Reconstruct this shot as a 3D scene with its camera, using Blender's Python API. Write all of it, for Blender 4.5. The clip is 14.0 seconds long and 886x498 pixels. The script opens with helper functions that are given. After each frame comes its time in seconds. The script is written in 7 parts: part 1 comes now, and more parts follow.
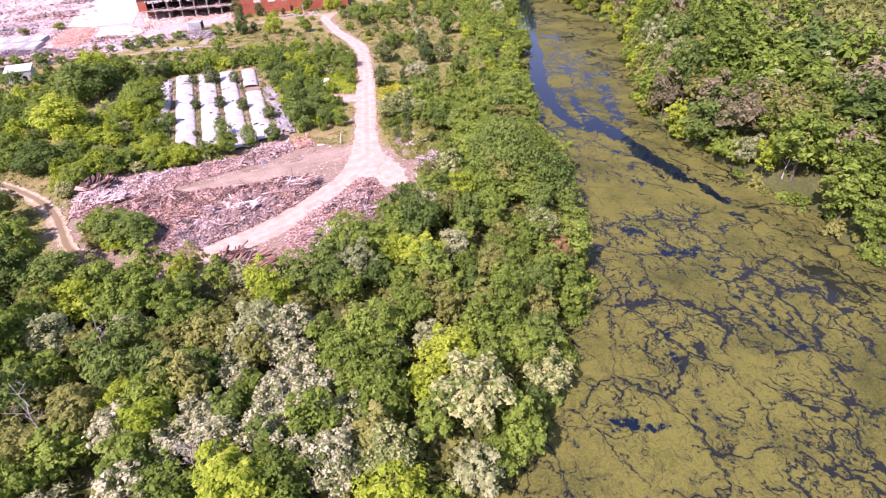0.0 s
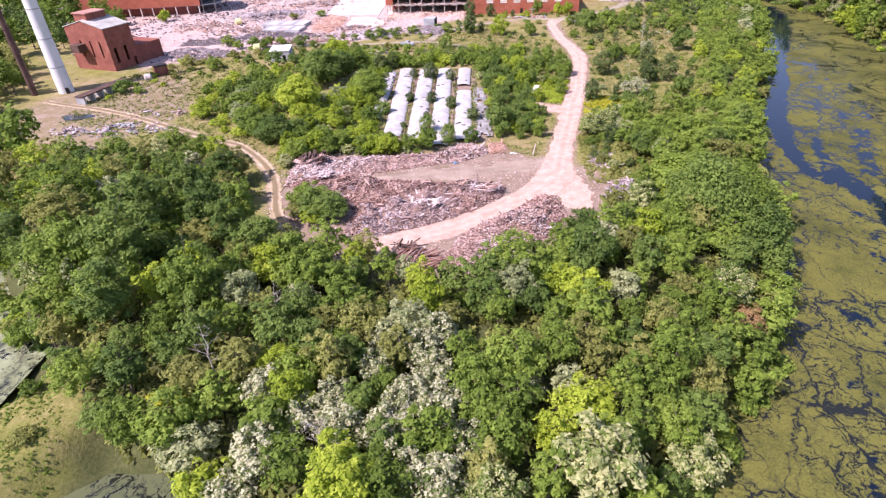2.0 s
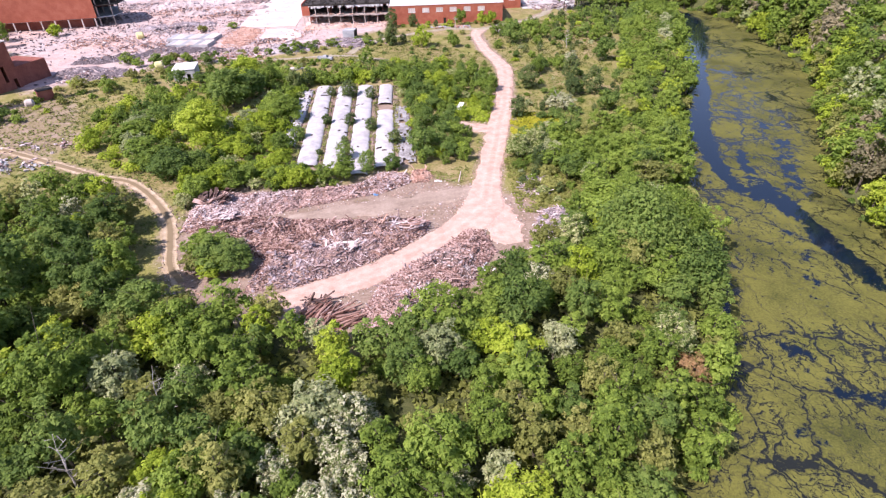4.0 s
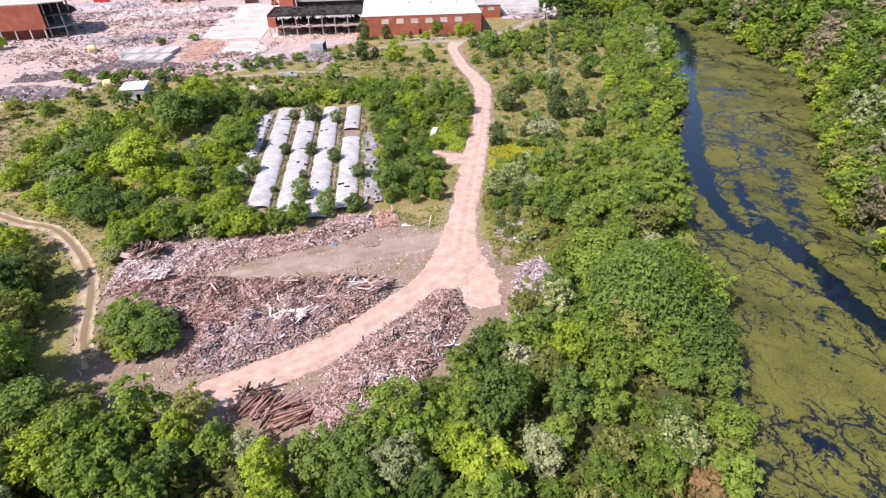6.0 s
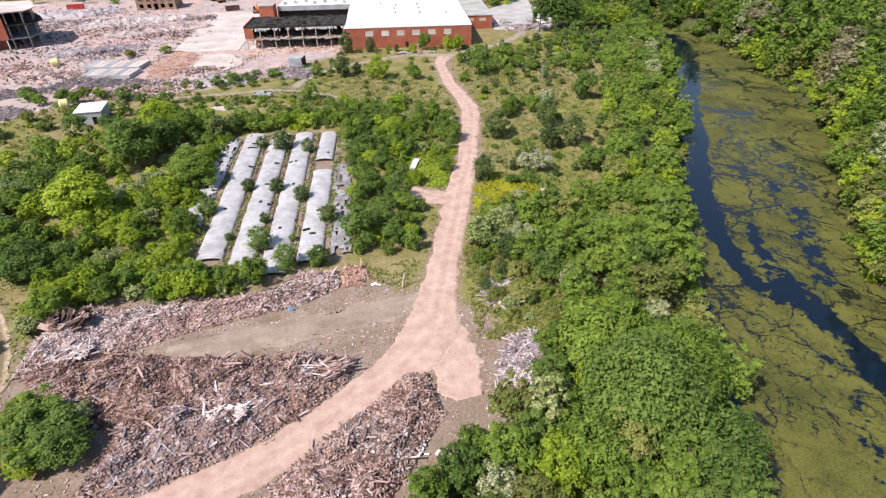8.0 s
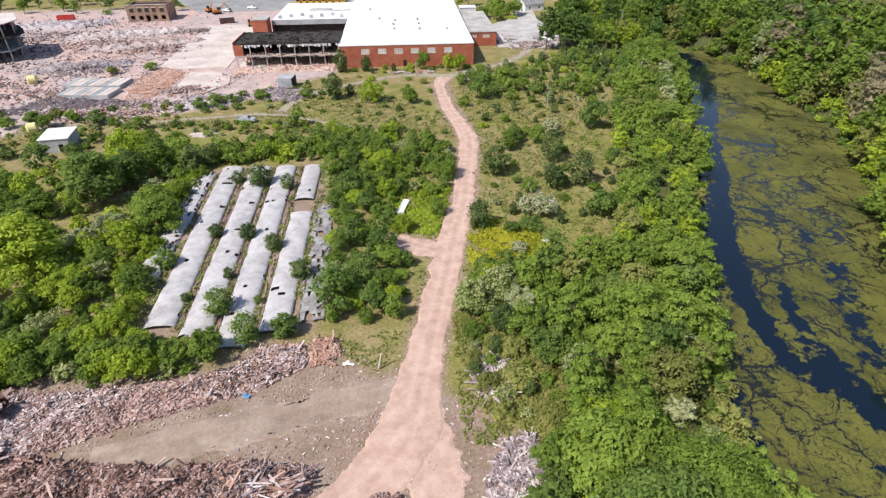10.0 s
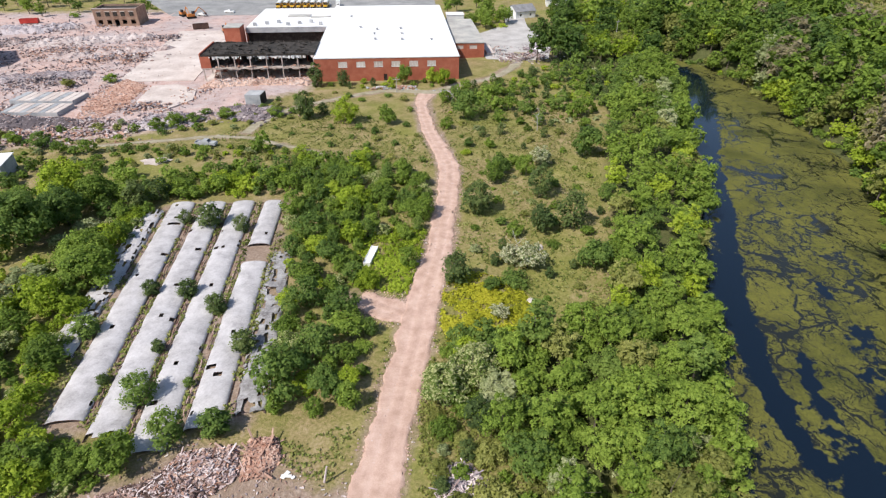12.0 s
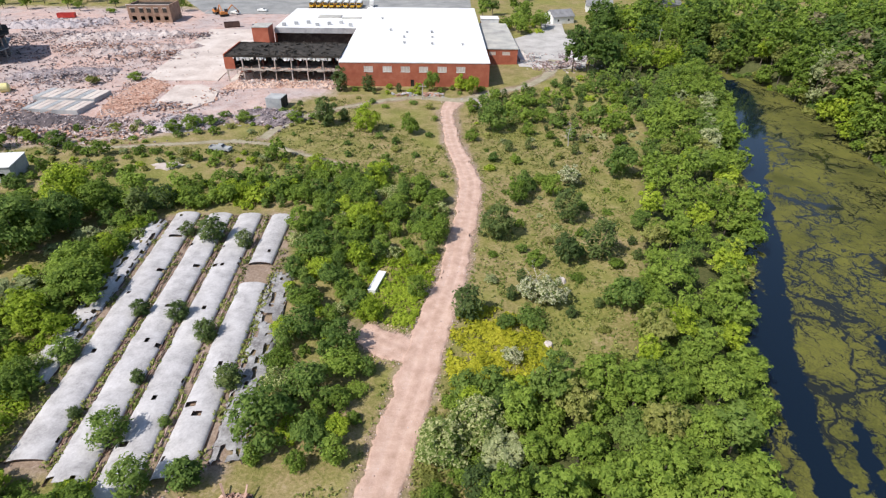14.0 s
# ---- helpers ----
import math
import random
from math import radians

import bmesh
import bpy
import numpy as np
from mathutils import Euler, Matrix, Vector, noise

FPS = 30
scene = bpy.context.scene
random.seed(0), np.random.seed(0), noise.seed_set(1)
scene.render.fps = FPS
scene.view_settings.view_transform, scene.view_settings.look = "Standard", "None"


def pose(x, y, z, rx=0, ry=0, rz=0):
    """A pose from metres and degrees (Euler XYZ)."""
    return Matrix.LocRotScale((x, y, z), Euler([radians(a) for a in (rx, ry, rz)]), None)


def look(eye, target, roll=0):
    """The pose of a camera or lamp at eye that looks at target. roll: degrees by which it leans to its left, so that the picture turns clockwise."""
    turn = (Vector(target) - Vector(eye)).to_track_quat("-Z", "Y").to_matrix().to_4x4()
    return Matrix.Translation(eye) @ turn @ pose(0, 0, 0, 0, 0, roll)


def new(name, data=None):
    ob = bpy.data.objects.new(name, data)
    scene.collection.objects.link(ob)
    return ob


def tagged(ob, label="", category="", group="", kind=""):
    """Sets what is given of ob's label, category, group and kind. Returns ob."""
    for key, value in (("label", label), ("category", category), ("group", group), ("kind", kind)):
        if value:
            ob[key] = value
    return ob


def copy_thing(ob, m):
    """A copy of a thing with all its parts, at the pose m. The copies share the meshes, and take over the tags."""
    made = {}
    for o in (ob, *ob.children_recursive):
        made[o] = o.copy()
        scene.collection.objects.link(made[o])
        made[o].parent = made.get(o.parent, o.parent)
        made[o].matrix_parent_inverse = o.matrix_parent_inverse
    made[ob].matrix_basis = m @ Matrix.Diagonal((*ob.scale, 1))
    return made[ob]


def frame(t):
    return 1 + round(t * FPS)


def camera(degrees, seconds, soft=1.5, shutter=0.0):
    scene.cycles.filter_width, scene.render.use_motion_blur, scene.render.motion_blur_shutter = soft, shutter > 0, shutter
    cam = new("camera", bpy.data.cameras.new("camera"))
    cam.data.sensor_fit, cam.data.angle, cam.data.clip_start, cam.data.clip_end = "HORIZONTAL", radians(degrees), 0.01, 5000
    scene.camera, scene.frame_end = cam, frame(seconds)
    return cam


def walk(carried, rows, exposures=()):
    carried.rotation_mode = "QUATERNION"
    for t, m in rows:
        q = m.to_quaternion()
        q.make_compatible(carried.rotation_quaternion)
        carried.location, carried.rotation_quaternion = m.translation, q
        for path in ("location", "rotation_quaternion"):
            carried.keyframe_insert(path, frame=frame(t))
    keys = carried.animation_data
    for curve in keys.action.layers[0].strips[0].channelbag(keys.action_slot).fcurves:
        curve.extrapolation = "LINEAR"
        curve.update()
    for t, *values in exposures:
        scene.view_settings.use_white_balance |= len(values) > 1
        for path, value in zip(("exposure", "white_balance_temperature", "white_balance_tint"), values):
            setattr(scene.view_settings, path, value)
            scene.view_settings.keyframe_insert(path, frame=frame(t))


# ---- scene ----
cam = camera(77.2, 14.0, soft=1.25)
PATH = [
    (0, (-19.142, -165.42, 51.513), (-18.637, -163.847, 50.386), -1.6),
    (0.3, (-18.366, -165.074, 51.362), (-18.321, -163.413, 50.248), -2.3),
    (0.5, (-17.85, -164.847, 51.261), (-18.031, -163.191, 50.155), -2.5),
    (0.8, (-17.078, -164.624, 51.506), (-17.416, -162.988, 50.407), -2.7),
    (1, (-16.566, -164.476, 51.669), (-16.928, -162.844, 50.571), -2.8),
    (1.5, (-15.804, -163.567, 52.346), (-16.078, -161.921, 51.243), -2.7),
    (2, (-15.436, -161.953, 52.587), (-15.582, -160.293, 51.48), -2.4),
    (2.5, (-14.864, -159.787, 52.866), (-14.922, -158.124, 51.756), -2.0),
    (3, (-14.028, -157.016, 53.071), (-14.026, -155.352, 51.96), -1.8),
    (3.5, (-13.1, -153.772, 53.238), (-13.062, -152.107, 52.13), -1.7),
    (4, (-12.071, -150.103, 53.405), (-12.01, -148.438, 52.299), -1.6),
    (6.5, (-6.964, -129.599, 54.281), (-6.844, -127.935, 53.178), -1.1),
    (7, (-5.742, -125.476, 54.596), (-5.619, -123.813, 53.493), -1.0),
    (7.5, (-4.55, -121.409, 54.785), (-4.424, -119.745, 53.683), -0.9),
    (8, (-3.329, -117.332, 55.067), (-3.201, -115.668, 53.965), -0.9),
    (10.5, (1.944, -96.835, 56.08), (2.05, -95.157, 54.997), -0.4),
    (11, (3.111, -92.168, 56.388), (3.223, -90.491, 55.304), -0.1),
    (11.5, (4.433, -88.05, 56.898), (4.556, -86.377, 55.809), 0.0),
    (12, (5.778, -84.457, 57.106), (5.913, -82.786, 56.016), 0.2),
    (12.5, (6.849, -81.382, 57.291), (7.0, -79.712, 56.201), 0.4),
    (13, (7.78, -78.958, 57.326), (7.943, -77.288, 56.238), 0.5),
    (13.5, (8.592, -76.986, 57.209), (8.761, -75.318, 56.119), 0.7),
    (14, (9.176, -75.02, 56.599), (9.205, -73.343, 55.51), 0.8),
]
walk(cam, [(t, look(eye, target, roll)) for t, eye, target, roll in PATH], exposures=[(0.0, 0.8, 6380, 49), (1.0, 0.69, 6280, 41), (2.0, 0.66, 6240, 35), (4.0, 0.63, 6270, 30), (6.5, 0.38, 6390, 19), (11.0, 0.12, 6440, 12), (14.0, 0.1, 6430, 11)])

# ---- sky and sun ----
SUN = Vector((-0.52, -0.37, 0.77)).normalized()
world = bpy.data.worlds.new("sky")
scene.world = world
world.use_nodes = True
wn = world.node_tree
sky = wn.nodes.new("ShaderNodeTexSky")
sky.sky_type = "NISHITA"
sky.sun_disc = False
sky.sun_elevation = math.asin(SUN.z)
sky.sun_rotation = math.atan2(SUN.x, SUN.y) % (2 * math.pi)
wn.links.new(sky.outputs[0], wn.nodes["Background"].inputs[0])
wn.nodes["Background"].inputs[1].default_value = 0.128
sun = new("sun", bpy.data.lights.new("sun", "SUN"))
sun.data.energy = 4.8
sun.data.angle = radians(0.55)
sun.data.color = (1.0, 0.95, 0.87)
sun.matrix_world = look(SUN * 300, (0, 0, 0))


# ---- materials ----
def material(name, colors, scale=1.0, fine=8.0, rough=0.9, bump=0.3, bump_scale=None, metallic=0.0, spread=0.0, islands=0.0, translucent=0.0, tint=False):
    """A rough surface: a ramp of colours over coarse and fine noise in metres, with relief. spread: shift from object to object; islands: from piece to piece."""
    m = bpy.data.materials.new(name)
    m.use_nodes = True
    nt = m.node_tree
    N, L = nt.nodes, nt.links
    bsdf = N["Principled BSDF"]
    geo = N.new("ShaderNodeNewGeometry")
    a, b = N.new("ShaderNodeTexNoise"), N.new("ShaderNodeTexNoise")
    for tex, s, d in ((a, scale, 4), (b, fine, 5)):
        L.new(geo.outputs["Position"], tex.inputs["Vector"])
        tex.inputs["Scale"].default_value, tex.inputs["Detail"].default_value, tex.inputs["Roughness"].default_value = s, d, 0.65
    mix = N.new("ShaderNodeMath")
    mix.operation = "MULTIPLY_ADD"
    L.new(b.outputs["Fac"], mix.inputs[0])
    mix.inputs[1].default_value = 0.5
    half = N.new("ShaderNodeMath")
    half.operation = "MULTIPLY_ADD"
    L.new(a.outputs["Fac"], half.inputs[0])
    half.inputs[1].default_value, half.inputs[2].default_value = 0.9, -0.2
    L.new(half.outputs[0], mix.inputs[2])
    fac = mix.outputs[0]
    for amount, out in ((spread, "object"), (islands, "island")):
        if amount:
            if out == "object":
                src = N.new("ShaderNodeObjectInfo").outputs["Random"]
            else:
                src = geo.outputs["Random Per Island"]
            add = N.new("ShaderNodeMath")
            add.operation = "MULTIPLY_ADD"
            L.new(src, add.inputs[0])
            add.inputs[1].default_value = amount
            sub = N.new("ShaderNodeMath")
            sub.operation = "SUBTRACT"
            L.new(fac, sub.inputs[0])
            sub.inputs[1].default_value = amount / 2
            L.new(sub.outputs[0], add.inputs[2])
            fac = add.outputs[0]
    if tint:
        own = N.new("ShaderNodeAttribute")
        own.attribute_name = "tint"
        add = N.new("ShaderNodeMath")
        L.new(fac, add.inputs[0])
        L.new(own.outputs["Fac"], add.inputs[1])
        fac = add.outputs[0]
    ramp = N.new("ShaderNodeValToRGB")
    L.new(fac, ramp.inputs[0])
    el = ramp.color_ramp.elements
    n = len(colors)
    for i, c in enumerate(colors):
        e = el[i] if i < 2 else el.new(0.5)
        e.color = (*c, 1)
    pos = [0.25 + 0.5 * i / max(1, n - 1) for i in range(n)]
    for i in range(n):
        el[i].position = pos[i]
        el[i].color = (*colors[i], 1)
    L.new(ramp.outputs[0], bsdf.inputs["Base Color"])
    bsdf.inputs["Roughness"].default_value = rough
    bsdf.inputs["Metallic"].default_value = metallic
    bsdf.inputs["Specular IOR Level"].default_value = 0.25
    if bump:
        bp = N.new("ShaderNodeBump")
        bp.inputs["Strength"].default_value = bump
        bp.inputs["Distance"].default_value = 0.1
        L.new(b.outputs["Fac"], bp.inputs["Height"])
        L.new(bp.outputs[0], bsdf.inputs["Normal"])
    if translucent:
        tr = N.new("ShaderNodeBsdfTranslucent")
        L.new(ramp.outputs[0], tr.inputs["Color"])
        ms = N.new("ShaderNodeMixShader")
        ms.inputs[0].default_value = translucent
        L.new(bsdf.outputs[0], ms.inputs[1])
        L.new(tr.outputs[0], ms.inputs[2])
        L.new(ms.outputs[0], N["Material Output"].inputs["Surface"])
    return m


def foliage(name, *shades, islands=0.34, spread=0.3):
    dark, mid, light = ((min(0.8, r * 1.4), min(0.8, g * 1.28), min(0.75, b * 1.15)) for r, g, b in shades)
    return material(name, (dark, mid, light), scale=0.3, fine=4.2, rough=0.7, bump=0.7, spread=spread, islands=islands, translucent=0.45, tint=True)


LEAF = {
    "mid": foliage("leaves_mid_green", (0.075, 0.13, 0.022), (0.135, 0.22, 0.035), (0.22, 0.32, 0.06)),
    "dark": foliage("leaves_dark_green", (0.06, 0.115, 0.028), (0.105, 0.18, 0.04), (0.17, 0.255, 0.06)),
    "lime": foliage("leaves_lime", (0.14, 0.22, 0.02), (0.24, 0.34, 0.03), (0.34, 0.44, 0.06)),
    "yellow": foliage("leaves_yellow_green", (0.2, 0.24, 0.02), (0.34, 0.37, 0.03), (0.46, 0.47, 0.06)),
    "olive": foliage("leaves_olive", (0.12, 0.15, 0.04), (0.2, 0.235, 0.065), (0.29, 0.32, 0.11)),
    "juniper": foliage("leaves_juniper", (0.045, 0.08, 0.028), (0.08, 0.13, 0.042), (0.14, 0.19, 0.065)),
    "blossom": foliage("leaves_white_blossom", (0.1, 0.16, 0.045), (0.33, 0.35, 0.22), (0.5, 0.54, 0.41), islands=1.0, spread=0.2),
    "cream": foliage("leaves_cream_blossom", (0.11, 0.18, 0.04), (0.24, 0.3, 0.12), (0.42, 0.46, 0.25), islands=0.9, spread=0.2),
    "rusty": foliage("leaves_rusty", (0.17, 0.18, 0.06), (0.3, 0.2, 0.11), (0.38, 0.28, 0.15)),
    "grey": foliage("leaves_grey_brown", (0.14, 0.145, 0.085), (0.22, 0.21, 0.135), (0.32, 0.3, 0.21)),
    "silver": foliage("leaves_silvery", (0.14, 0.19, 0.09), (0.25, 0.31, 0.155), (0.4, 0.45, 0.28)),
}
BARK = material("bark", ((0.06, 0.045, 0.035), (0.13, 0.105, 0.085), (0.2, 0.17, 0.14)), 2, 14, 0.95, 0.5)
DEADWOOD = material("bleached_deadwood", ((0.24, 0.21, 0.18), (0.4, 0.37, 0.33), (0.52, 0.5, 0.46)), 2, 14, 0.9, 0.4)
GRAVEL = material("pink_crushed_brick_gravel", ((0.39, 0.255, 0.195), (0.52, 0.36, 0.29), (0.63, 0.465, 0.39)), 0.5, 7.0, 0.95, 0.35, tint=True)
DUST = material("packed_brown_dust", ((0.215, 0.16, 0.12), (0.325, 0.25, 0.195), (0.44, 0.355, 0.285)), 0.22, 2.5, 0.95, 0.6, tint=True)
TRACK = material("sandy_two_track", ((0.22, 0.165, 0.095), (0.36, 0.275, 0.175), (0.52, 0.415, 0.3)), 0.4, 3, 0.95, 0.4, tint=True)
GREYTRACK = material("grey_gravel_track", ((0.21, 0.185, 0.115), (0.32, 0.285, 0.2), (0.46, 0.41, 0.32)), 0.3, 3, 0.95, 0.4)
BRICK = material("red_brick_wall", ((0.26, 0.075, 0.045), (0.36, 0.11, 0.065), (0.43, 0.16, 0.1)), 0.3, 5, 0.9, 0.25)
TANBRICK = material("brown_office_brick", ((0.19, 0.115, 0.08), (0.3, 0.195, 0.14), (0.41, 0.29, 0.22)), 0.4, 5, 0.9, 0.3)
DARKBRICK = material("weathered_dark_brick", ((0.17, 0.06, 0.045), (0.26, 0.09, 0.065), (0.34, 0.14, 0.1)), 0.4, 5, 0.9, 0.3)
ROOFWHITE = material("white_membrane_roof", ((0.62, 0.62, 0.62), (0.76, 0.76, 0.76), (0.82, 0.82, 0.81)), 0.08, 1.5, 0.7, 0.05)
ROOFGREY = material("patched_grey_roof", ((0.25, 0.24, 0.23), (0.42, 0.41, 0.38), (0.58, 0.55, 0.48)), 0.15, 1.5, 0.85, 0.1)
ROOFRED = material("faded_red_roof", ((0.32, 0.13, 0.1), (0.45, 0.22, 0.18), (0.55, 0.32, 0.27)), 0.1, 2, 0.85, 0.1)
# burnt surfaces, and black that stands for shade in open fronts and windows
CHAR_SHADE = material("charred_and_shaded_black", ((0.012, 0.011, 0.01), (0.04, 0.035, 0.03), (0.1, 0.085, 0.075)), 0.5, 5, 0.9, 0.4)
STEELPAINT = material("pale_flaking_steel", ((0.2, 0.16, 0.14), (0.4, 0.34, 0.3), (0.6, 0.56, 0.52)), 0.8, 6, 0.8, 0.2)
CONCRETE = material("pale_concrete", ((0.4, 0.33, 0.295), (0.56, 0.485, 0.44), (0.68, 0.62, 0.575)), 0.12, 2, 0.9, 0.2)
CONCRETEGREY = material("grey_concrete", ((0.22, 0.23, 0.24), (0.36, 0.37, 0.38), (0.5, 0.5, 0.5)), 0.3, 4, 0.9, 0.2)
CHIMNEY = material("white_painted_concrete", ((0.5, 0.5, 0.5), (0.68, 0.68, 0.68), (0.78, 0.78, 0.78)), 0.15, 3, 0.85, 0.1)
RUST = material("rusted_steel", ((0.05, 0.03, 0.025), (0.1, 0.06, 0.05), (0.17, 0.1, 0.075)), 0.4, 5, 0.85, 0.2)
PLASTIC = material("weathered_grey_white_sheeting", ((0.3, 0.285, 0.285), (0.47, 0.45, 0.45), (0.6, 0.58, 0.58)), 0.5, 3.5, 0.5, 0.3)
OLDPLASTIC = material("torn_grey_sheeting", ((0.12, 0.11, 0.11), (0.28, 0.27, 0.27), (0.45, 0.44, 0.44)), 0.6, 3, 0.8, 0.3)
WOODDEB = material("broken_timber", ((0.12, 0.064, 0.05), (0.3, 0.185, 0.15), (0.5, 0.36, 0.32)), 0.8, 8, 0.9, 0.3, islands=0.6, spread=0.5)
PALEDEB = material("pale_broken_boards", ((0.25, 0.17, 0.155), (0.45, 0.35, 0.335), (0.67, 0.59, 0.57)), 0.8, 8, 0.9, 0.2, islands=0.6, spread=0.5)
DARKWOOD = material("dark_weathered_timber", ((0.04, 0.026, 0.022), (0.1, 0.065, 0.055), (0.19, 0.13, 0.11)), 0.8, 8, 0.9, 0.3, islands=0.5)
WHITEBOARD = material("bleached_white_boards", ((0.4, 0.34, 0.31), (0.6, 0.54, 0.5), (0.74, 0.7, 0.67)), 0.8, 8, 0.85, 0.2, islands=0.5)
REDWOOD = material("reddish_brown_beams", ((0.1, 0.046, 0.036), (0.25, 0.13, 0.1), (0.42, 0.26, 0.21)), 0.8, 8, 0.9, 0.3, islands=0.5, spread=0.5)
MOUND = material("rubbish_soil", ((0.14, 0.09, 0.07), (0.3, 0.2, 0.16), (0.5, 0.38, 0.33)), 0.5, 5, 0.95, 0.8)
MOUNDDARK = material("dark_rubbish_soil", ((0.09, 0.07, 0.06), (0.17, 0.13, 0.115), (0.3, 0.24, 0.22)), 0.5, 5, 0.95, 0.8)
RUBBLE = material("concrete_and_brick_rubble", ((0.33, 0.225, 0.195), (0.45, 0.365, 0.34), (0.58, 0.51, 0.49)), 0.25, 3, 0.95, 0.4, islands=0.7)
DARKRUBBLE = material("burnt_rubble", ((0.12, 0.1, 0.105), (0.27, 0.225, 0.23), (0.46, 0.41, 0.42)), 0.25, 3, 0.95, 0.4, islands=0.7)
BRICKRUBBLE = material("loose_red_brick", ((0.32, 0.17, 0.12), (0.46, 0.28, 0.21), (0.6, 0.43, 0.35)), 0.25, 3, 0.95, 0.4, islands=0.5)
WHITEPAINT = material("white_paint", ((0.62, 0.62, 0.6), (0.74, 0.74, 0.72), (0.82, 0.82, 0.8)), 0.5, 5, 0.5, 0.05)
GLASS = material("dark_window_glass", ((0.02, 0.022, 0.026), (0.035, 0.04, 0.045), (0.06, 0.065, 0.07)), 0.5, 3, 0.12, 0)
BLACK = material("black_rubber", ((0.012, 0.012, 0.012), (0.02, 0.02, 0.02), (0.035, 0.035, 0.035)), 1, 6, 0.8, 0.1)
YELLOW = material("school_bus_yellow", ((0.6, 0.32, 0.02), (0.7, 0.4, 0.03), (0.78, 0.47, 0.05)), 0.5, 3, 0.4, 0)
REDPAINT = material("red_paint", ((0.35, 0.03, 0.025), (0.48, 0.05, 0.04), (0.55, 0.09, 0.07)), 0.5, 3, 0.5, 0.05)
ORANGE = material("orange_machine_paint", ((0.4, 0.14, 0.03), (0.55, 0.2, 0.05), (0.62, 0.28, 0.09)), 0.5, 3, 0.5, 0.05)
PALEYELLOW = material("faded_yellow_tank_paint", ((0.55, 0.5, 0.2), (0.68, 0.62, 0.28), (0.76, 0.71, 0.4)), 0.5, 3, 0.6, 0.05)
BLUETARP = material("blue_tarpaulin", ((0.08, 0.2, 0.38), (0.13, 0.3, 0.52), (0.25, 0.42, 0.62)), 0.6, 4, 0.6, 0.2)
PALELOT = material("bleached_gravel_lot", ((0.3, 0.28, 0.265), (0.44, 0.42, 0.4), (0.57, 0.55, 0.53)), 0.15, 2.5, 0.95, 0.3)
ASPHALT = material("worn_asphalt", ((0.16, 0.16, 0.16), (0.27, 0.27, 0.265), (0.38, 0.375, 0.36)), 0.08, 2, 0.9, 0.15)
ROOFSHINGLE = material("grey_shingle_roof", ((0.14, 0.14, 0.145), (0.22, 0.22, 0.23), (0.3, 0.3, 0.31)), 0.4, 5, 0.9, 0.2)
GRASSBLADE = material("weeds", ((0.1, 0.14, 0.025), (0.2, 0.23, 0.05), (0.34, 0.33, 0.12)), 0.12, 1.5, 0.7, 0, islands=0.5, translucent=0.25)
TWIG = material("grey_brush_twigs", ((0.14, 0.11, 0.112), (0.28, 0.23, 0.238), (0.45, 0.39, 0.405)), 0.8, 8, 0.9, 0.2, islands=0.5)


# ---- mesh builders ----
class Build:
    """Collects vertices and faces of one mesh."""

    def __init__(self):
        self.v, self.f = [], []

    def add(self, verts, faces):
        n = len(self.v)
        self.v += [tuple(p) for p in verts]
        self.f += [tuple(n + i for i in face) for face in faces]
        return self

    def box(self, c, size, rot=(0, 0, 0), chip=0.0, rng=random):
        m = Euler([radians(a) for a in rot]).to_matrix()
        pts = []
        for sx, sy, sz in ((-1, -1, -1), (1, -1, -1), (1, 1, -1), (-1, 1, -1), (-1, -1, 1), (1, -1, 1), (1, 1, 1), (-1, 1, 1)):
            p = Vector((sx * size[0] / 2, sy * size[1] / 2, sz * size[2] / 2))
            if chip:
                p = Vector((p.x * (1 - chip * rng.random()), p.y * (1 - chip * rng.random()), p.z * (1 - chip * rng.random())))
            pts.append(m @ p + Vector(c))
        return self.add(pts, ((0, 3, 2, 1), (4, 5, 6, 7), (0, 1, 5, 4), (1, 2, 6, 5), (2, 3, 7, 6), (3, 0, 4, 7)))

    def bit(self, c, size, rot, chip, rng):
        """A small chipped piece that lies on something: a box with no underside."""
        self.box(c, size, rot, chip, rng)
        del self.f[-6]
        return self

    def span(self, x0, x1, y0, y1, z0, z1):
        return self.box(((x0 + x1) / 2, (y0 + y1) / 2, (z0 + z1) / 2), (x1 - x0, y1 - y0, z1 - z0))

    def tube(self, p0, p1, r0, r1, n=8, caps=True):
        p0, p1 = Vector(p0), Vector(p1)
        q = (p1 - p0).to_track_quat("Z", "Y")
        ring = [Vector((math.cos(2 * math.pi * i / n), math.sin(2 * math.pi * i / n), 0)) for i in range(n)]
        pts = [p0 + q @ (r * r0) for r in ring] + [p1 + q @ (r * r1) for r in ring]
        faces = [(i, (i + 1) % n, n + (i + 1) % n, n + i) for i in range(n)]
        if caps:
            faces += [tuple(range(n - 1, -1, -1)), tuple(range(n, 2 * n))]
        return self.add(pts, faces)

    def prism(self, poly, z0, z1):
        n = len(poly)
        pts = [(x, y, z0) for x, y in poly] + [(x, y, z1) for x, y in poly]
        return self.add(pts, [tuple(range(n - 1, -1, -1)), tuple(range(n, 2 * n))] + [(i, (i + 1) % n, n + (i + 1) % n, n + i) for i in range(n)])

    def mesh(self, name, mat, smooth=False):
        me = bpy.data.meshes.new(name)
        me.from_pydata(self.v, [], self.f)
        if mat:
            me.materials.append(mat)
        if smooth:
            me.polygons.foreach_set("use_smooth", [True] * len(me.polygons))
        me.update()
        return me


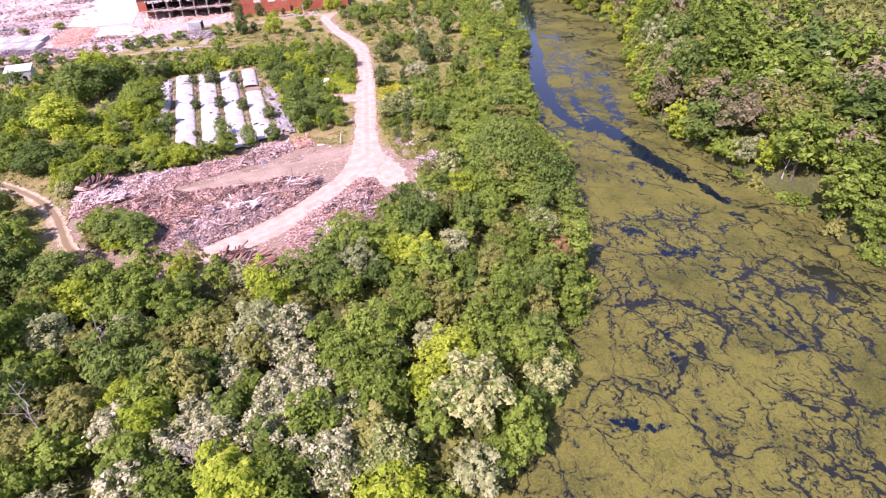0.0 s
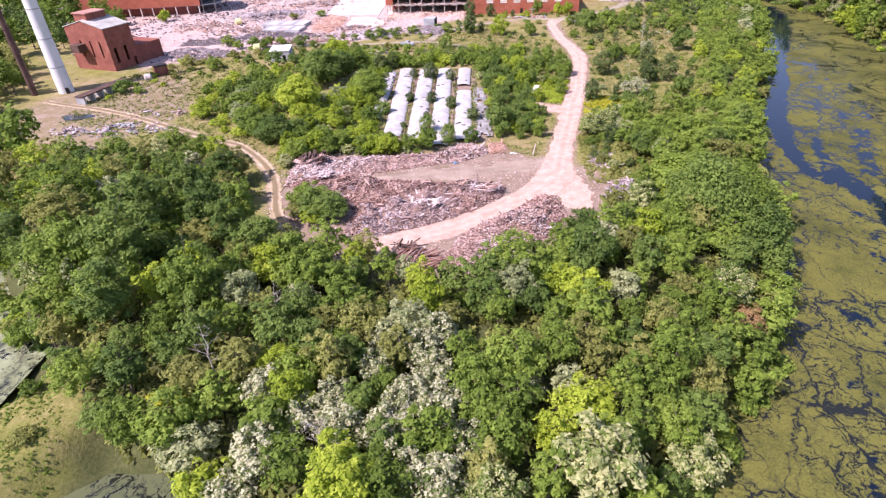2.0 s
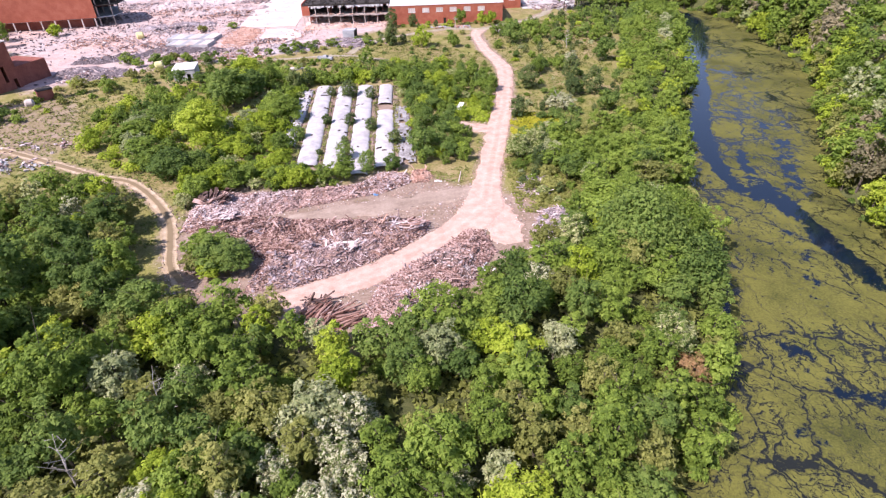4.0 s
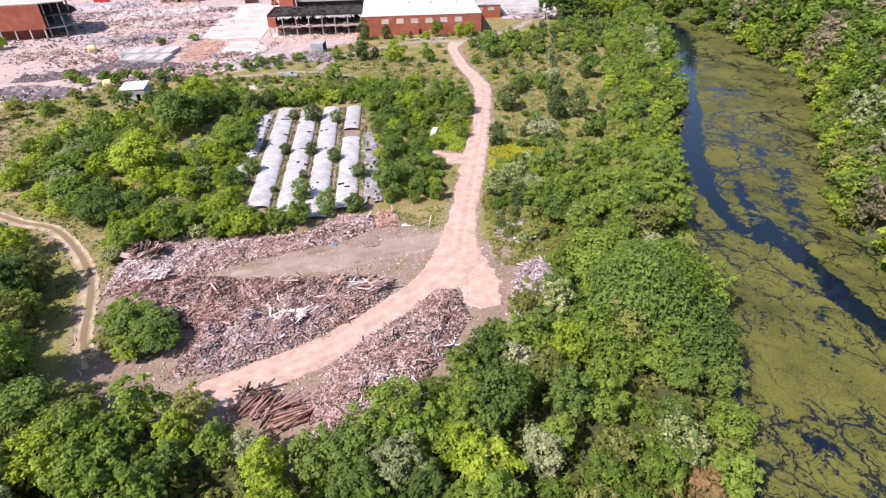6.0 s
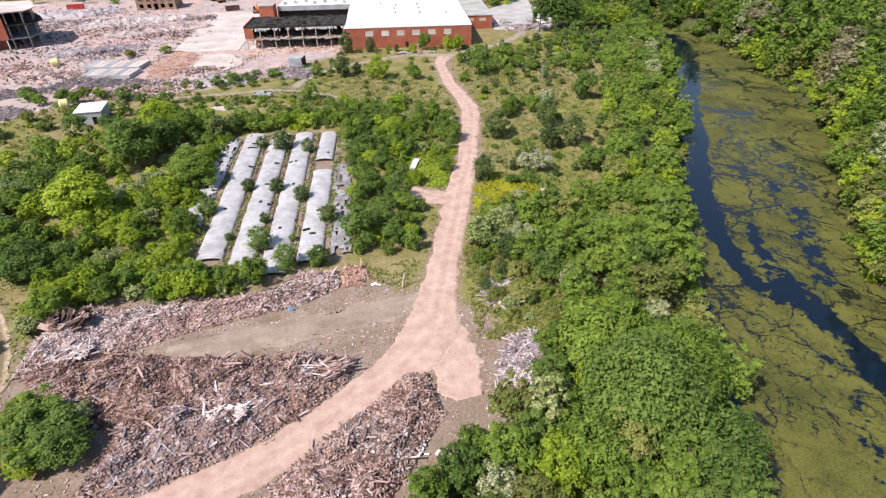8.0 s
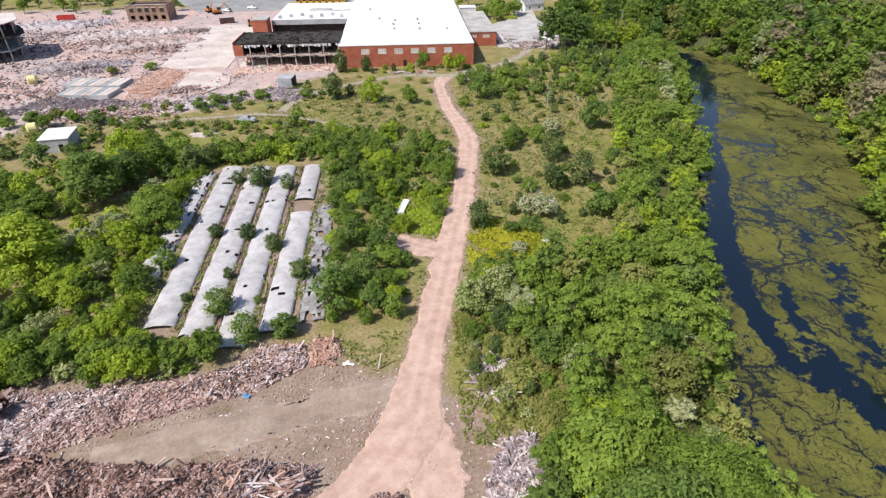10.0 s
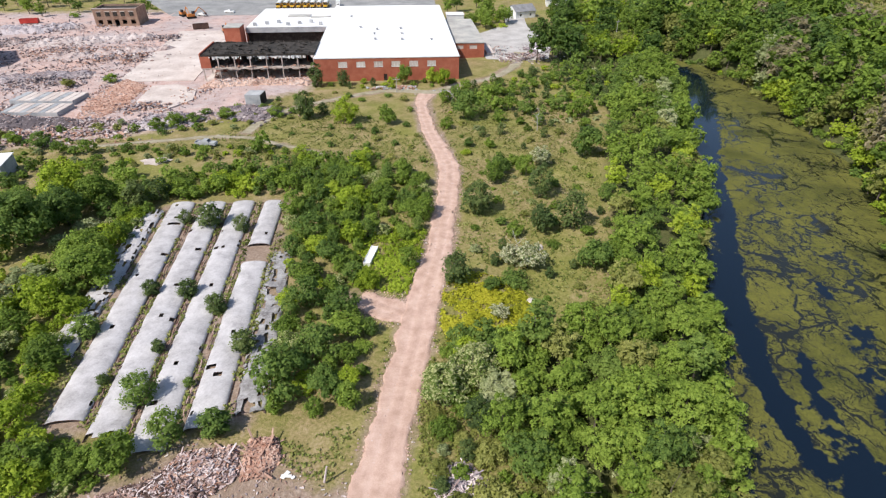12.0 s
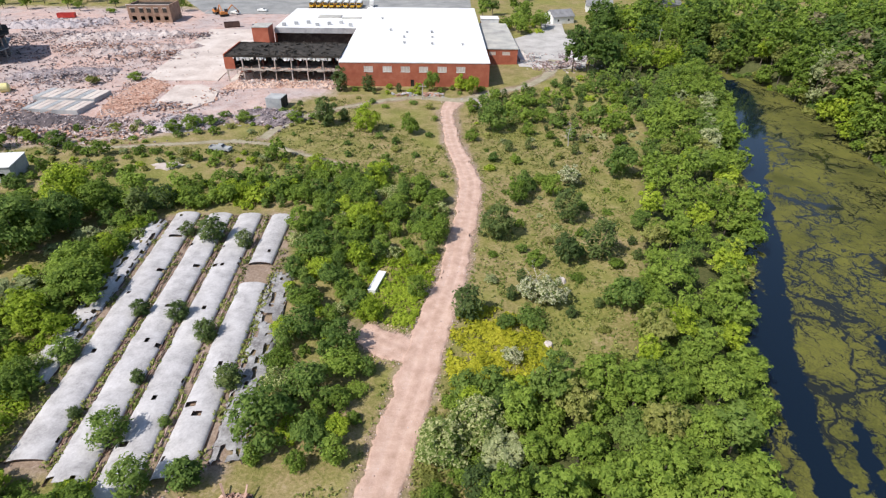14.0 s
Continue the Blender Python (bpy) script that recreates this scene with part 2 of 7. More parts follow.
def part(name, build, mat, parent=None, label="", smooth=False):
    """Links one mesh object, under a thing or part if given. build: a Build, or mesh data to share."""
    me = build.mesh(name, mat, smooth) if isinstance(build, Build) else build
    ob = new(name, me)
    if parent:
        ob.parent = parent
    return tagged(ob, label)


def thing(name, label, category, at=(0, 0, 0), turn=0, group="", kind=""):
    e = new(name)
    e.matrix_basis = pose(*at, 0, 0, turn)
    e.empty_display_size = 0.5
    return tagged(e, label, category, group, kind)


# ---- lie of the land ----
RIVER_WEST = [(84, 186), (96, 170), (106, 152), (111, 136), (110, 118), (104, 100), (90, 66), (73, 22), (60, -6), (50, -33), (42, -55), (37, -74), (30, -93), (22, -108), (14, -116), (7, -124), (1, -132)]
RIVER_EAST = [(92, 196), (108, 178), (122, 160), (132, 142), (136, 124), (135, 104), (129, 66), (125, 42), (116, 20), (106, 2), (90, -24), (78, -47), (76, -69), (76, -90), (78, -101), (72, -115), (76, -128), (84, -150), (90, -200), (90, -290)]
BAY = [(-130, -290), (-130, -165), (-95, -150), (-78, -143), (-70, -137), (-63, -129), (-59, -124), (-52, -124.5), (-44, -130), (-40, -137), (-25, -140), (-8, -137)]
WATER_A = RIVER_WEST[::-1] + RIVER_EAST + BAY
WATER_B = [(-90.7, -98.6), (-81.4, -105), (-75, -109), (-77, -112), (-80.6, -117), (-84, -121), (-88, -126), (-105, -133), (-130, -139), (-200, -143), (-340, -100), (-340, 120), (-296, 92), (-234.5, 31), (-185, -19), (-143.6, -57.5), (-121.7, -69)]
WATER_Z = -4.8


def inside(poly, x, y):
    """Which points lie in a polygon (numpy arrays)."""
    hit = np.zeros(np.shape(x), bool)
    for (x0, y0), (x1, y1) in zip(poly, poly[1:] + poly[:1]):
        if y0 == y1:
            continue
        cross = ((y0 > y) != (y1 > y)) & (x < (x1 - x0) * (y - y0) / (y1 - y0) + x0)
        hit ^= cross
    return hit


def away(line, x, y, closed=False):
    """Distance to a polyline."""
    best = np.full(np.shape(x), 1e9)
    for (x0, y0), (x1, y1) in zip(line, line[1:] + (line[:1] if closed else [])):
        dx, dy = x1 - x0, y1 - y0
        t = np.clip(((x - x0) * dx + (y - y0) * dy) / (dx * dx + dy * dy), 0, 1)
        best = np.minimum(best, np.hypot(x - x0 - t * dx, y - y0 - t * dy))
    return best


def shore(x, y):
    """Distance from the water, negative on it."""
    out = np.full(np.shape(x), 1e9)
    for poly in (WATER_A, WATER_B):
        d = away(poly, x, y, True)
        out = np.minimum(out, np.where(inside(poly, x, y), -d, d))
    return out


def ripple(x, y):
    return np.sin(x * 0.31 + np.sin(y * 0.23) * 1.7) * np.cos(y * 0.27 + np.sin(x * 0.19) * 1.4)


def height(x, y):
    x, y = np.asarray(x, float), np.asarray(y, float)
    d = shore(x, y) + 1.2 * ripple(x, y)
    s = np.clip(d / 6.5, 0, 1)
    land = -5.0 + 5.0 * s * s * (3 - 2 * s) + 0.1 * ripple(x * 0.7, y * 0.6) * s
    return np.where(d > 0, land, -5.0 + np.maximum(d, -6) * 0.25)


def gz(x, y):
    return float(height(np.array([x]), np.array([y]))[0])


# roads: centre line and half width along it
HAUL = [(15, 97, 3.2), (12.7, 87, 1.9), (13.9, 65, 2.1), (16.4, 47, 2.4), (17.2, 38, 2.5), (14.9, 20.6, 2.4), (11.8, 1.6, 2.6), (8.3, -12.6, 2.8), (6.1, -23.7, 2.8), (4.2, -32.5, 2.7), (2.6, -40, 2.7), (1.2, -47, 3.2), (-0.8, -56, 4.2), (-4.4, -62, 3.8), (-10, -67.2, 3.0), (-16, -72.3, 2.8), (-21, -75.9, 2.9), (-26, -78.9, 3.1), (-31, -81.3, 3.2), (-36.5, -83.2, 2.6)]
SPUR = [(1.5, -47, 2.2), (-4, -49.6, 2.6), (-11, -51, 3.0), (-19, -53.2, 3.2), (-28, -55.3, 3.0), (-38, -57.3, 2.0)]
FAN = [(1.2, -47, 2.2), (1.4, -53, 3.2), (1.8, -59, 3.9), (2.4, -64, 3.4), (3.0, -67.2, 2.6), (3.4, -69, 1.5)]
TURNOUT = [(6.5, -15.5, 2.4), (2.5, -14, 3.0), (-2.2, -10.8, 2.0)]
TWOTRACK = [(-150, -3, 1.2), (-120, -14, 1.3), (-98, -26, 1.3), (-84, -34, 1.4), (-76, -37.5, 1.4), (-68.5, -45, 1.5), (-61.5, -55, 1.5), (-58, -64, 1.6), (-55.5, -71, 1.4), (-52, -76, 0.9)]
SIDE_EAST = [(14, 98, 2.2), (20, 101, 2.0), (26, 106.5, 1.4), (40, 115, 1.5), (50, 129, 1.8), (57, 150, 3.5)]
SIDE_WEST = [(17, 98.5, 1.8), (8, 101.5, 2.4), (0, 101.6, 1.4), (-14, 94.5, 1.1), (-26, 86.5, 1.1), (-34, 76, 1.8), (-37, 66, 1.2)]
GRASSTRACK = [(-14, 50, 0.5), (-26, 57, 0.7), (-35, 62.3, 1.0), (-46, 63.8, 1.0), (-60, 61.8, 0.8), (-76, 59, 0.7), (-90, 62, 0.5)]
ROADS = [HAUL, SPUR, FAN, TURNOUT, TWOTRACK, SIDE_EAST, SIDE_WEST, GRASSTRACK]
YARD = [(-135, 32), (-118, 48), (-98, 58), (-82, 64), (-64, 68), (-50, 78), (-36, 97), (-24, 106), (-22, 240), (-60, 252), (-130, 250), (-300, 262), (-300, 140), (-215, 112), (-165, 80), (-165, 52), (-150, 40)]
HEAPS = [(-60, -40), (-45, -42), (-30, -42), (-22, -37), (-9, -41), (-2, -47), (8, -50), (16, -62), (10, -72), (0, -80), (-12, -92), (-23, -92), (-33, -89), (-46, -86), (-54, -80), (-60, -66), (-60, -52)]
BEDS = [(-47, 25), (-18, 26), (-14, -36), (-42, -36)]
OPEN = [(-158, -20), (-150, 12), (-135, 28), (-112, 22), (-98, -8), (-100, -28), (-112, -42), (-138, -37)]
LOT = [(33, 146), (44, 138), (66, 138), (80, 165), (82, 205), (74, 245), (66, 245), (66, 200), (52, 170), (42, 160)]


def line2(road):
    return [(p[0], p[1]) for p in road]


def off_road(x, y):
    """Distance from the nearest road's edge."""
    best = np.full(np.shape(x), 1e9)
    for road in ROADS:
        w = sum(p[2] for p in road) / len(road)
        best = np.minimum(best, away(line2(road), x, y) - w)
    return best


# ---- ground ----
def axis_steps(a, b, step, far):
    core = list(np.arange(a, b + 0.1, step))
    low, high = [], []
    g, p = step, a
    while p > -far:
        g *= 1.3
        p -= g
        low.append(p)
    g, p = step, b
    while p < far:
        g *= 1.3
        p += g
        high.append(p)
    return np.array(low[::-1] + core + high)


def ground_material():
    m = bpy.data.materials.new("ground_cover")
    m.use_nodes = True
    nt = m.node_tree
    N, L = nt.nodes, nt.links
    bsdf = N["Principled BSDF"]
    geo = N.new("ShaderNodeNewGeometry")

    def noise_tex(scale, detail=6, rough=0.65):
        t = N.new("ShaderNodeTexNoise")
        L.new(geo.outputs["Position"], t.inputs["Vector"])
        t.inputs["Scale"].default_value, t.inputs["Detail"].default_value, t.inputs["Roughness"].default_value = scale, detail, rough
        return t.outputs["Fac"]

    def ramp(fac, stops):
        r = N.new("ShaderNodeValToRGB")
        L.new(fac, r.inputs[0])
        for i, (p, c) in enumerate(stops):
            e = r.color_ramp.elements[i] if i < 2 else r.color_ramp.elements.new(p)
            e.position, e.color = p, (*c, 1)
        return r.outputs[0]

    def blend(fac, a, b):
        x = N.new("ShaderNodeMix")
        x.data_type = "RGBA"
        L.new(fac, x.inputs[0])
        L.new(a, x.inputs[6])
        L.new(b, x.inputs[7])
        return x.outputs[2]

    att = N.new("ShaderNodeAttribute")
    att.attribute_name = "cover"
    sep = N.new("ShaderNodeSeparateColor")
    L.new(att.outputs["Color"], sep.inputs[0])
    coarse, middle, fine = noise_tex(0.045), noise_tex(0.22, 8, 0.75), noise_tex(2.2)
    mf = N.new("ShaderNodeMath")
    mf.operation = "MULTIPLY_ADD"
    L.new(fine, mf.inputs[0])
    mf.inputs[1].default_value = 0.45
    sc = N.new("ShaderNodeMath")
    sc.operation = "MULTIPLY"
    L.new(middle, sc.inputs[0])
    sc.inputs[1].default_value = 0.55
    L.new(sc.outputs[0], mf.inputs[2])
    detail = mf.outputs[0]
    grass = ramp(detail, [(0.3, (0.085, 0.1, 0.028)), (0.43, (0.18, 0.165, 0.055)), (0.52, (0.29, 0.225, 0.11)), (0.64, (0.4, 0.31, 0.2))])
    lush = ramp(detail, [(0.3, (0.095, 0.12, 0.024)), (0.5, (0.215, 0.21, 0.058)), (0.68, (0.36, 0.31, 0.13))])
    soft = ramp(coarse, [(0.4, (0, 0, 0)), (0.62, (1, 1, 1))])
    field = blend(soft, grass, lush)
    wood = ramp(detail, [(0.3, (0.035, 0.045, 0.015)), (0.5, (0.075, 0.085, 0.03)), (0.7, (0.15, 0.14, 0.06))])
    bare = ramp(detail, [(0.3, (0.26, 0.18, 0.165)), (0.42, (0.345, 0.265, 0.25)), (0.52, (0.45, 0.38, 0.365)), (0.7, (0.57, 0.51, 0.5))])
    red = ramp(detail, [(0.3, (0.36, 0.21, 0.165)), (0.5, (0.53, 0.37, 0.32)), (0.7, (0.67, 0.55, 0.51))])
    yard = blend(soft, bare, red)
    dirt = ramp(detail, [(0.3, (0.17, 0.12, 0.085)), (0.5, (0.28, 0.205, 0.155)), (0.68, (0.42, 0.34, 0.28))])

    def edge(channel, sharp=0.22):
        """Frays a cover's border with noise."""
        a = N.new("ShaderNodeMath")
        a.operation = "ADD"
        L.new(channel, a.inputs[0])
        L.new(middle, a.inputs[1])
        r = N.new("ShaderNodeMapRange")
        L.new(a.outputs[0], r.inputs["Value"])
        r.inputs["From Min"].default_value, r.inputs["From Max"].default_value = 1.0 - sharp, 1.0 + sharp
        return r.outputs[0]

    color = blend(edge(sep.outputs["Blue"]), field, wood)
    color = blend(edge(sep.outputs["Green"]), color, dirt)
    color = blend(edge(sep.outputs["Red"]), color, yard)
    L.new(color, bsdf.inputs["Base Color"])
    bsdf.inputs["Roughness"].default_value = 0.95
    bsdf.inputs["Specular IOR Level"].default_value = 0.15
    bp = N.new("ShaderNodeBump")
    bp.inputs["Strength"].default_value, bp.inputs["Distance"].default_value = 0.7, 0.25
    L.new(fine, bp.inputs["Height"])
    L.new(bp.outputs[0], bsdf.inputs["Normal"])
    return m


WOODS = [
    [(-110, -62), (-100, -48), (-88, -42), (-76, -45), (-69, -55), (-65, -66), (-60.5, -76), (-49, -87), (-35, -88), (-24, -95), (-13, -94.5), (-3, -82.5), (4, -75), (11, -72), (17, -62), (21, -50), (44, -44), (38, -70), (30, -93), (22, -108), (2, -131), (-8, -136), (-38, -137), (-44, -130), (-60, -122), (-69, -114), (-77, -104), (-88, -96), (-100, -84), (-112, -72)],
    [(21, -50), (15, -40), (16, -30), (24, -24), (38, -18), (46, 0), (54, 30), (64, 60), (78, 95), (98, 128), (112, 132), (106, 104), (90, 66), (73, 22), (60, -6), (50, -33), (44, -44)],
]


SPIT = [(-70, -110), (-92, -120), (-120, -136), (-120, -152), (-96, -148), (-76, -140), (-64, -127)]


def smooth_in(poly, x, y, soft):
    """1 well inside a polygon, 0 well outside."""
    d = away(poly, x, y, True)
    return np.clip(0.5 + np.where(inside(poly, x, y), d, -d) / (2 * soft), 0, 1)


def build_ground():
    xs, ys = axis_steps(-165, 165, 1.6, 4800), axis_steps(-160, 150, 1.6, 4800)
    X, Y = np.meshgrid(xs, ys)
    Z = height(X, Y)
    rng = np.random.RandomState(3)
    rough = 0.12 * smooth_in(YARD, X, Y, 4)
    Z = Z + rng.uniform(-1, 1, Z.shape) * rough
    ny, nx = X.shape
    idx = np.arange(nx * ny).reshape(ny, nx)
    faces = np.stack([idx[:-1, :-1], idx[:-1, 1:], idx[1:, 1:], idx[1:, :-1]], -1).reshape(-1, 4)
    me = bpy.data.meshes.new("ground")
    me.from_pydata(np.stack([X, Y, Z], -1).reshape(-1, 3).tolist(), [], faces.tolist())
    cover = np.zeros((ny, nx, 4))
    cover[..., 3] = 1
    cover[..., 0] = smooth_in(YARD, X, Y, 6)
    cover[..., 1] = np.maximum.reduce([0.75 * smooth_in(HEAPS, X, Y, 3), np.clip(0.68 - off_road(X, Y) / 2.5, 0, 0.65), 0.8 * smooth_in(BEDS, X, Y, 2), 0.56 * smooth_in(OPEN, X, Y, 6)])
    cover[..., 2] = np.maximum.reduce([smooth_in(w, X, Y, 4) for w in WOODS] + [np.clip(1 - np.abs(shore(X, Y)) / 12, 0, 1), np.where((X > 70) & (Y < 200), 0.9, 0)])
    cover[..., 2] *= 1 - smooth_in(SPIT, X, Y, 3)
    att = me.color_attributes.new("cover", "FLOAT_COLOR", "POINT")
    att.data.foreach_set("color", cover.reshape(-1))
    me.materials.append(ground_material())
    me.polygons.foreach_set("use_smooth", [True] * len(me.polygons))
    return tagged(new("ground", me), "uneven grassy ground with bare soil, rubble and wooded banks", "ground", kind="structure")


build_ground()


def catmull(points, step):
    """Smooth points along a line of tuples, every step metres or so."""
    out = []
    pts = [np.array(p, float) for p in points]
    pts = [2 * pts[0] - pts[1]] + pts + [2 * pts[-1] - pts[-2]]
    for a, b, c, d in zip(pts, pts[1:], pts[2:], pts[3:]):
        n = max(2, int(np.hypot(*(c - b)[:2]) / step))
        for i in range(n):
            t = i / n
            out.append(0.5 * (2 * b + (c - a) * t + (2 * a - 5 * b + 4 * c - d) * t * t + (3 * b - a - 3 * c + d) * t ** 3))
    out.append(pts[-2])
    return np.array(out)


def build_road(name, road, mat, label, lift, seed, ruts=0.05, rough=0.35, crown=0.02, wheel=0.09):
    rng = np.random.RandomState(seed)
    line = catmull(road, 0.5)
    d = np.gradient(line[:, :2], axis=0)
    side = np.stack([d[:, 1], -d[:, 0]], 1) / np.hypot(*d.T)[:, None]
    cols = np.linspace(-1, 1, 19)
    b = Build()
    grid, shade = [], []
    wob = [np.convolve(rng.normal(0, 1, len(line) + 8), np.ones(5) / 5, "same")[4:-4] * rough for _ in range(2)]
    for i, (x, y, w) in enumerate(line):
        row = []
        for k, c in enumerate(cols):
            o = c * w
            if abs(c) > 0.75:
                o += (wob[0][i] if c < 0 else wob[1][i]) + rng.normal(0, 0.12)
            px, py = x + side[i, 0] * o, y + side[i, 1] * o
            z = lift - ruts * math.exp(-((abs(o) - 0.85) / 0.3) ** 2)
            if abs(c) == 1:
                z = -0.12
            row.append((px, py, z))
            track = math.exp(-((abs(o) - 0.95) / 0.38) ** 2)
            shade.append(wheel * (track - 0.4) - (crown if abs(o) < 0.45 else 0))
        grid.append(row)
    flat = np.array(grid)
    flat[..., 2] += height(flat[..., 0], flat[..., 1])
    n, m = flat.shape[:2]
    b.add(flat.reshape(-1, 3), [(i * m + k, i * m + k + 1, (i + 1) * m + k + 1, (i + 1) * m + k) for i in range(n - 1) for k in range(m - 1)])
    ob = part(name, b, mat, smooth=True)
    ob.data.attributes.new("tint", "FLOAT", "POINT").data.foreach_set("value", shade)
    return tagged(ob, label, "road", kind="structure")


build_road("road_spur", SPUR, DUST, "packed brown dust road between the timber heaps", 0.10, 5, 0.03, 0.5, 0.0, 0.05)
build_road("road_fan", FAN, GRAVEL, "pink gravel apron at the junction of the haul road", 0.06, 6, 0.02, 1.3, 0.0, 0.0)
build_road("road_turnout", TURNOUT, GRAVEL, "short pink gravel turnout beside the haul road", 0.12, 7)
build_road("road_haul", HAUL, GRAVEL, "pink crushed-brick haul road with wheel ruts", 0.16, 8, 0.06)
build_road("road_two_track", TWOTRACK, TRACK, "sandy two-track lane through the grass", 0.09, 9, 0.07, 0.35, 0.3, 0.24)
build_road("road_side_east", SIDE_EAST, GREYTRACK, "narrow grey gravel lane towards the car park", 0.10, 10)
build_road("road_side_west", SIDE_WEST, GREYTRACK, "grey gravel lane in front of the mill", 0.09, 11)
build_road("road_grass_track", GRASSTRACK, GREYTRACK, "faint grey track across the grass", 0.07, 12)


# ---- water with its floating mats ----
CHANNEL = [(118, 140), (117, 122), (109, 96), (96, 66), (89, 47), (83, 31.3), (77.8, 18.3), (72.3, 7.4), (68.1, -2), (64.5, -10), (62.5, -17.2), (60.6, -23.5), (59.3, -29.2), (58.3, -34.2), (57.6, -39), (57.4, -43), (59.5, -47.5)]
ARM_EAST = [(68.5, -24), (66.4, -28), (64.8, -32), (63.7, -38.4), (64.2, -42.7), (63.5, -47)]
# dark band of tree reflections, opened in the mats as dark water
DARK_REACH = [(62, -45), (63.6, -51.5), (64, -59.5), (63.2, -66), (63.6, -78), (65, -86), (63.5, -94), (63.5, -108), (63.7, -117), (66, -130)]
MOTTLED = [(52, -38), (55.5, -46), (57.5, -54), (58, -64), (55, -74), (51, -82)]
# dark tree reflections along the east side, imitated by speckled gaps
EAST_SHADE = [(92, 10), (86, -10), (80, -30), (75, -50), (72, -75), (68, -95)]
# arm of shade near the east bank, drawn as a gap in the mats
ARM_SHADE = [(80.8, -20), (78.5, -25), (75.5, -31), (73, -38), (70.5, -45)]
POOL = [(82.6, -8), (81.6, -11.5)]
# west bank strip: dark water plus the trees' shadow, both drawn as gaps
BANK_SHADE = [(78, 31), (65, -2), (55.4, -19.5), (52.2, -29), (48, -38), (45.5, -50), (42.5, -62), (36.5, -76), (30, -92)]
STRAND = [(41.4, -88), (40.8, -95), (41.5, -102), (46, -104), (50.5, -101), (49, -106), (45.4, -113.5), (43.5, -121), (46, -130)]
STRAND_SOUTH = [(33, -108), (30.4, -120), (26, -127), (25.5, -134), (16, -131), (8, -132)]


def water_material(name, mat_colors, cell, open_bias, split=1.0):
    m = bpy.data.materials.new(name)
    m.use_nodes = True
    nt = m.node_tree
    N, L = nt.nodes, nt.links
    bsdf = N["Principled BSDF"]
    geo = N.new("ShaderNodeNewGeometry")
    att = N.new("ShaderNodeAttribute")
    att.attribute_name = "open_and_shade"
    att2 = N.new("ShaderNodeAttribute")
    att2.attribute_name = "drift"

    def tex(scale, detail=5, rough=0.6, src=None):
        t = N.new("ShaderNodeTexNoise")
        L.new(src or geo.outputs["Position"], t.inputs["Vector"])
        t.inputs["Scale"].default_value, t.inputs["Detail"].default_value, t.inputs["Roughness"].default_value = scale, detail, rough
        return t

    def math_node(op, a, b=None, c=None):
        n = N.new("ShaderNodeMath")
        n.operation = op
        for i, v in enumerate((a, b, c)):
            if v is None:
                continue
            if isinstance(v, (int, float)):
                n.inputs[i].default_value = v
            else:
                L.new(v, n.inputs[i])
        return n.outputs[0]

    def map_range(v, a, b, lo=0.0, hi=1.0):
        n = N.new("ShaderNodeMapRange")
        L.new(v, n.inputs["Value"])
        n.inputs["From Min"].default_value, n.inputs["From Max"].default_value = a, b
        n.inputs["To Min"].default_value, n.inputs["To Max"].default_value = lo, hi
        return n.outputs[0]

    warp, fray = tex(0.22, 3), tex(1.6, 4, 0.7)
    shift = N.new("ShaderNodeVectorMath")
    shift.operation = "MULTIPLY_ADD"
    L.new(warp.outputs["Color"], shift.inputs[0])
    shift.inputs[1].default_value = (7, 7, 0)
    L.new(geo.outputs["Position"], shift.inputs[2])
    frayed = N.new("ShaderNodeVectorMath")
    frayed.operation = "MULTIPLY_ADD"
    L.new(fray.outputs["Color"], frayed.inputs[0])
    frayed.inputs[1].default_value = (1.5, 1.5, 0)
    L.new(shift.outputs[0], frayed.inputs[2])
    stretch = N.new("ShaderNodeMapping")
    stretch.inputs["Rotation"].default_value = (0, 0, radians(20))
    stretch.inputs["Scale"].default_value = (1.0, 0.6, 1)
    L.new(frayed.outputs[0], stretch.inputs["Vector"])
    crack = None
    patch = tex(0.06, 4).outputs["Fac"]
    for s, w, lo in ((cell, 0.044, 0.37), (cell * 2.3, 0.05, 0.4), (cell * 4.6, 0.045, 0.41), (cell * 9, 0.045, 0.45)):
        v = N.new("ShaderNodeTexVoronoi")
        v.feature = "DISTANCE_TO_EDGE"
        v.inputs["Scale"].default_value = s
        L.new(stretch.outputs[0], v.inputs["Vector"])
        thick = math_node("MULTIPLY", map_range(tex(0.07, 6, 0.75).outputs["Fac"], lo, lo + 0.3, -0.12, 1.15), w * split)
        e = math_node("SUBTRACT", thick, v.outputs["Distance"])
        crack = e if crack is None else math_node("MAXIMUM", crack, e)
    thin = map_range(crack, -0.03, 0.0)
    crack = map_range(crack, -0.006, 0.01)
    blot = tex(0.9, 6, 0.75).outputs["Fac"]
    holes = math_node("MULTIPLY", map_range(math_node("ADD", blot, patch), 1.19, 1.23), 1.0)
    channel = math_node("ADD", att.outputs["Fac"], math_node("MULTIPLY", math_node("SUBTRACT", tex(0.3, 6, 0.7).outputs["Fac"], 0.5), 1.3))
    channel = map_range(channel, 0.5 - open_bias, 0.58 - open_bias)
    gaps = math_node("MAXIMUM", math_node("MAXIMUM", crack, holes), channel)
    gaps = math_node("MINIMUM", gaps, 1.0)
    ramp = N.new("ShaderNodeValToRGB")
    L.new(math_node("MULTIPLY_ADD", tex(3.5, 6, 0.7).outputs["Fac"], 0.5, math_node("MULTIPLY", tex(0.09, 5).outputs["Fac"], 0.55)), ramp.inputs[0])
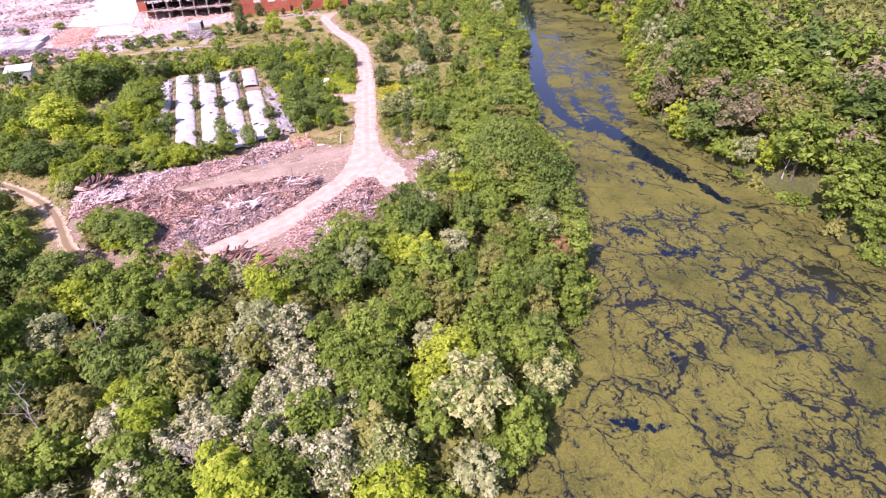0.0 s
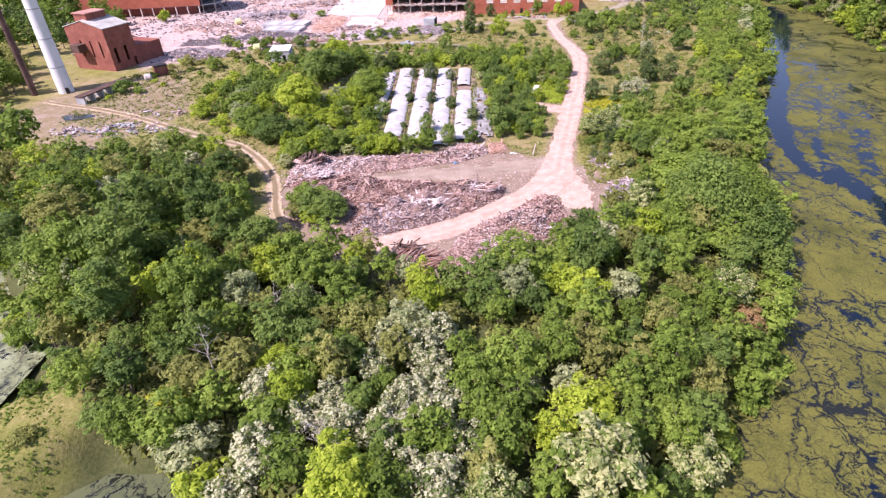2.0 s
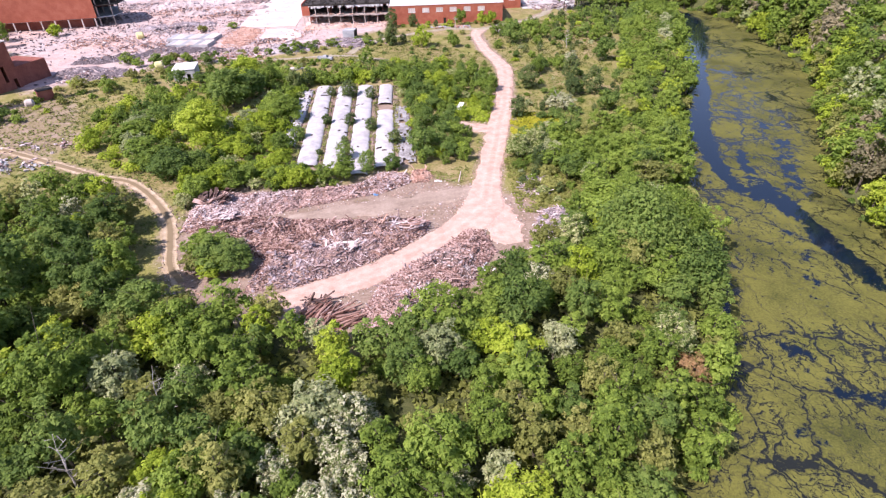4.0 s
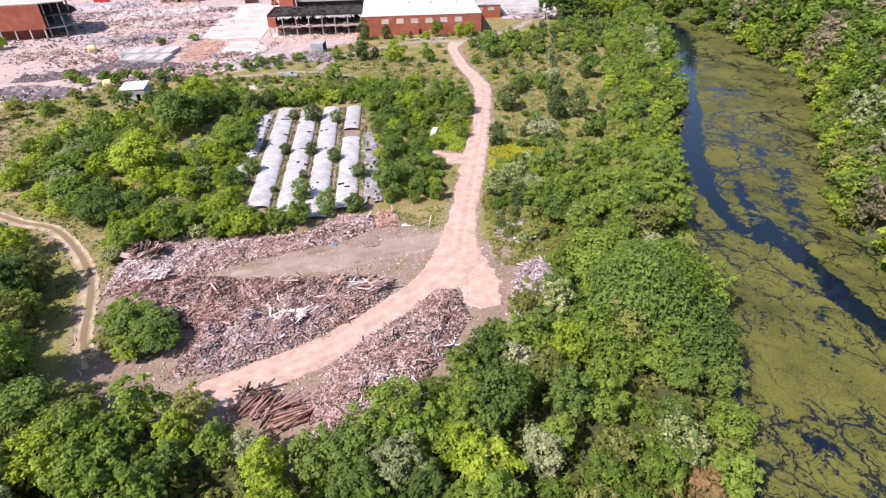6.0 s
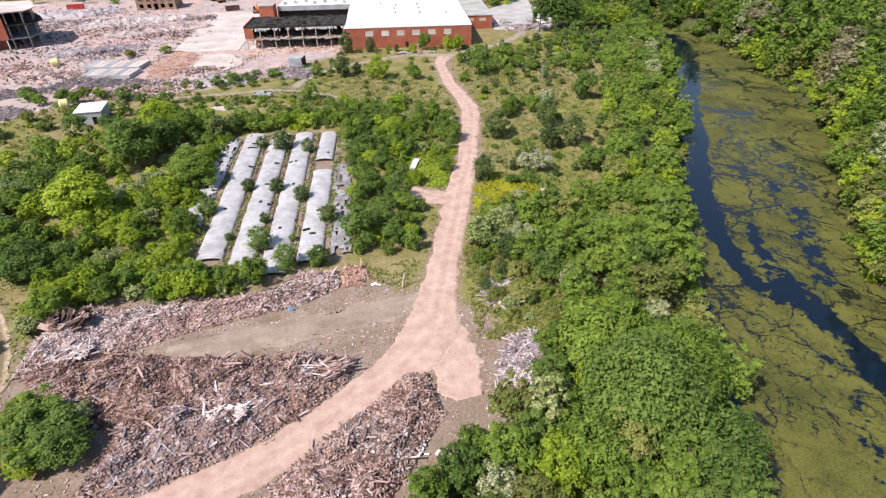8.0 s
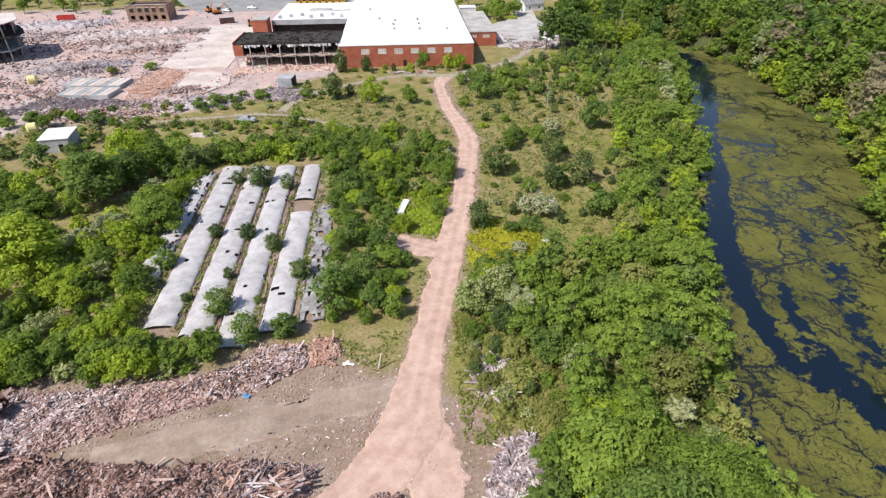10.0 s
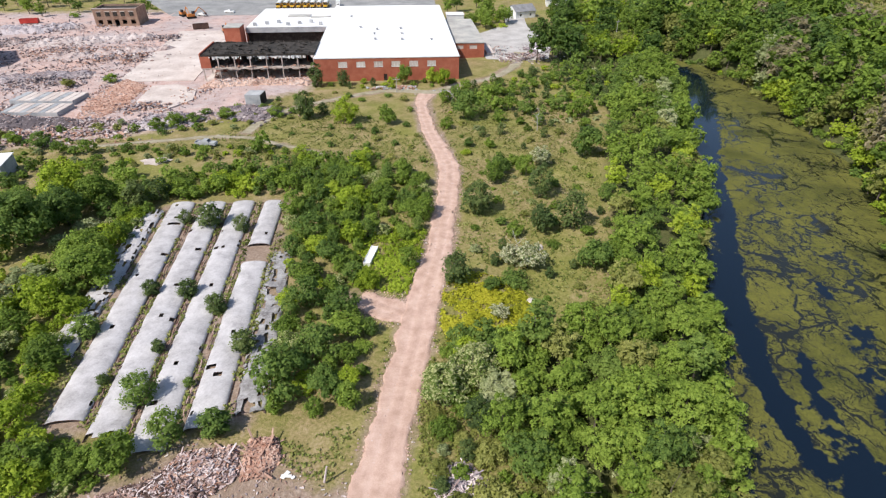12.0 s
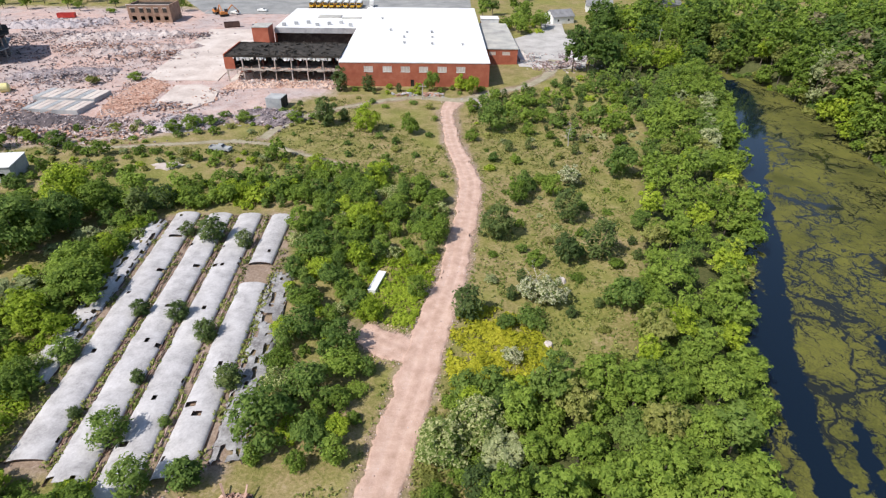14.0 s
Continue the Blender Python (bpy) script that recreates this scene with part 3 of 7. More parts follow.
    for i, c in enumerate(mat_colors):
        e = ramp.color_ramp.elements[i] if i < 2 else ramp.color_ramp.elements.new(0.5)
        e.position, e.color = 0.4 + 0.11 * i, (*c, 1)
    pale = N.new("ShaderNodeMix")
    pale.data_type = "RGBA"
    L.new(att2.outputs["Fac"], pale.inputs[0])
    worn = N.new("ShaderNodeMix")
    worn.data_type = "RGBA"
    L.new(math_node("MULTIPLY", thin, 0.4), worn.inputs[0])
    L.new(ramp.outputs[0], worn.inputs[6])
    worn.inputs[7].default_value = (0.045, 0.042, 0.016, 1)
    L.new(worn.outputs[2], pale.inputs[6])
    pale.inputs[7].default_value = (0.1, 0.118, 0.062, 1)
    # dark olive in cracks; the channel's blue base stands partly for reflected sky
    gap_tone = N.new("ShaderNodeMix")
    gap_tone.data_type = "RGBA"
    L.new(channel, gap_tone.inputs[0])
    gap_tone.inputs[6].default_value = (0.016, 0.018, 0.013, 1)
    gap_tone.inputs[7].default_value = (0.004, 0.010, 0.020, 1)
    mix = N.new("ShaderNodeMix")
    mix.data_type = "RGBA"
    L.new(gaps, mix.inputs[0])
    L.new(pale.outputs[2], mix.inputs[6])
    L.new(gap_tone.outputs[2], mix.inputs[7])
    L.new(mix.outputs[2], bsdf.inputs["Base Color"])
    L.new(map_range(gaps, 0, 1, 0.85, 0.06), bsdf.inputs["Roughness"])
    L.new(map_range(gaps, 0, 1, 0.15, 0.5), bsdf.inputs["Specular IOR Level"])
    bp = N.new("ShaderNodeBump")
    bp.inputs["Strength"].default_value, bp.inputs["Distance"].default_value = 0.25, 0.05
    L.new(math_node("MULTIPLY", tex(5, 4).outputs["Fac"], map_range(gaps, 0, 1, 1.0, 0.25)), bp.inputs["Height"])
    L.new(bp.outputs[0], bsdf.inputs["Normal"])
    return m


def build_water(name, poly, x0, x1, y0, y1, step, mat, label, open_fn):
    xs, ys = np.arange(x0, x1 + step, step), np.arange(y0, y1 + step, step)
    X, Y = np.meshgrid(xs, ys)
    ny, nx = X.shape
    keep = inside(poly, X, Y) | (away(poly, X, Y, True) < 4)
    idx = np.arange(nx * ny).reshape(ny, nx)
    use = keep[:-1, :-1] | keep[1:, :-1] | keep[:-1, 1:] | keep[1:, 1:]
    faces = np.stack([idx[:-1, :-1], idx[:-1, 1:], idx[1:, 1:], idx[1:, :-1]], -1)[use]
    me = bpy.data.meshes.new(name)
    me.from_pydata(np.stack([X, Y, np.full_like(X, WATER_Z)], -1).reshape(-1, 3).tolist(), [], faces.reshape(-1, 4).tolist())
    a = me.attributes.new("open_and_shade", "FLOAT", "POINT")
    a.data.foreach_set("value", open_fn(X, Y).reshape(-1))
    a = me.attributes.new("drift", "FLOAT", "POINT")
    a.data.foreach_set("value", np.clip((-X - 30) / 12, 0, 0.85).reshape(-1) * (name == "river"))
    me.materials.append(mat)
    return tagged(new(name, me), label, "water", kind="structure")


def river_open_and_shade(X, Y):
    """How open the water is: 1 in the clear channel, 0 under closed mats. Some bands stand for tree shade and
    reflections.
    """
    w = np.interp(Y, [-47, -40, -29, -17, 0, 30, 50, 66, 130], [1.5, 1.7, 1.9, 2.4, 2.3, 2.0, 2.2, 4.6, 7.0])
    main = np.clip(1.1 - 0.55 * away(CHANNEL, X, Y) / w, 0, 1)
    wd = np.interp(Y, [-130, -100, -80, -66, -58, -48], [1.3, 1.6, 2.0, 2.3, 2.3, 2.8])
    dark = np.clip(1.05 - 0.55 * away(DARK_REACH, X, Y) / wd, 0, 1) * np.interp(Y, [-125, -90, -70], [0.55, 0.72, 1.0])
    mottled = np.clip(0.5 - 0.045 * away(MOTTLED, X, Y), 0, 0.45)
    side = np.clip(0.58 - 0.1 * away(STRAND, X, Y), 0, 0.5)
    south = np.clip(0.53 - 0.07 * away(STRAND_SOUTH, X, Y), 0, 0.45)
    east = np.clip(0.95 - 0.32 * away(ARM_EAST, X, Y), 0, 0.75)
    # shaded arm, put in as open dark water
    short = np.clip(0.85 - 0.17 * away(ARM_SHADE, X, Y), 0, 0.62)
    pool = np.clip(0.9 - 0.26 * away(POOL, X, Y), 0, 0.7)
    # shadow of the bank trees, put in as open dark water
    bank = np.clip(0.8 - 0.16 * away(BANK_SHADE, X, Y), 0, 0.64)
    # reflected east trees, put in as slight opening of the mats
    shade = np.clip(0.36 - 0.03 * away(EAST_SHADE, X, Y), 0, 0.29)
    return np.maximum.reduce([main, dark, mottled, side, south, east, short, pool, bank, shade])


RIVERMAT = water_material("river_with_algae_mats", ((0.05, 0.058, 0.015), (0.1, 0.107, 0.023), (0.165, 0.16, 0.037)), 0.12, 0.0)
PONDMAT = water_material("pond_with_duckweed", ((0.17, 0.2, 0.1), (0.24, 0.27, 0.15), (0.32, 0.35, 0.22)), 0.02, -0.1, 0.25)
build_water("river", WATER_A, -140, 170, -290, 190, 2.5, RIVERMAT, "still river covered with cracked yellow-green algae mats and an open dark channel", river_open_and_shade)
build_water("pond", WATER_B, -345, -84, -138, 65, 4.0, PONDMAT, "pond filmed over with pale green duckweed", lambda X, Y: np.clip((-X - 180) / 90, 0, 0.9) * np.clip((Y + 70) / 40, 0, 1))


# ---- trees and shrubs ----
def leaf_tris(seed, lobes, count, leaf):
    """Corners of many small leaf sprays on the shells of lobes: rows of x, y, z, radius, flattening."""
    rng = np.random.RandomState(seed)
    lobes = np.array(lobes)
    pick = rng.choice(len(lobes), count, p=lobes[:, 3] ** 2 / (lobes[:, 3] ** 2).sum())
    L = lobes[pick]
    mid = np.average(lobes[:, :3], axis=0, weights=lobes[:, 3] ** 2)
    d = rng.normal(0, 1, (count, 3))
    d /= np.linalg.norm(d, axis=1)[:, None]
    out = L[:, :3] - mid
    out /= np.linalg.norm(out, axis=1)[:, None] + 1e-6
    d += 0.5 * out + (0, 0, 0.35)
    d /= np.linalg.norm(d, axis=1)[:, None]
    r = L[:, 3] * rng.uniform(0.25, 1.0, count) ** 0.5 * (1 + 0.3 * rng.normal(0, 1, count).clip(-1, 1.6))
    p = L[:, :3] + d * r[:, None] * np.stack([np.ones(count), np.ones(count), L[:, 4]], 1)
    n = d * 0.8 + rng.normal(0, 0.34, (count, 3)) + (0, 0, 0.6)
    n /= np.linalg.norm(n, axis=1)[:, None]
    t = np.cross(n, rng.normal(0, 1, (count, 3)))
    t /= np.linalg.norm(t, axis=1)[:, None]
    b = np.cross(n, t)
    s = leaf * rng.uniform(0.55, 1.4, count)[:, None]
    wide = s * rng.uniform(0.3, 0.5, (count, 1))
    return np.stack([p - t * s * 0.4 - b * wide, p - t * s * 0.3 + b * wide, p + t * s * 0.7], 1)


def leaves_mesh(name, tris, mats, slots=None, tints=None):
    """One mesh of loose triangles; slots: a material for each, tints: a shade for each."""
    count = len(tris)
    me = bpy.data.meshes.new(name)
    me.vertices.add(count * 3)
    me.vertices.foreach_set("co", tris.reshape(-1))
    me.loops.add(count * 3)
    me.loops.foreach_set("vertex_index", np.arange(count * 3))
    me.polygons.add(count)
    me.polygons.foreach_set("loop_start", np.arange(count) * 3)
    me.update(calc_edges=True)
    for m in mats:
        me.materials.append(m)
    if slots is not None:
        me.polygons.foreach_set("material_index", slots.astype(np.int32))
    if tints is not None:
        a = me.attributes.new("tint", "FLOAT", "POINT")
        a.data.foreach_set("value", np.repeat(tints, 3))
    return me


def leaf_mesh(name, seed, lobes, count, leaf, mat):
    return leaves_mesh(name, leaf_tris(seed, lobes, count, leaf), [mat])


def broad_lobes(seed, r, h, k):
    """Lobes of a round crown of that radius, from near the ground to h."""
    rng = np.random.RandomState(seed)
    zc, rz = 0.56 * h, 0.44 * h
    skew = rng.uniform(-0.12, 0.12, 2) * r
    rows = [(skew[0], skew[1], zc, 0.72 * r, 0.85 * rz / r)]
    for i in range(int(k * 1.9)):
        a, u = 2.4 * i + rng.uniform(0, 0.9), rng.uniform(-0.7, 1)
        q = math.sqrt(1 - u * u)
        f = rng.uniform(0.45, 1.0)
        lr = r * rng.uniform(0.15, 0.34) * (1.3 - 0.55 * f)
        rows.append((skew[0] + f * r * q * math.cos(a), skew[1] + f * r * q * math.sin(a), zc + f * rz * u, lr, rng.uniform(0.6, 0.9)))
    return rows


def cone_lobes(seed, r, h, k):
    """Lobes of a dense egg-shaped evergreen."""
    rng = np.random.RandomState(seed)
    rows = []
    for i in range(k):
        u = (i + 0.5) / k
        a = 2.4 * i
        wide = r * (1 - u * u) ** 0.5 * (0.75 + 0.5 * min(1, 2.5 * u))
        rows.append((0.5 * wide * math.cos(a), 0.5 * wide * math.sin(a), h * (0.1 + 0.82 * u), max(0.22 * r, 0.5 * wide) * rng.uniform(0.85, 1.2), 1.15))
    return rows


def low_lobes(seed, r, h, k):
    """Lobes of a bush that is leafy down to the ground."""
    rng = np.random.RandomState(seed)
    rows = [(0, 0, 0.45 * h, 0.5 * r, 0.85 * h / r)]
    for i in range(k):
        a, f = 2.4 * i, math.sqrt((i + 0.5) / k) * 0.78
        top = h * (1 - 0.7 * f * f) * rng.uniform(0.8, 1.06)
        lr = r * rng.uniform(0.2, 0.38)
        z = top - lr * 0.8 if i % 3 else rng.uniform(0.15, 0.6) * h
        rows.append((f * r * math.cos(a), f * r * math.sin(a), max(lr * 0.4, z), lr, rng.uniform(0.75, 1.0)))
    return rows


def trunk_build(seed, h, r, limbs=5):
    rng = random.Random(seed)
    b = Build()
    p, rad = Vector((0, 0, -0.6)), r
    joints = []
    for i in range(4):
        q = p + Vector((rng.uniform(-0.25, 0.25), rng.uniform(-0.25, 0.25), h * 0.2 + (0.6 if i == 0 else 0)))
        b.tube(p, q, rad, rad * 0.78, 7, False)
        joints.append((q.copy(), rad * 0.7))
        p, rad = q, rad * 0.78
    for i in range(limbs):
        q, rr = joints[1 + i % 3]
        a = 2.4 * i + rng.uniform(-0.5, 0.5)
        e = q + Vector((math.cos(a), math.sin(a), rng.uniform(0.5, 1.0))) * h * rng.uniform(0.2, 0.3)
        b.tube(q, e, rr * 0.55, rr * 0.15, 5, False)
    return b


BROAD = [(leaf_mesh("crown", 10 + i, broad_lobes(30 + i, r, h, k), int(n * 1.9), 0.44, LEAF["mid"]), trunk_build(50 + i, h, 0.11 + 0.012 * h).mesh("trunk", BARK), r, h)
         for i, (r, h, k, n) in enumerate(((3.2, 9.0, 17, 1150), (3.6, 8.4, 20, 1250), (2.8, 9.6, 16, 1050), (3.9, 9.4, 24, 1400), (3.3, 7.8, 18, 1150)))]
FINE = [(leaf_mesh("crown", 160 + i, broad_lobes(170 + i, r, h, k), 4300, 0.38, LEAF["cream"]), trunk_build(180 + i, h, 0.2).mesh("trunk", BARK), r, h)
        for i, (r, h, k) in enumerate(((3.4, 7.6, 22), (3.7, 8.2, 26), (3.1, 7.8, 20)))]
BUSH = [(leaf_mesh("shrub", 270 + i, low_lobes(280 + i, r, h, k), 2100, 0.4, LEAF["mid"]), r, h)
        for i, (r, h, k) in enumerate(((3.0, 5.2, 18), (3.4, 6.2, 22), (2.7, 4.6, 16)))]
TALL = [(leaf_mesh("crown", 70 + i, broad_lobes(80 + i, r, h, k), n * 3, 0.47, LEAF["dark"]), trunk_build(90 + i, h, 0.26).mesh("trunk", BARK), r, h)
        for i, (r, h, k, n) in enumerate(((4.6, 14.0, 28, 1900), (5.2, 13.0, 32, 2100), (4.2, 15.0, 26, 1800)))]
ROUND = [(leaf_mesh("crown", 290 + i, low_lobes(300 + i, r, h, k), 5600, 0.43, LEAF["mid"]), trunk_build(310 + i, h * 0.8, 0.2).mesh("trunk", BARK), r, h)
         for i, (r, h, k) in enumerate(((4.4, 9.0, 40), (4.8, 8.4, 46), (4.0, 8.8, 36)))]
GREAT = [(leaf_mesh("crown", 320, low_lobes(321, 7.6, 13.0, 110), 13000, 0.46, LEAF["mid"]), trunk_build(322, 10.5, 0.35).mesh("trunk", BARK), 7.6, 13.0)]
CONE = [(leaf_mesh("crown", 110 + i, cone_lobes(120 + i, r, h, 12), 1300, 0.3, LEAF["juniper"]), trunk_build(130 + i, h, 0.1, 0).mesh("trunk", BARK), r, h)
        for i, (r, h) in enumerate(((1.5, 4.2), (1.8, 5.0), (1.3, 4.6)))]
SHRUB = [(leaf_mesh("shrub", 140 + i, low_lobes(150 + i, r, h, k), int(n * 1.9), 0.32, LEAF["mid"]), r, h)
         for i, (r, h, k, n) in enumerate(((1.7, 2.4, 11, 480), (2.2, 2.8, 14, 620), (1.3, 1.7, 9, 340), (2.6, 2.2, 16, 640)))]
LOOK = {"mid": "mid-green", "dark": "dark green", "lime": "bright lime-green", "yellow": "yellow-green", "olive": "dull olive-green", "juniper": "dark evergreen",
        "blossom": "white-blossomed", "cream": "cream-flowering", "rusty": "rusty brown-tinged", "grey": "grey-brown half-bare", "silver": "silvery grey-green"}


def plant(kind, species, x, y, size=1.0, where="in the riverside wood", group="trees", tall=1.0, seed=None):
    """Sets one tree or shrub on the ground. kind: broad, tall, cone or shrub."""
    rng = random.Random(seed if seed is not None else int(x * 131 + y * 7919) & 0xFFFFFF)
    z = gz(x, y)
    spin = rng.uniform(0, 360)
    sx = size * rng.uniform(0.92, 1.08)
    mat = pose(x, y, z - 0.05, rng.uniform(-4, 4), rng.uniform(-4, 4), spin) @ Matrix.Diagonal((sx, sx * rng.uniform(0.88, 1.12), size * tall * rng.uniform(0.92, 1.1), 1))
    if kind in ("shrub", "bush"):
        me, r, h = rng.choice(SHRUB if kind == "shrub" else BUSH)
        ob = new("shrub", me)
        ob.matrix_basis = mat
        tagged(ob, f"{LOOK[species]} leafy shrub {where}" if kind == "shrub" else f"tall dense {LOOK[species]} bush {where}", "shrub", group)
        crown = ob
    else:
        crown_me, trunk_me, r, h = rng.choice({"broad": BROAD, "fine": FINE, "tall": TALL, "round": ROUND, "great": GREAT, "cone": CONE}[kind])
        ob = new({"broad": "broadleaf_tree", "fine": "small_leaved_tree", "tall": "tall_tree", "round": "round_tree", "great": "spreading_tree", "cone": "juniper_tree"}[kind])
        ob.matrix_basis = mat
        tagged(ob, {"broad": f"{LOOK[species]} leafy tree {where}", "fine": f"{LOOK[species]} small-leaved tree {where}", "tall": f"tall {LOOK[species]} tree {where}", "round": f"round-crowned {LOOK[species]} tree {where}", "great": f"great spreading {LOOK[species]} tree {where}", "cone": f"{LOOK[species]} conical juniper {where}"}[kind], "tree", group)
        part("trunk", trunk_me, None, ob)
        crown = part("crown", crown_me, None, ob)
    slot = crown.material_slots[0]
    slot.link = "OBJECT"
    slot.material = LEAF[species]
    return ob


def trunk_tris(h, r):
    ring = [(r * math.cos(math.pi * 2 * i / 5), r * math.sin(math.pi * 2 * i / 5)) for i in range(6)]
    out = []
    for (ax, ay), (bx, by) in zip(ring, ring[1:]):
        out += [[(ax, ay, -0.6), (bx, by, -0.6), (bx * 0.4, by * 0.4, h * 0.75)], [(ax, ay, -0.6), (bx * 0.4, by * 0.4, h * 0.75), (ax * 0.4, ay * 0.4, h * 0.75)]]
    return np.array(out)


COARSE = {
    "broad": [(leaf_tris(210 + i, broad_lobes(30 + i, r, h, k), 1900, 0.46), trunk_tris(h, 0.2)) for i, (r, h, k) in enumerate(((3.2, 9.0, 17), (3.6, 8.4, 20), (2.8, 9.6, 16), (3.9, 9.4, 24), (3.3, 7.8, 18)))],
    "bush": [(leaf_tris(250 + i, low_lobes(260 + i, r, h, k), 1250, 0.46), trunk_tris(h * 0.6, 0.08)) for i, (r, h, k) in enumerate(((3.0, 5.4, 16), (3.5, 6.4, 20), (2.7, 4.8, 14)))],
    "tall": [(leaf_tris(220 + i, broad_lobes(80 + i, r, h, k), 1900, 0.7), trunk_tris(h, 0.3)) for i, (r, h, k) in enumerate(((4.6, 14.0, 28), (5.2, 13.0, 32), (4.2, 15.0, 26)))],
    "cone": [(leaf_tris(230 + i, cone_lobes(120 + i, r, h, 12), 560, 0.42), trunk_tris(h, 0.1)) for i, (r, h) in enumerate(((1.5, 4.2), (1.8, 5.0), (1.3, 4.6)))],
    "shrub": [(leaf_tris(240 + i, low_lobes(150 + i, r, h, k), 520, 0.42), trunk_tris(h, 0.05)) for i, (r, h, k) in enumerate(((1.7, 2.4, 11), (2.2, 2.8, 14), (1.3, 1.7, 9), (2.6, 2.2, 16)))],
}


def joined_trees(name, label, items, seed):
    """Many trees that stay far off, as one mesh. items: rows of kind, species, x, y, size, tall."""
    rng = random.Random(seed)
    names = list(LEAF)
    far = name in ("wood", "far_trees", "pond_trees", "trees_beyond_yard", "trees_on_lawn")
    tris, slots, tints = [], [], []
    z = height(np.array([i[2] for i in items]), np.array([i[3] for i in items]))
    inland = shore(np.array([i[2] for i in items]), np.array([i[3] for i in items]))
    for (kind, species, x, y, size, tall), h, d in zip(items, z, np.where(np.array([i[2] for i in items]) > 70, inland, 0)):
        leaves, stem = rng.choice(COARSE[kind])
        skip = 4 if d > 22 else 2 if far or d > 10 or y > 25 else 1
        mid = leaves.mean(axis=1, keepdims=True)
        leaves = (mid + (leaves - mid) * (1, 1, 1.35, 1.6, 1.8)[skip])[::skip]
        a = rng.uniform(0, 6.283)
        c, s = math.cos(a), math.sin(a)
        turn = np.array([[c, s, 0], [-s, c, 0], [0, 0, tall]]) * size
        for some, slot in ((leaves, names.index(species)), (stem, len(names))):
            tris.append(some @ turn + (x, y, h - 0.05))
            slots.append(np.full(len(some), slot))
            tints.append(np.full(len(some), rng.uniform(-0.12, 0.12)))
    me = leaves_mesh(name, np.concatenate(tris), [LEAF[n] for n in names] + [BARK], np.concatenate(slots), np.concatenate(tints))
    return tagged(new(name, me), label, "trees", kind="stuff")


PLANTED = []


def set_tree(kind, species, x, y, size=1.0, where="in the riverside wood", group="trees", tall=1.0, room=0.0):
    PLANTED.append((x, y, room or {"broad": 2.6, "fine": 2.6, "tall": 3.6, "round": 3.8, "great": 6.5, "cone": 1.3, "shrub": 1.2, "bush": 2.4}[kind] * size))
    return plant(kind, species, x, y, size, where, group, tall)


def scatter(poly, gap, seed, mix, where, group, size=(0.8, 1.2), clear=0.6, bank=1.0, join=""):
    """Fills a polygon with plants, no nearer to one another than gap, off the roads and the water. mix: rows of kind, species, weight."""
    rng = random.Random(seed)
    xs, ys = [p[0] for p in poly], [p[1] for p in poly]
    area = (max(xs) - min(xs)) * (max(ys) - min(ys))
    tries = int(area / gap ** 2 * 9)
    P = np.array([(rng.uniform(min(xs), max(xs)), rng.uniform(min(ys), max(ys))) for _ in range(tries)])
    P = P[inside(poly, P[:, 0], P[:, 1])]
    P = P[(off_road(P[:, 0], P[:, 1]) > clear) & (shore(P[:, 0], P[:, 1]) > bank)]
    taken = np.array([(a, b, r) for a, b, r in PLANTED] + [(1e6, 1e6, 0)])
    kept, items = [], []
    weights = [m[2] for m in mix]
    for x, y in P:
        if np.any(np.hypot(taken[:, 0] - x, taken[:, 1] - y) < taken[:, 2] * 0.75 + gap * 0.35):
            continue
        if kept and np.min(np.hypot(np.array(kept)[:, 0] - x, np.array(kept)[:, 1] - y)) < gap:
            continue
        kept.append((x, y))
        kind, species, _ = rng.choices(mix, weights)[0]
        s = rng.uniform(*size)
        if join:
            items.append((kind, species, x, y, s, rng.uniform(0.85, 1.15)))
        else:
            plant(kind, species, x, y, s, where, group, rng.uniform(0.85, 1.15))
    PLANTED.extend((x, y, gap * 0.5) for x, y in kept)
    if items:
        joined_trees(join, f"mixed green trees and shrubs {where}", items, seed)


# single trees that stand out
for k, s, x, y, z in (("tall", "dark", -75, -82, 1.05), ("tall", "dark", -62, -81, 0.95), ("tall", "dark", -67, -106, 0.95), ("tall", "mid", -56, -101, 0.9), ("tall", "olive", -88, -83, 0.9),
                      ("tall", "mid", -95, -72, 0.85), ("tall", "dark", -71, -94, 1.05), ("tall", "mid", -81, -94, 0.9), ("tall", "dark", -72, -70, 0.85),
                      ("tall", "dark", -69, -61, 0.7), ("tall", "dark", -65.5, -73.5, 0.6), ("tall", "mid", -57.5, -80, 0.8), ("tall", "dark", -52.5, -88, 0.7), ("great", "dark", 23, -75, 1.0), ("round", "dark", 30, -81, 1.1), ("round", "mid", 20.5, -64, 1.15), ("great", "mid", 30, -68.5, 0.75), ("round", "mid", 15.5, -81, 0.95)):
    set_tree(k, s, x, y, z, "in the riverside wood", "wood trees")
for s, x, y, z in (("blossom", -20.6, -107.5, 0.8), ("blossom", -24, -119, 0.85), ("blossom", -33, -118.5, 0.7), ("blossom", -28.8, -108, 0.65), ("blossom", -42, -130, 0.9), ("blossom", -19.8, -130, 0.8),
                   ("cream", -14.3, -131, 0.85), ("blossom", -28.4, -114, 0.7), ("cream", -4.4, -127, 1.25), ("cream", 7.1, -123.2, 0.95), ("cream", 19, -98, 0.9), ("rusty", 20.6, -101.5, 0.75),
                   ("lime", -29.3, -132, 1.05), ("lime", -1.6, -99.5, 0.9), ("lime", -37.7, -119.5, 0.85), ("lime", -41, -114, 0.8), ("dark", -31.6, -112, 0.8), ("dark", -15, -100, 0.8), ("mid", -41.6, -95.5, 1.0), ("yellow", -52, -120, 0.7)):
    set_tree("fine", s, x, y, z, "in the riverside wood", "wood trees")
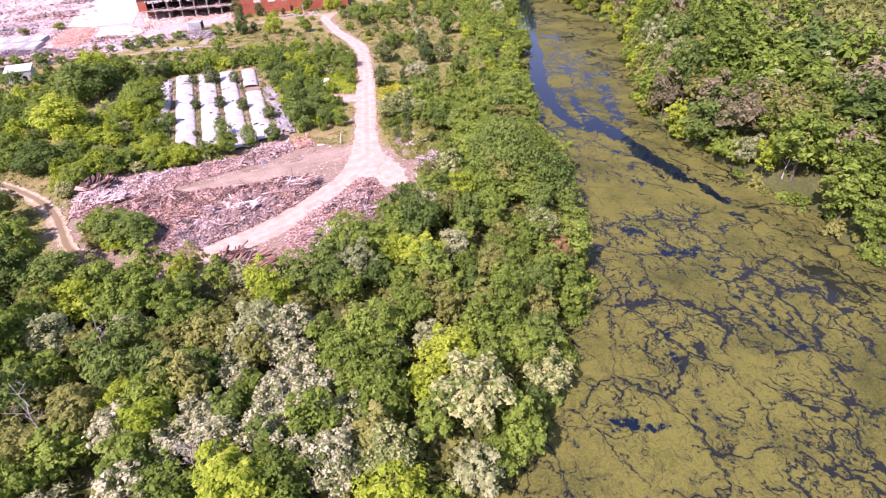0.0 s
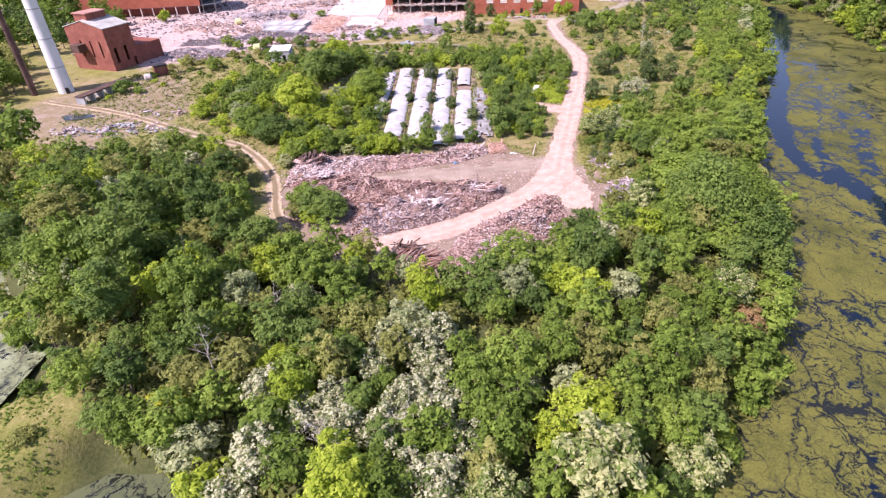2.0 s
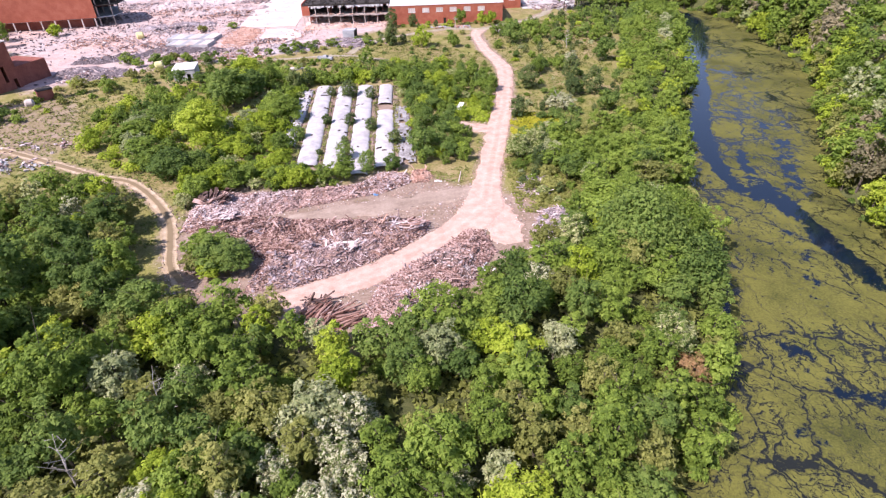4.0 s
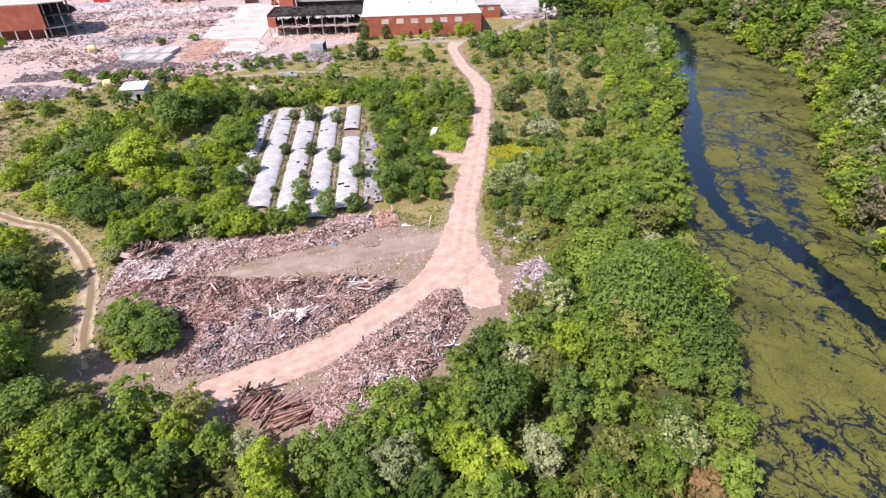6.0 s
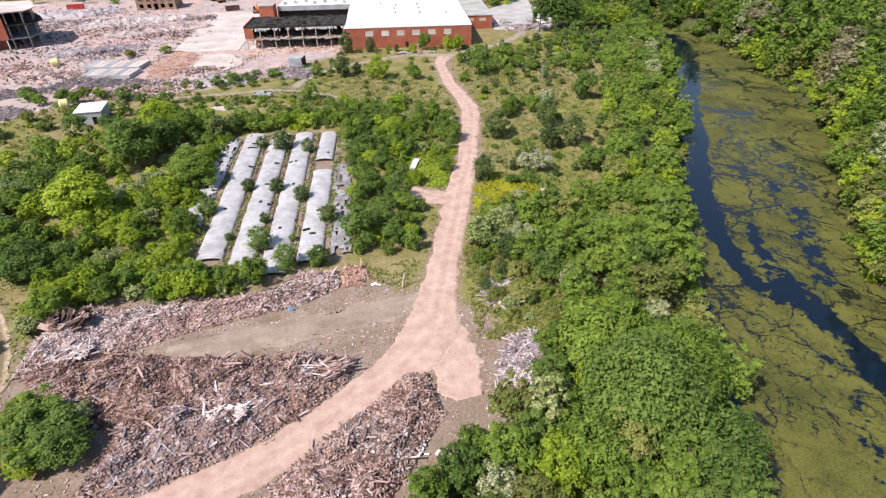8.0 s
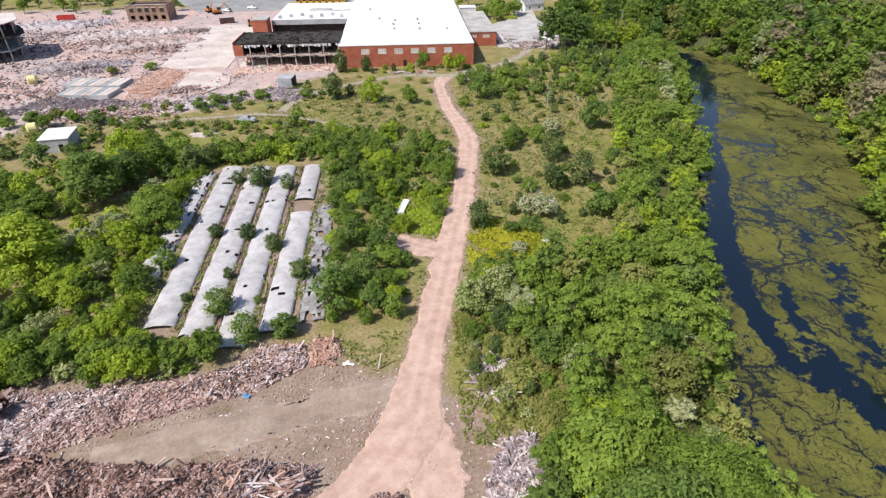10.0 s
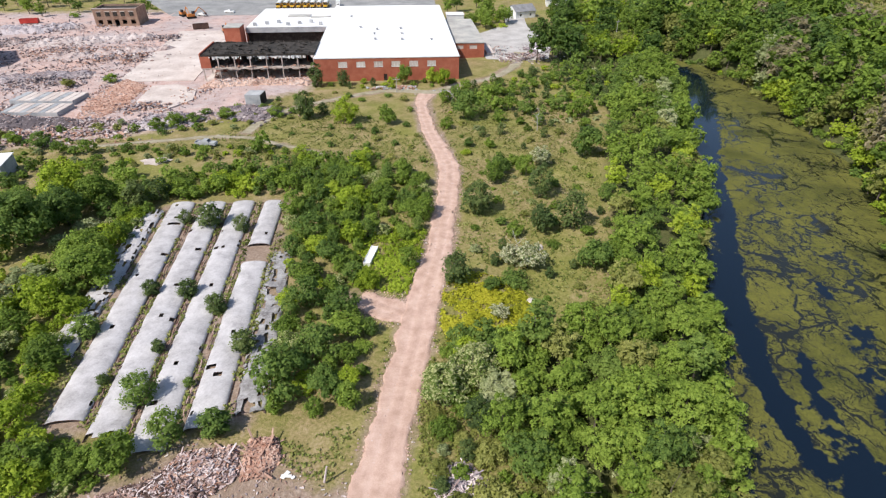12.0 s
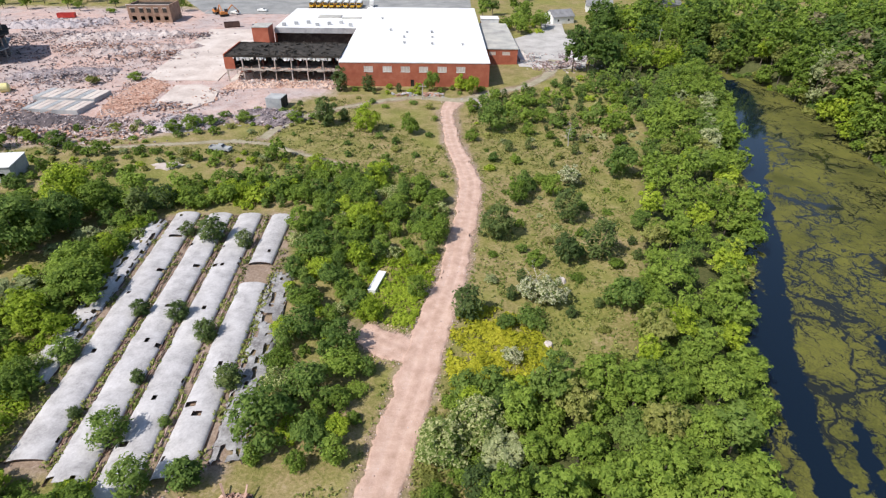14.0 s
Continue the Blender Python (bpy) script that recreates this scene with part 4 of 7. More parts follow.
for x, y, z in ((-42.2, -100, 0.9), (-18.3, -119, 0.8), (-10, -116, 0.8), (-23, -111, 1.1), (-25.5, -122.5, 1.1), (-21, -114.5, 1.0), (-36, -121, 1.0), (-38.5, -126, 1.1), (-23.5, -128, 1.1), (-17, -125, 1.0), (-31, -123, 1.0)):
    set_tree("fine", "blossom", x, y, z * 0.8, "in the riverside wood", "wood trees", 0.9)
for s, x, y, z in (("mid", -49.6, -68.6, 1.0), ("dark", -46.8, -71.2, 1.15), ("dark", -43.6, -73.6, 0.95), ("olive", -50.2, -72.2, 0.75), ("silver", -44.5, -69.4, 0.7), ("lime", -47.5, -74.6, 0.7)):
    set_tree("fine", s, x, y, z, "beside the timber heaps", "yard trees", 0.62)
for x, y, z in ((-57.5, -47.5, 0.75), (-54, -39.5, 0.7), (-48.5, -40.5, 0.62), (-43.5, -41.5, 0.65), (-38, -41.5, 0.7), (-33, -41.5, 0.62), (-28.8, -41, 0.7), (-51.5, -44, 0.6)):
    set_tree("fine", "mid", x, y, z * 1.15, "in the hedge round the growing beds", "hedge trees", 0.8)
for s, x, y, z in (("cream", -59.5, -50.5, 0.55), ("lime", -58, -43.5, 0.7), ("cream", -55.5, -34, 0.6), ("lime", -53.5, -27, 0.6), ("cream", -52.8, -20, 0.6), ("lime", -51.5, -12, 0.6), ("cream", -51, -5, 0.55), ("mid", -60, -36, 0.75), ("lime", -46, -40, 0.55), ("lime", -35.5, -42.5, 0.55)):
    set_tree("fine", s, x, y, z, "in the hedge round the growing beds", "hedge trees", 0.75)
for k, s, x, y, z in (("broad", "mid", -64, -66.5, 0.7), ("tall", "mid", -68, -78, 0.7), ("tall", "dark", -58, -86, 0.75), ("broad", "mid", -46.5, -91, 0.9), ("broad", "mid", -41, -91.5, 0.8), ("broad", "lime", -35.5, -91.5, 0.75), ("broad", "mid", -30, -93.5, 0.75)):
    set_tree(k, s, x, y, z, "in the riverside wood", "wood trees")
for k, s, x, y, z, high in (("round", "dark", -66, 10, 1.35, 0.95), ("round", "dark", -61.5, 17.5, 1.05, 1.05), ("round", "dark", -70, 17, 1.0, 1.0), ("round", "lime", -64.5, 25.5, 1.2, 1.0), ("round", "mid", -58.5, 25, 0.85, 1.0), ("round", "lime", -66, -16.5, 1.45, 0.85), ("round", "mid", -72.5, -7, 1.05, 0.85), ("round", "mid", -75, 4, 0.95, 0.8),
                            ("round", "mid", -47.5, -3.5, 1.1, 0.85), ("round", "mid", -51.5, 3, 0.9, 0.8), ("cone", "juniper", -50, 24, 2.0, 0.8), ("cone", "juniper", -46.5, 27, 1.4, 0.8), ("bush", "mid", -54, -16, 0.9, 0.9), ("fine", "silver", -58, -3, 0.95, 0.5), ("fine", "lime", -57, -24, 1.1, 0.45), ("fine", "silver", -60.5, -8, 0.8, 0.5),
                            ("bush", "silver", -80, -22, 1.6, 0.8), ("bush", "mid", -76, -27, 1.6, 0.8), ("bush", "mid", -84, -14, 1.5, 0.8), ("bush", "silver", -86, -6, 1.35, 0.7), ("bush", "mid", -72, -31, 1.5, 0.8), ("bush", "mid", -80, 2, 1.3, 0.7), ("round", "dark", -67, -35, 1.0, 0.75), ("bush", "dark", -62.5, -33, 1.2, 0.9), ("bush", "dark", -83.5, 36, 0.9, 0.8)):
    set_tree(k, s, x, y, z, "in the thicket beside the growing beds", "west thicket", high)
# scattered trees of the field
for k, s, x, y, z in (("cone", "juniper", -21.6, 76, 1.82), ("bush", "lime", -9.6, 72, 1.08), ("bush", "mid", 2.1, 70, 0.88), ("cone", "juniper", -17, 80, 0.94), ("bush", "dark", 25.4, 72.6, 1.28), ("bush", "dark", 29, 35.8, 0.88),
                      ("bush", "juniper", 20.8, 16.3, 1.05), ("bush", "juniper", 32.4, 7.6, 1.01), ("cone", "juniper", 36, 23, 1.55), ("bush", "dark", 52.7, 43.6, 1.22), ("cone", "juniper", 14.4, -7.6, 1.42), ("bush", "dark", 39.4, -5.4, 1.01),
                      ("bush", "mid", 26.6, 30.4, 0.81), ("bush", "mid", 34.5, 34, 0.74), ("cone", "juniper", 39, 9.5, 1.62), ("bush", "lime", 21, 106, 0.94), ("bush", "lime", 17.5, 110.5, 0.8), ("bush", "mid", 8, 108.5, 1.01), ("cone", "juniper", -22, 108, 1.76), ("cone", "juniper", -13, 108, 1.49)):
    set_tree(k, s, x, y, z, "in the open field", "field trees", 1.35 if k == "bush" else 1.0)
for s, x, y, z in (("blossom", 27.4, -4, 1.45), ("blossom", 39.8, 38.9, 1.5), ("blossom", 20.2, -17.3, 0.8), ("cream", 10.5, -33, 1.5), ("cream", 14.6, -30.5, 1.6), ("silver", 17.2, -34.2, 1.4), ("blossom", 24.6, -2.4, 1.0)):
    set_tree("fine", s, x, y, z * 0.55, "in the open field", "field shrubs", 0.75)
for x, y, z in ((-13.8, 67.3, 0.6), (-0.3, 46, 0.9), (4.1, 54.4, 0.8), (11, 43.1, 0.6), (-10.5, 95.7, 0.9), (7.5, 67.7, 0.5), (-1.4, 63.5, 0.7), (24, -9, 1.0), (-3, 52, 0.8)):
    set_tree("shrub", "dark", x, y, z, "in the open field", "field shrubs", 1.2)
for x, y in ((15.5, -14), (18.5, -12), (21.5, -13), (16, -18), (19, -20.5), (23, -17), (13.5, -20)):
    set_tree("shrub", "yellow", x, y, 1.0, "in the open field beside the haul road", "field shrubs", 0.55, 1.0)
# bushes on the growing beds
for x, y, z in ((-36.6, -7.2, 0.90), (-30.4, -8.2, 0.98), (-24.7, -12.4, 0.98), (-32.8, 15, 1.50), (-38.2, 16.6, 0.69), (-26.1, 12.7, 0.88), (-29.7, -30.7, 1.19), (-18.4, -21.9, 1.12), (-42.7, -16.9, 1.12), (-24, -37.5, 1.25), (-18.5, -36.8, 1.31), (-36.2, -27.2, 0.50), (-30.7, -21.4, 0.69), (-24.4, -28.5, 0.44)):
    set_tree("cone", "dark" if x < -40 or y < -28 else "juniper", x, y, z * (0.95 if y < -28 else 1.05), "growing between the plastic tunnels", "bed bushes", 0.8)
for s, x, y, z in (("mid", -110, 30, 0.9), ("dark", -99.5, 35.6, 0.7), ("dark", -129, 4.5, 1.1), ("lime", -170, 114, 1.3), ("mid", -118, 63, 0.9), ("olive", -108, 43.5, 0.8), ("dark", -107, 62, 1.0), ("mid", -101, 58, 0.9), ("olive", -122, 36, 0.7), ("mid", -112, 58, 0.8), ("mid", -58, 73, 0.8), ("mid", -62, 70, 0.7), ("dark", -54, 76, 0.7), ("mid", -96, 62, 0.8), ("dark", -88, 60, 0.9), ("olive", -102, 66, 0.8), ("mid", -45, 78, 0.7), ("mid", -31, 79, 0.7), ("mid", -94, 118, 0.8), ("olive", -106, 113, 0.7)):
    set_tree("bush", s, x, y, z, "near the power house", "yard shrubs", 0.85)
PLANTED.extend(((2, -2, 4.5), (5, 3, 4), (-1, 1, 3), (4, -7, 4), (1, 6, 3)))
# trees between beds and road
for s, x, y, z in (("dark", -11.8, -29.9, 1.05), ("dark", -5.5, -31.5, 0.75), ("dark", -7, -24, 0.85), ("mid", -3.4, -20, 0.75), ("dark", -4.4, -15, 0.7), ("mid", -11.2, -5.5, 0.7), ("dark", -12.1, 9.4, 0.8), ("dark", -8, 0.5, 0.7), ("dark", -13, 17, 0.75), ("mid", 7.5, 15.5, 0.7), ("dark", -10, -12, 0.75)):
    set_tree("bush", s, x, y, z * 1.25, "between the growing beds and the road", "roadside trees")

WOODMIX = [("broad", "mid", 6), ("broad", "dark", 2.4), ("broad", "lime", 1.0), ("broad", "olive", 2), ("broad", "cream", 0.4), ("broad", "silver", 0.4), ("fine", "blossom", 0.3), ("shrub", "mid", 1)]
scatter(WOODS[0], 3.6, 1, WOODMIX, "in the riverside wood", "wood trees", (0.62, 0.95), 1.4)
scatter(WOODS[1], 3.9, 2, [("broad", "mid", 7), ("broad", "dark", 2), ("broad", "lime", 0.8), ("broad", "olive", 0.5), ("broad", "silver", 0.5), ("shrub", "cream", 0.6)], "along the wooded river bank", "bank trees", (0.6, 0.95), 1.0, join="bank_trees")
scatter([(13, -23), (25, -23), (38, -17), (46, 2), (52, -8), (44, -44), (24, -50), (15, -38)], 2.9, 15, [("bush", "mid", 5), ("bush", "lime", 1.0), ("bush", "dark", 2), ("shrub", "cream", 0.5), ("shrub", "silver", 0.5)], "between the field and the river", "bank trees", (0.6, 0.85), 1.2, join="thicket")
scatter([(19, -60), (12, -55), (8, -48), (9, -30), (12, -24), (24, -24), (22, -48)], 2.5, 3, [("shrub", "mid", 3), ("shrub", "olive", 2), ("cone", "juniper", 1.2), ("shrub", "silver", 1.2), ("shrub", "cream", 1)], "on the weedy verge of the haul road", "verge shrubs", (0.55, 1.1))
scatter([(22, -22), (36, -20), (46, 0), (54, 30), (64, 60), (78, 96), (60, 118), (30, 104), (20, 94), (18, 60), (22, 46), (22, 36), (19, 20), (16, 4)], 4.9, 4, [("shrub", "mid", 3), ("cone", "juniper", 3), ("bush", "dark", 2), ("bush", "mid", 2), ("shrub", "olive", 2), ("shrub", "silver", 1), ("shrub", "cream", 0.8), ("shrub", "lime", 1)], "in the overgrown field", "field trees", (0.4, 0.72), 1.5)
scatter([(24, 74), (24, 100), (44, 110), (66, 128), (96, 128), (76, 96), (62, 66), (40, 66)], 3.6, 5, [("cone", "juniper", 3), ("cone", "dark", 3), ("bush", "mid", 3), ("bush", "dark", 1.5), ("shrub", "lime", 1.5), ("shrub", "silver", 1)], "in the overgrown field", "field trees", (0.6, 1.05), 1.2, join="scrub")
scatter([(-17, 20), (-14, 40), (6, 40), (12, 24), (8, 4), (5, -8), (-3, -12), (1, -20), (-1, -34), (-12, -36), (-14, -26), (-14, -10), (-16, 4)], 2.7, 6, [("cone", "dark", 1.8), ("cone", "mid", 3.5), ("bush", "mid", 2), ("bush", "lime", 0.8), ("shrub", "mid", 1.5), ("shrub", "cream", 1), ("shrub", "lime", 1.4)], "between the growing beds and the road", "roadside trees", (0.65, 1.05), 0.9)
scatter([(-51, 27), (-48, 36), (-36, 40), (-15, 44), (0, 46), (-2, 34), (-20, 28)], 2.1, 7, [("bush", "mid", 3), ("bush", "lime", 1.5), ("cone", "dark", 3), ("cone", "mid", 2), ("shrub", "lime", 2)], "in the hedge north of the growing beds", "hedge trees", (0.55, 0.95), join="hedge")
scatter([(-47, 24), (-51, 26), (-57, 5), (-61, -25), (-63, -46), (-56, -49), (-51, -44), (-29, -44), (-28, -39), (-40, -37), (-44, -32), (-46, -10), (-48, 5)], 2.2, 8, [("shrub", "mid", 1.5), ("shrub", "lime", 3), ("shrub", "cream", 1.5), ("bush", "mid", 1.0), ("bush", "lime", 1.2)], "in the hedge round the growing beds", "hedge shrubs", (0.6, 1.0), join="hedge")
scatter([(-58, 38), (-50, 30), (-53, 5), (-60, -15), (-66, -34), (-80, -31), (-95, -18), (-100, 5), (-88, 28), (-72, 38)], 4.0, 9, [("bush", "dark", 0.7), ("bush", "mid", 3), ("shrub", "mid", 2.5), ("shrub", "silver", 1.2), ("shrub", "lime", 2.5), ("shrub", "cream", 1), ("bush", "lime", 1.2)], "in the thicket beside the growing beds", "west thicket", (0.8, 1.2), join="thicket")
scatter([(-121, -66), (-143, -54), (-185, -15), (-234, 36), (-225, 60), (-190, 40), (-168, 15), (-157, -18), (-140, -38), (-125, -46), (-112, -46), (-104, -52), (-108, -60)], 4.6, 10, [("broad", "mid", 3), ("broad", "olive", 3), ("broad", "lime", 1), ("tall", "mid", 1)], "on the bank of the pond", "pond trees", (0.7, 1.1), 1.0, join="pond_trees")
scatter([(-74, -112), (-88, -122), (-112, -134), (-118, -146), (-96, -144), (-78, -137), (-68, -125)], 5.5, 11, [("shrub", "olive", 2), ("shrub", "mid", 2), ("shrub", "lime", 1), ("shrub", "grey", 1)], "on the narrow spit between the ponds", "spit shrubs", (0.45, 0.85), 0.5, 0.3)
scatter([(-330, 75), (-235, 40), (-195, 48), (-172, 60), (-182, 108), (-290, 190)], 8.5, 12, [("broad", "mid", 3), ("broad", "dark", 3), ("tall", "mid", 1)], "beyond the old power house", "far trees", (0.9, 1.4), join="far_trees")
scatter([(55, 132), (66, 136), (82, 165), (84, 215), (120, 240), (150, 215), (146, 182), (124, 146), (112, 132), (104, 118), (90, 130)], 4.8, 13, [("broad", "mid", 3), ("broad", "lime", 1.5), ("tall", "dark", 1), ("broad", "olive", 1)], "north of the field by the river", "north trees", (0.8, 1.2), 1.5, join="wood")
scatter([(-102, 66), (-84, 56), (-56, 66), (-38, 70), (-22, 78), (-20, 100), (-36, 94), (-50, 84), (-62, 77), (-84, 73)], 4.2, 16, [("shrub", "mid", 3), ("shrub", "dark", 3), ("shrub", "olive", 3), ("shrub", "silver", 1)], "at the edge of the demolition yard", "yard shrubs", (0.4, 0.9), join="scrub")
scatter([(-16, 46), (6, 44), (12, 60), (10, 96), (-16, 100), (-40, 90), (-30, 62)], 6.5, 17, [("shrub", "mid", 3), ("shrub", "dark", 3), ("shrub", "olive", 3)], "in the rough grass before the mill", "field shrubs", (0.3, 0.7), join="scrub")
scatter([(-100, 42), (-84, 40), (-60, 45), (-40, 47), (-18, 47), (-16, 53), (-40, 56), (-62, 56), (-100, 55)], 3.0, 20, [("shrub", "mid", 3), ("shrub", "lime", 1.5), ("shrub", "olive", 2), ("bush", "mid", 1.2), ("shrub", "silver", 0.8)], "in the grass south of the track", "field shrubs", (0.45, 0.95), join="scrub")
scatter([(-23, 107), (-10, 104), (20, 104), (26, 111), (-22, 112)], 4.0, 18, [("shrub", "lime", 3), ("shrub", "mid", 3), ("cone", "juniper", 1)], "along the foot of the mill wall", "wall shrubs", (0.5, 1.0))
scatter([(-130, -5), (-108, 20), (-98, 48), (-104, 60), (-125, 40), (-140, 15)], 5.5, 19, [("shrub", "mid", 3), ("shrub", "olive", 3), ("shrub", "lime", 1)], "in the rough ground by the power house", "yard shrubs", (0.4, 1.0), join="scrub")
scatter([(41, 192), (58, 200), (64, 214), (60, 226), (38, 214)], 4.0, 41, [("shrub", "lime", 2), ("broad", "mid", 2)], "behind the mill annexe", "yard shrubs", (0.6, 1.0), join="hedge")
scatter([(30, 226), (62, 236), (64, 300), (34, 300)], 13, 42, [("broad", "mid", 2), ("broad", "dark", 2)], "on the lawn behind the mill", "lawn trees", (0.8, 1.2), join="trees_on_lawn")
scatter([(-180, 236), (-128, 240), (-122, 252), (-160, 300), (-300, 300), (-300, 262)], 11, 43, [("broad", "mid", 2), ("shrub", "mid", 2), ("broad", "dark", 2)], "beyond the demolition yard", "far trees", (0.8, 1.2), join="trees_beyond_yard")
# low growth overhanging the water's edge
def fringe(line, seed, mix, label, step=2.6, inland=(-1.2, 2.5)):
    rng = random.Random(seed)
    pts = catmull([(x, y, 0) for x, y in line], step)
    d = np.gradient(pts[:, :2], axis=0)
    side = np.stack([d[:, 1], -d[:, 0]], 1) / np.hypot(*d.T)[:, None]
    items = []
    for p, n in zip(pts, side):
        o = rng.uniform(*inland)
        for sign in (1, -1):
            q = p[:2] + n * sign * 0.5
            if float(shore(q[:1], q[1:])[0]) > 0:
                break
        kind, species, _ = rng.choices(mix, [m[2] for m in mix])[0]
        items.append((kind, species, p[0] + n[0] * sign * o, p[1] + n[1] * sign * o, rng.uniform(0.6, 1.2), rng.uniform(0.8, 1.2)))
    joined_trees("bank_shrubs", label, items, seed)


FRINGEMIX = [("shrub", "mid", 4), ("shrub", "olive", 2), ("shrub", "lime", 1.5), ("shrub", "dark", 2)]
fringe(RIVER_EAST[:-3], 71, FRINGEMIX + [("broad", "mid", 2.5), ("broad", "lime", 1.5), ("broad", "olive", 1.5)], "leafy shrubs overhanging the east bank", 2.4)
fringe(RIVER_WEST, 72, FRINGEMIX + [("broad", "mid", 1.5)], "leafy shrubs overhanging the west bank")
fringe(WATER_B[-6:] + WATER_B[:4], 73, FRINGEMIX + [("broad", "mid", 2), ("broad", "olive", 1)], "leafy shrubs along the pond's edge")
# the far bank
EASTBANK = [(96, 200), (110, 180), (124, 162), (134, 143), (138, 124), (137, 104), (131, 66), (127, 42), (118, 20), (108, 2), (91, -24), (79, -47), (77, -69), (77, -90), (79, -101), (73, -115), (78, -128), (86, -150), (140, -150), (140, -60), (150, 20), (185, 90), (215, 190)]
scatter(EASTBANK, 4.8, 14, [("broad", "mid", 6), ("broad", "lime", 1.0), ("tall", "mid", 3), ("tall", "dark", 1), ("broad", "olive", 2), ("tall", "grey", 0.6), ("broad", "silver", 1.6), ("broad", "grey", 0.9)], "on the wooded east bank", "east bank trees", (0.95, 1.45), 1, -1.0, join="bank_trees")


def far_wood(name, label, poly, gap, seed, species, size, count):
    """Woods too far off to tell trees apart: one mesh of crowns."""
    rng = random.Random(seed)
    xs, ys = [p[0] for p in poly], [p[1] for p in poly]
    P = np.array([(rng.uniform(min(xs), max(xs)), rng.uniform(min(ys), max(ys))) for _ in range(int((max(xs) - min(xs)) * (max(ys) - min(ys)) / gap ** 2))])
    P = P[inside(poly, P[:, 0], P[:, 1])]
    lobes = []
    for x, y in P:
        z = gz(x, y)
        s = rng.uniform(*size)
        for k in range(6):
            a, f = 2.4 * k + rng.random(), 0.75 * math.sqrt(k / 6) * s
            lobes.append((x + f * math.cos(a), y + f * math.sin(a), z + s * rng.uniform(1.5, 2.2) - 0.6 * f, s * rng.uniform(0.35, 0.6), 0.8))
    me = leaf_mesh(name, seed, lobes, min(count, len(lobes) * 60), 1.8, LEAF[species])
    return tagged(new(name, me), label, "wood", kind="stuff")


far_wood("far_wood", "dense mixed woods east of the river", [(142, -150), (142, -60), (152, 20), (187, 90), (217, 190), (420, 420), (520, 150), (420, -150)], 9, 21, "olive", (4.5, 7), 80000)
far_wood("far_wood", "dense green woods to the north", [(120, 245), (150, 215), (215, 190), (420, 420), (300, 620), (120, 420)], 9, 22, "mid", (4.5, 7), 40000)
far_wood("far_wood", "distant tree line beyond the mill", [(-400, 420), (-100, 390), (120, 330), (120, 420), (300, 640), (-400, 640)], 12, 23, "mid", (5, 8), 25000)
far_wood("far_wood", "trees beyond the pond", [(-215, 0), (-262, 44), (-340, 66), (-420, 190), (-300, 200), (-235, 60), (-205, 44)], 9, 24, "dark", (4.5, 7), 20000)


def weeds(name, label, poly, count, seed, mat, size, lift=0.12):
    """Low ragged weeds and grass tufts over a stretch of ground."""
    rng = np.random.RandomState(seed)
    xs, ys = [p[0] for p in poly], [p[1] for p in poly]
    P = np.stack([rng.uniform(min(xs), max(xs), count * 3), rng.uniform(min(ys), max(ys), count * 3)], 1)
    P = P[inside(poly, P[:, 0], P[:, 1])]
    clump = ripple(P[:, 0] * 2.3, P[:, 1] * 2.1) + rng.normal(0, 0.5, len(P))
    P = P[(off_road(P[:, 0], P[:, 1]) > 0.2) & (shore(P[:, 0], P[:, 1]) > 0.5) & (clump > -0.2)][:count]
    z = height(P[:, 0], P[:, 1])
    lobes = np.stack([P[:, 0], P[:, 1], z + lift, np.full(len(P), size), np.full(len(P), 0.6)], 1)
    me = leaf_mesh(name, seed, lobes, len(P) * 4, size * 0.9, mat)
    return tagged(new(name, me), label, "weeds", kind="stuff")


weeds("weeds", "rank weeds in the open field", [(4, 40), (22, 100), (44, 112), (62, 66), (40, -16), (24, -24), (8, -48), (6, -30), (16, 10), (20, 40)], 11000, 31, GRASSBLADE, 0.36)
weeds("weeds", "rough grass and weeds along the haul road", [(-14, -40), (-4, -46), (8, -10), (10, 20), (8, 60), (-20, 100), (-50, 56), (-16, 44), (4, 38), (4, -6), (0, -36)], 11000, 32, GRASSBLADE, 0.34)
weeds("weeds", "weedy grass round the two-track lane", [(-135, -20), (-96, -46), (-62, -66), (-56, -58), (-62, -30), (-92, 0), (-100, 40), (-84, 58), (-50, 50), (-50, 60), (-100, 66), (-140, 20)], 8000, 33, GRASSBLADE, 0.45)
for xa, ya, xb, yb in ((-35.2, -35, -37.9, 24), (-29.3, -37, -31.5, 24), (-23.5, -37, -25.1, 24), (-17.9, -37, -19.0, 24), (-41.2, -34, -43.9, 24)):
    weeds("weeds", "weeds in the gap between two plastic tunnels", [(xa - 0.8, ya), (xa + 0.8, ya), (xb + 0.8, yb), (xb - 0.8, yb)], 330, 34 + int(-xa), GRASSBLADE, 0.42, 0.25)
weeds("weeds", "scrubby undergrowth under the trees", WOODS[0], 9000, 35, LEAF["olive"], 0.9, 0.4)
weeds("weeds", "rank green weeds on the spit between the ponds", SPIT, 4000, 36, LEAF["mid"], 0.3, 0.05)
weeds("weeds", "brushy weeds on the verge of the haul road", [(6, -58), (7, -30), (11, -22), (22, -24), (24, -48), (18, -60)], 3200, 39, LEAF["olive"], 0.42, 0.2)
weeds("weeds", "rank bright green creepers round the white trough", [(-4, -8), (5.5, -10), (8.5, 0), (10.5, 10), (2, 12), (-4, 5)], 1500, 38, LEAF["lime"], 0.5, 0.3)
weeds("weeds", "low yellow-green ground cover beside the haul road", [(12, -10), (15, -4), (24, -8), (27, -18), (22, -24), (12, -26), (11, -18)], 2600, 37, LEAF["yellow"], 0.5, 0.2)


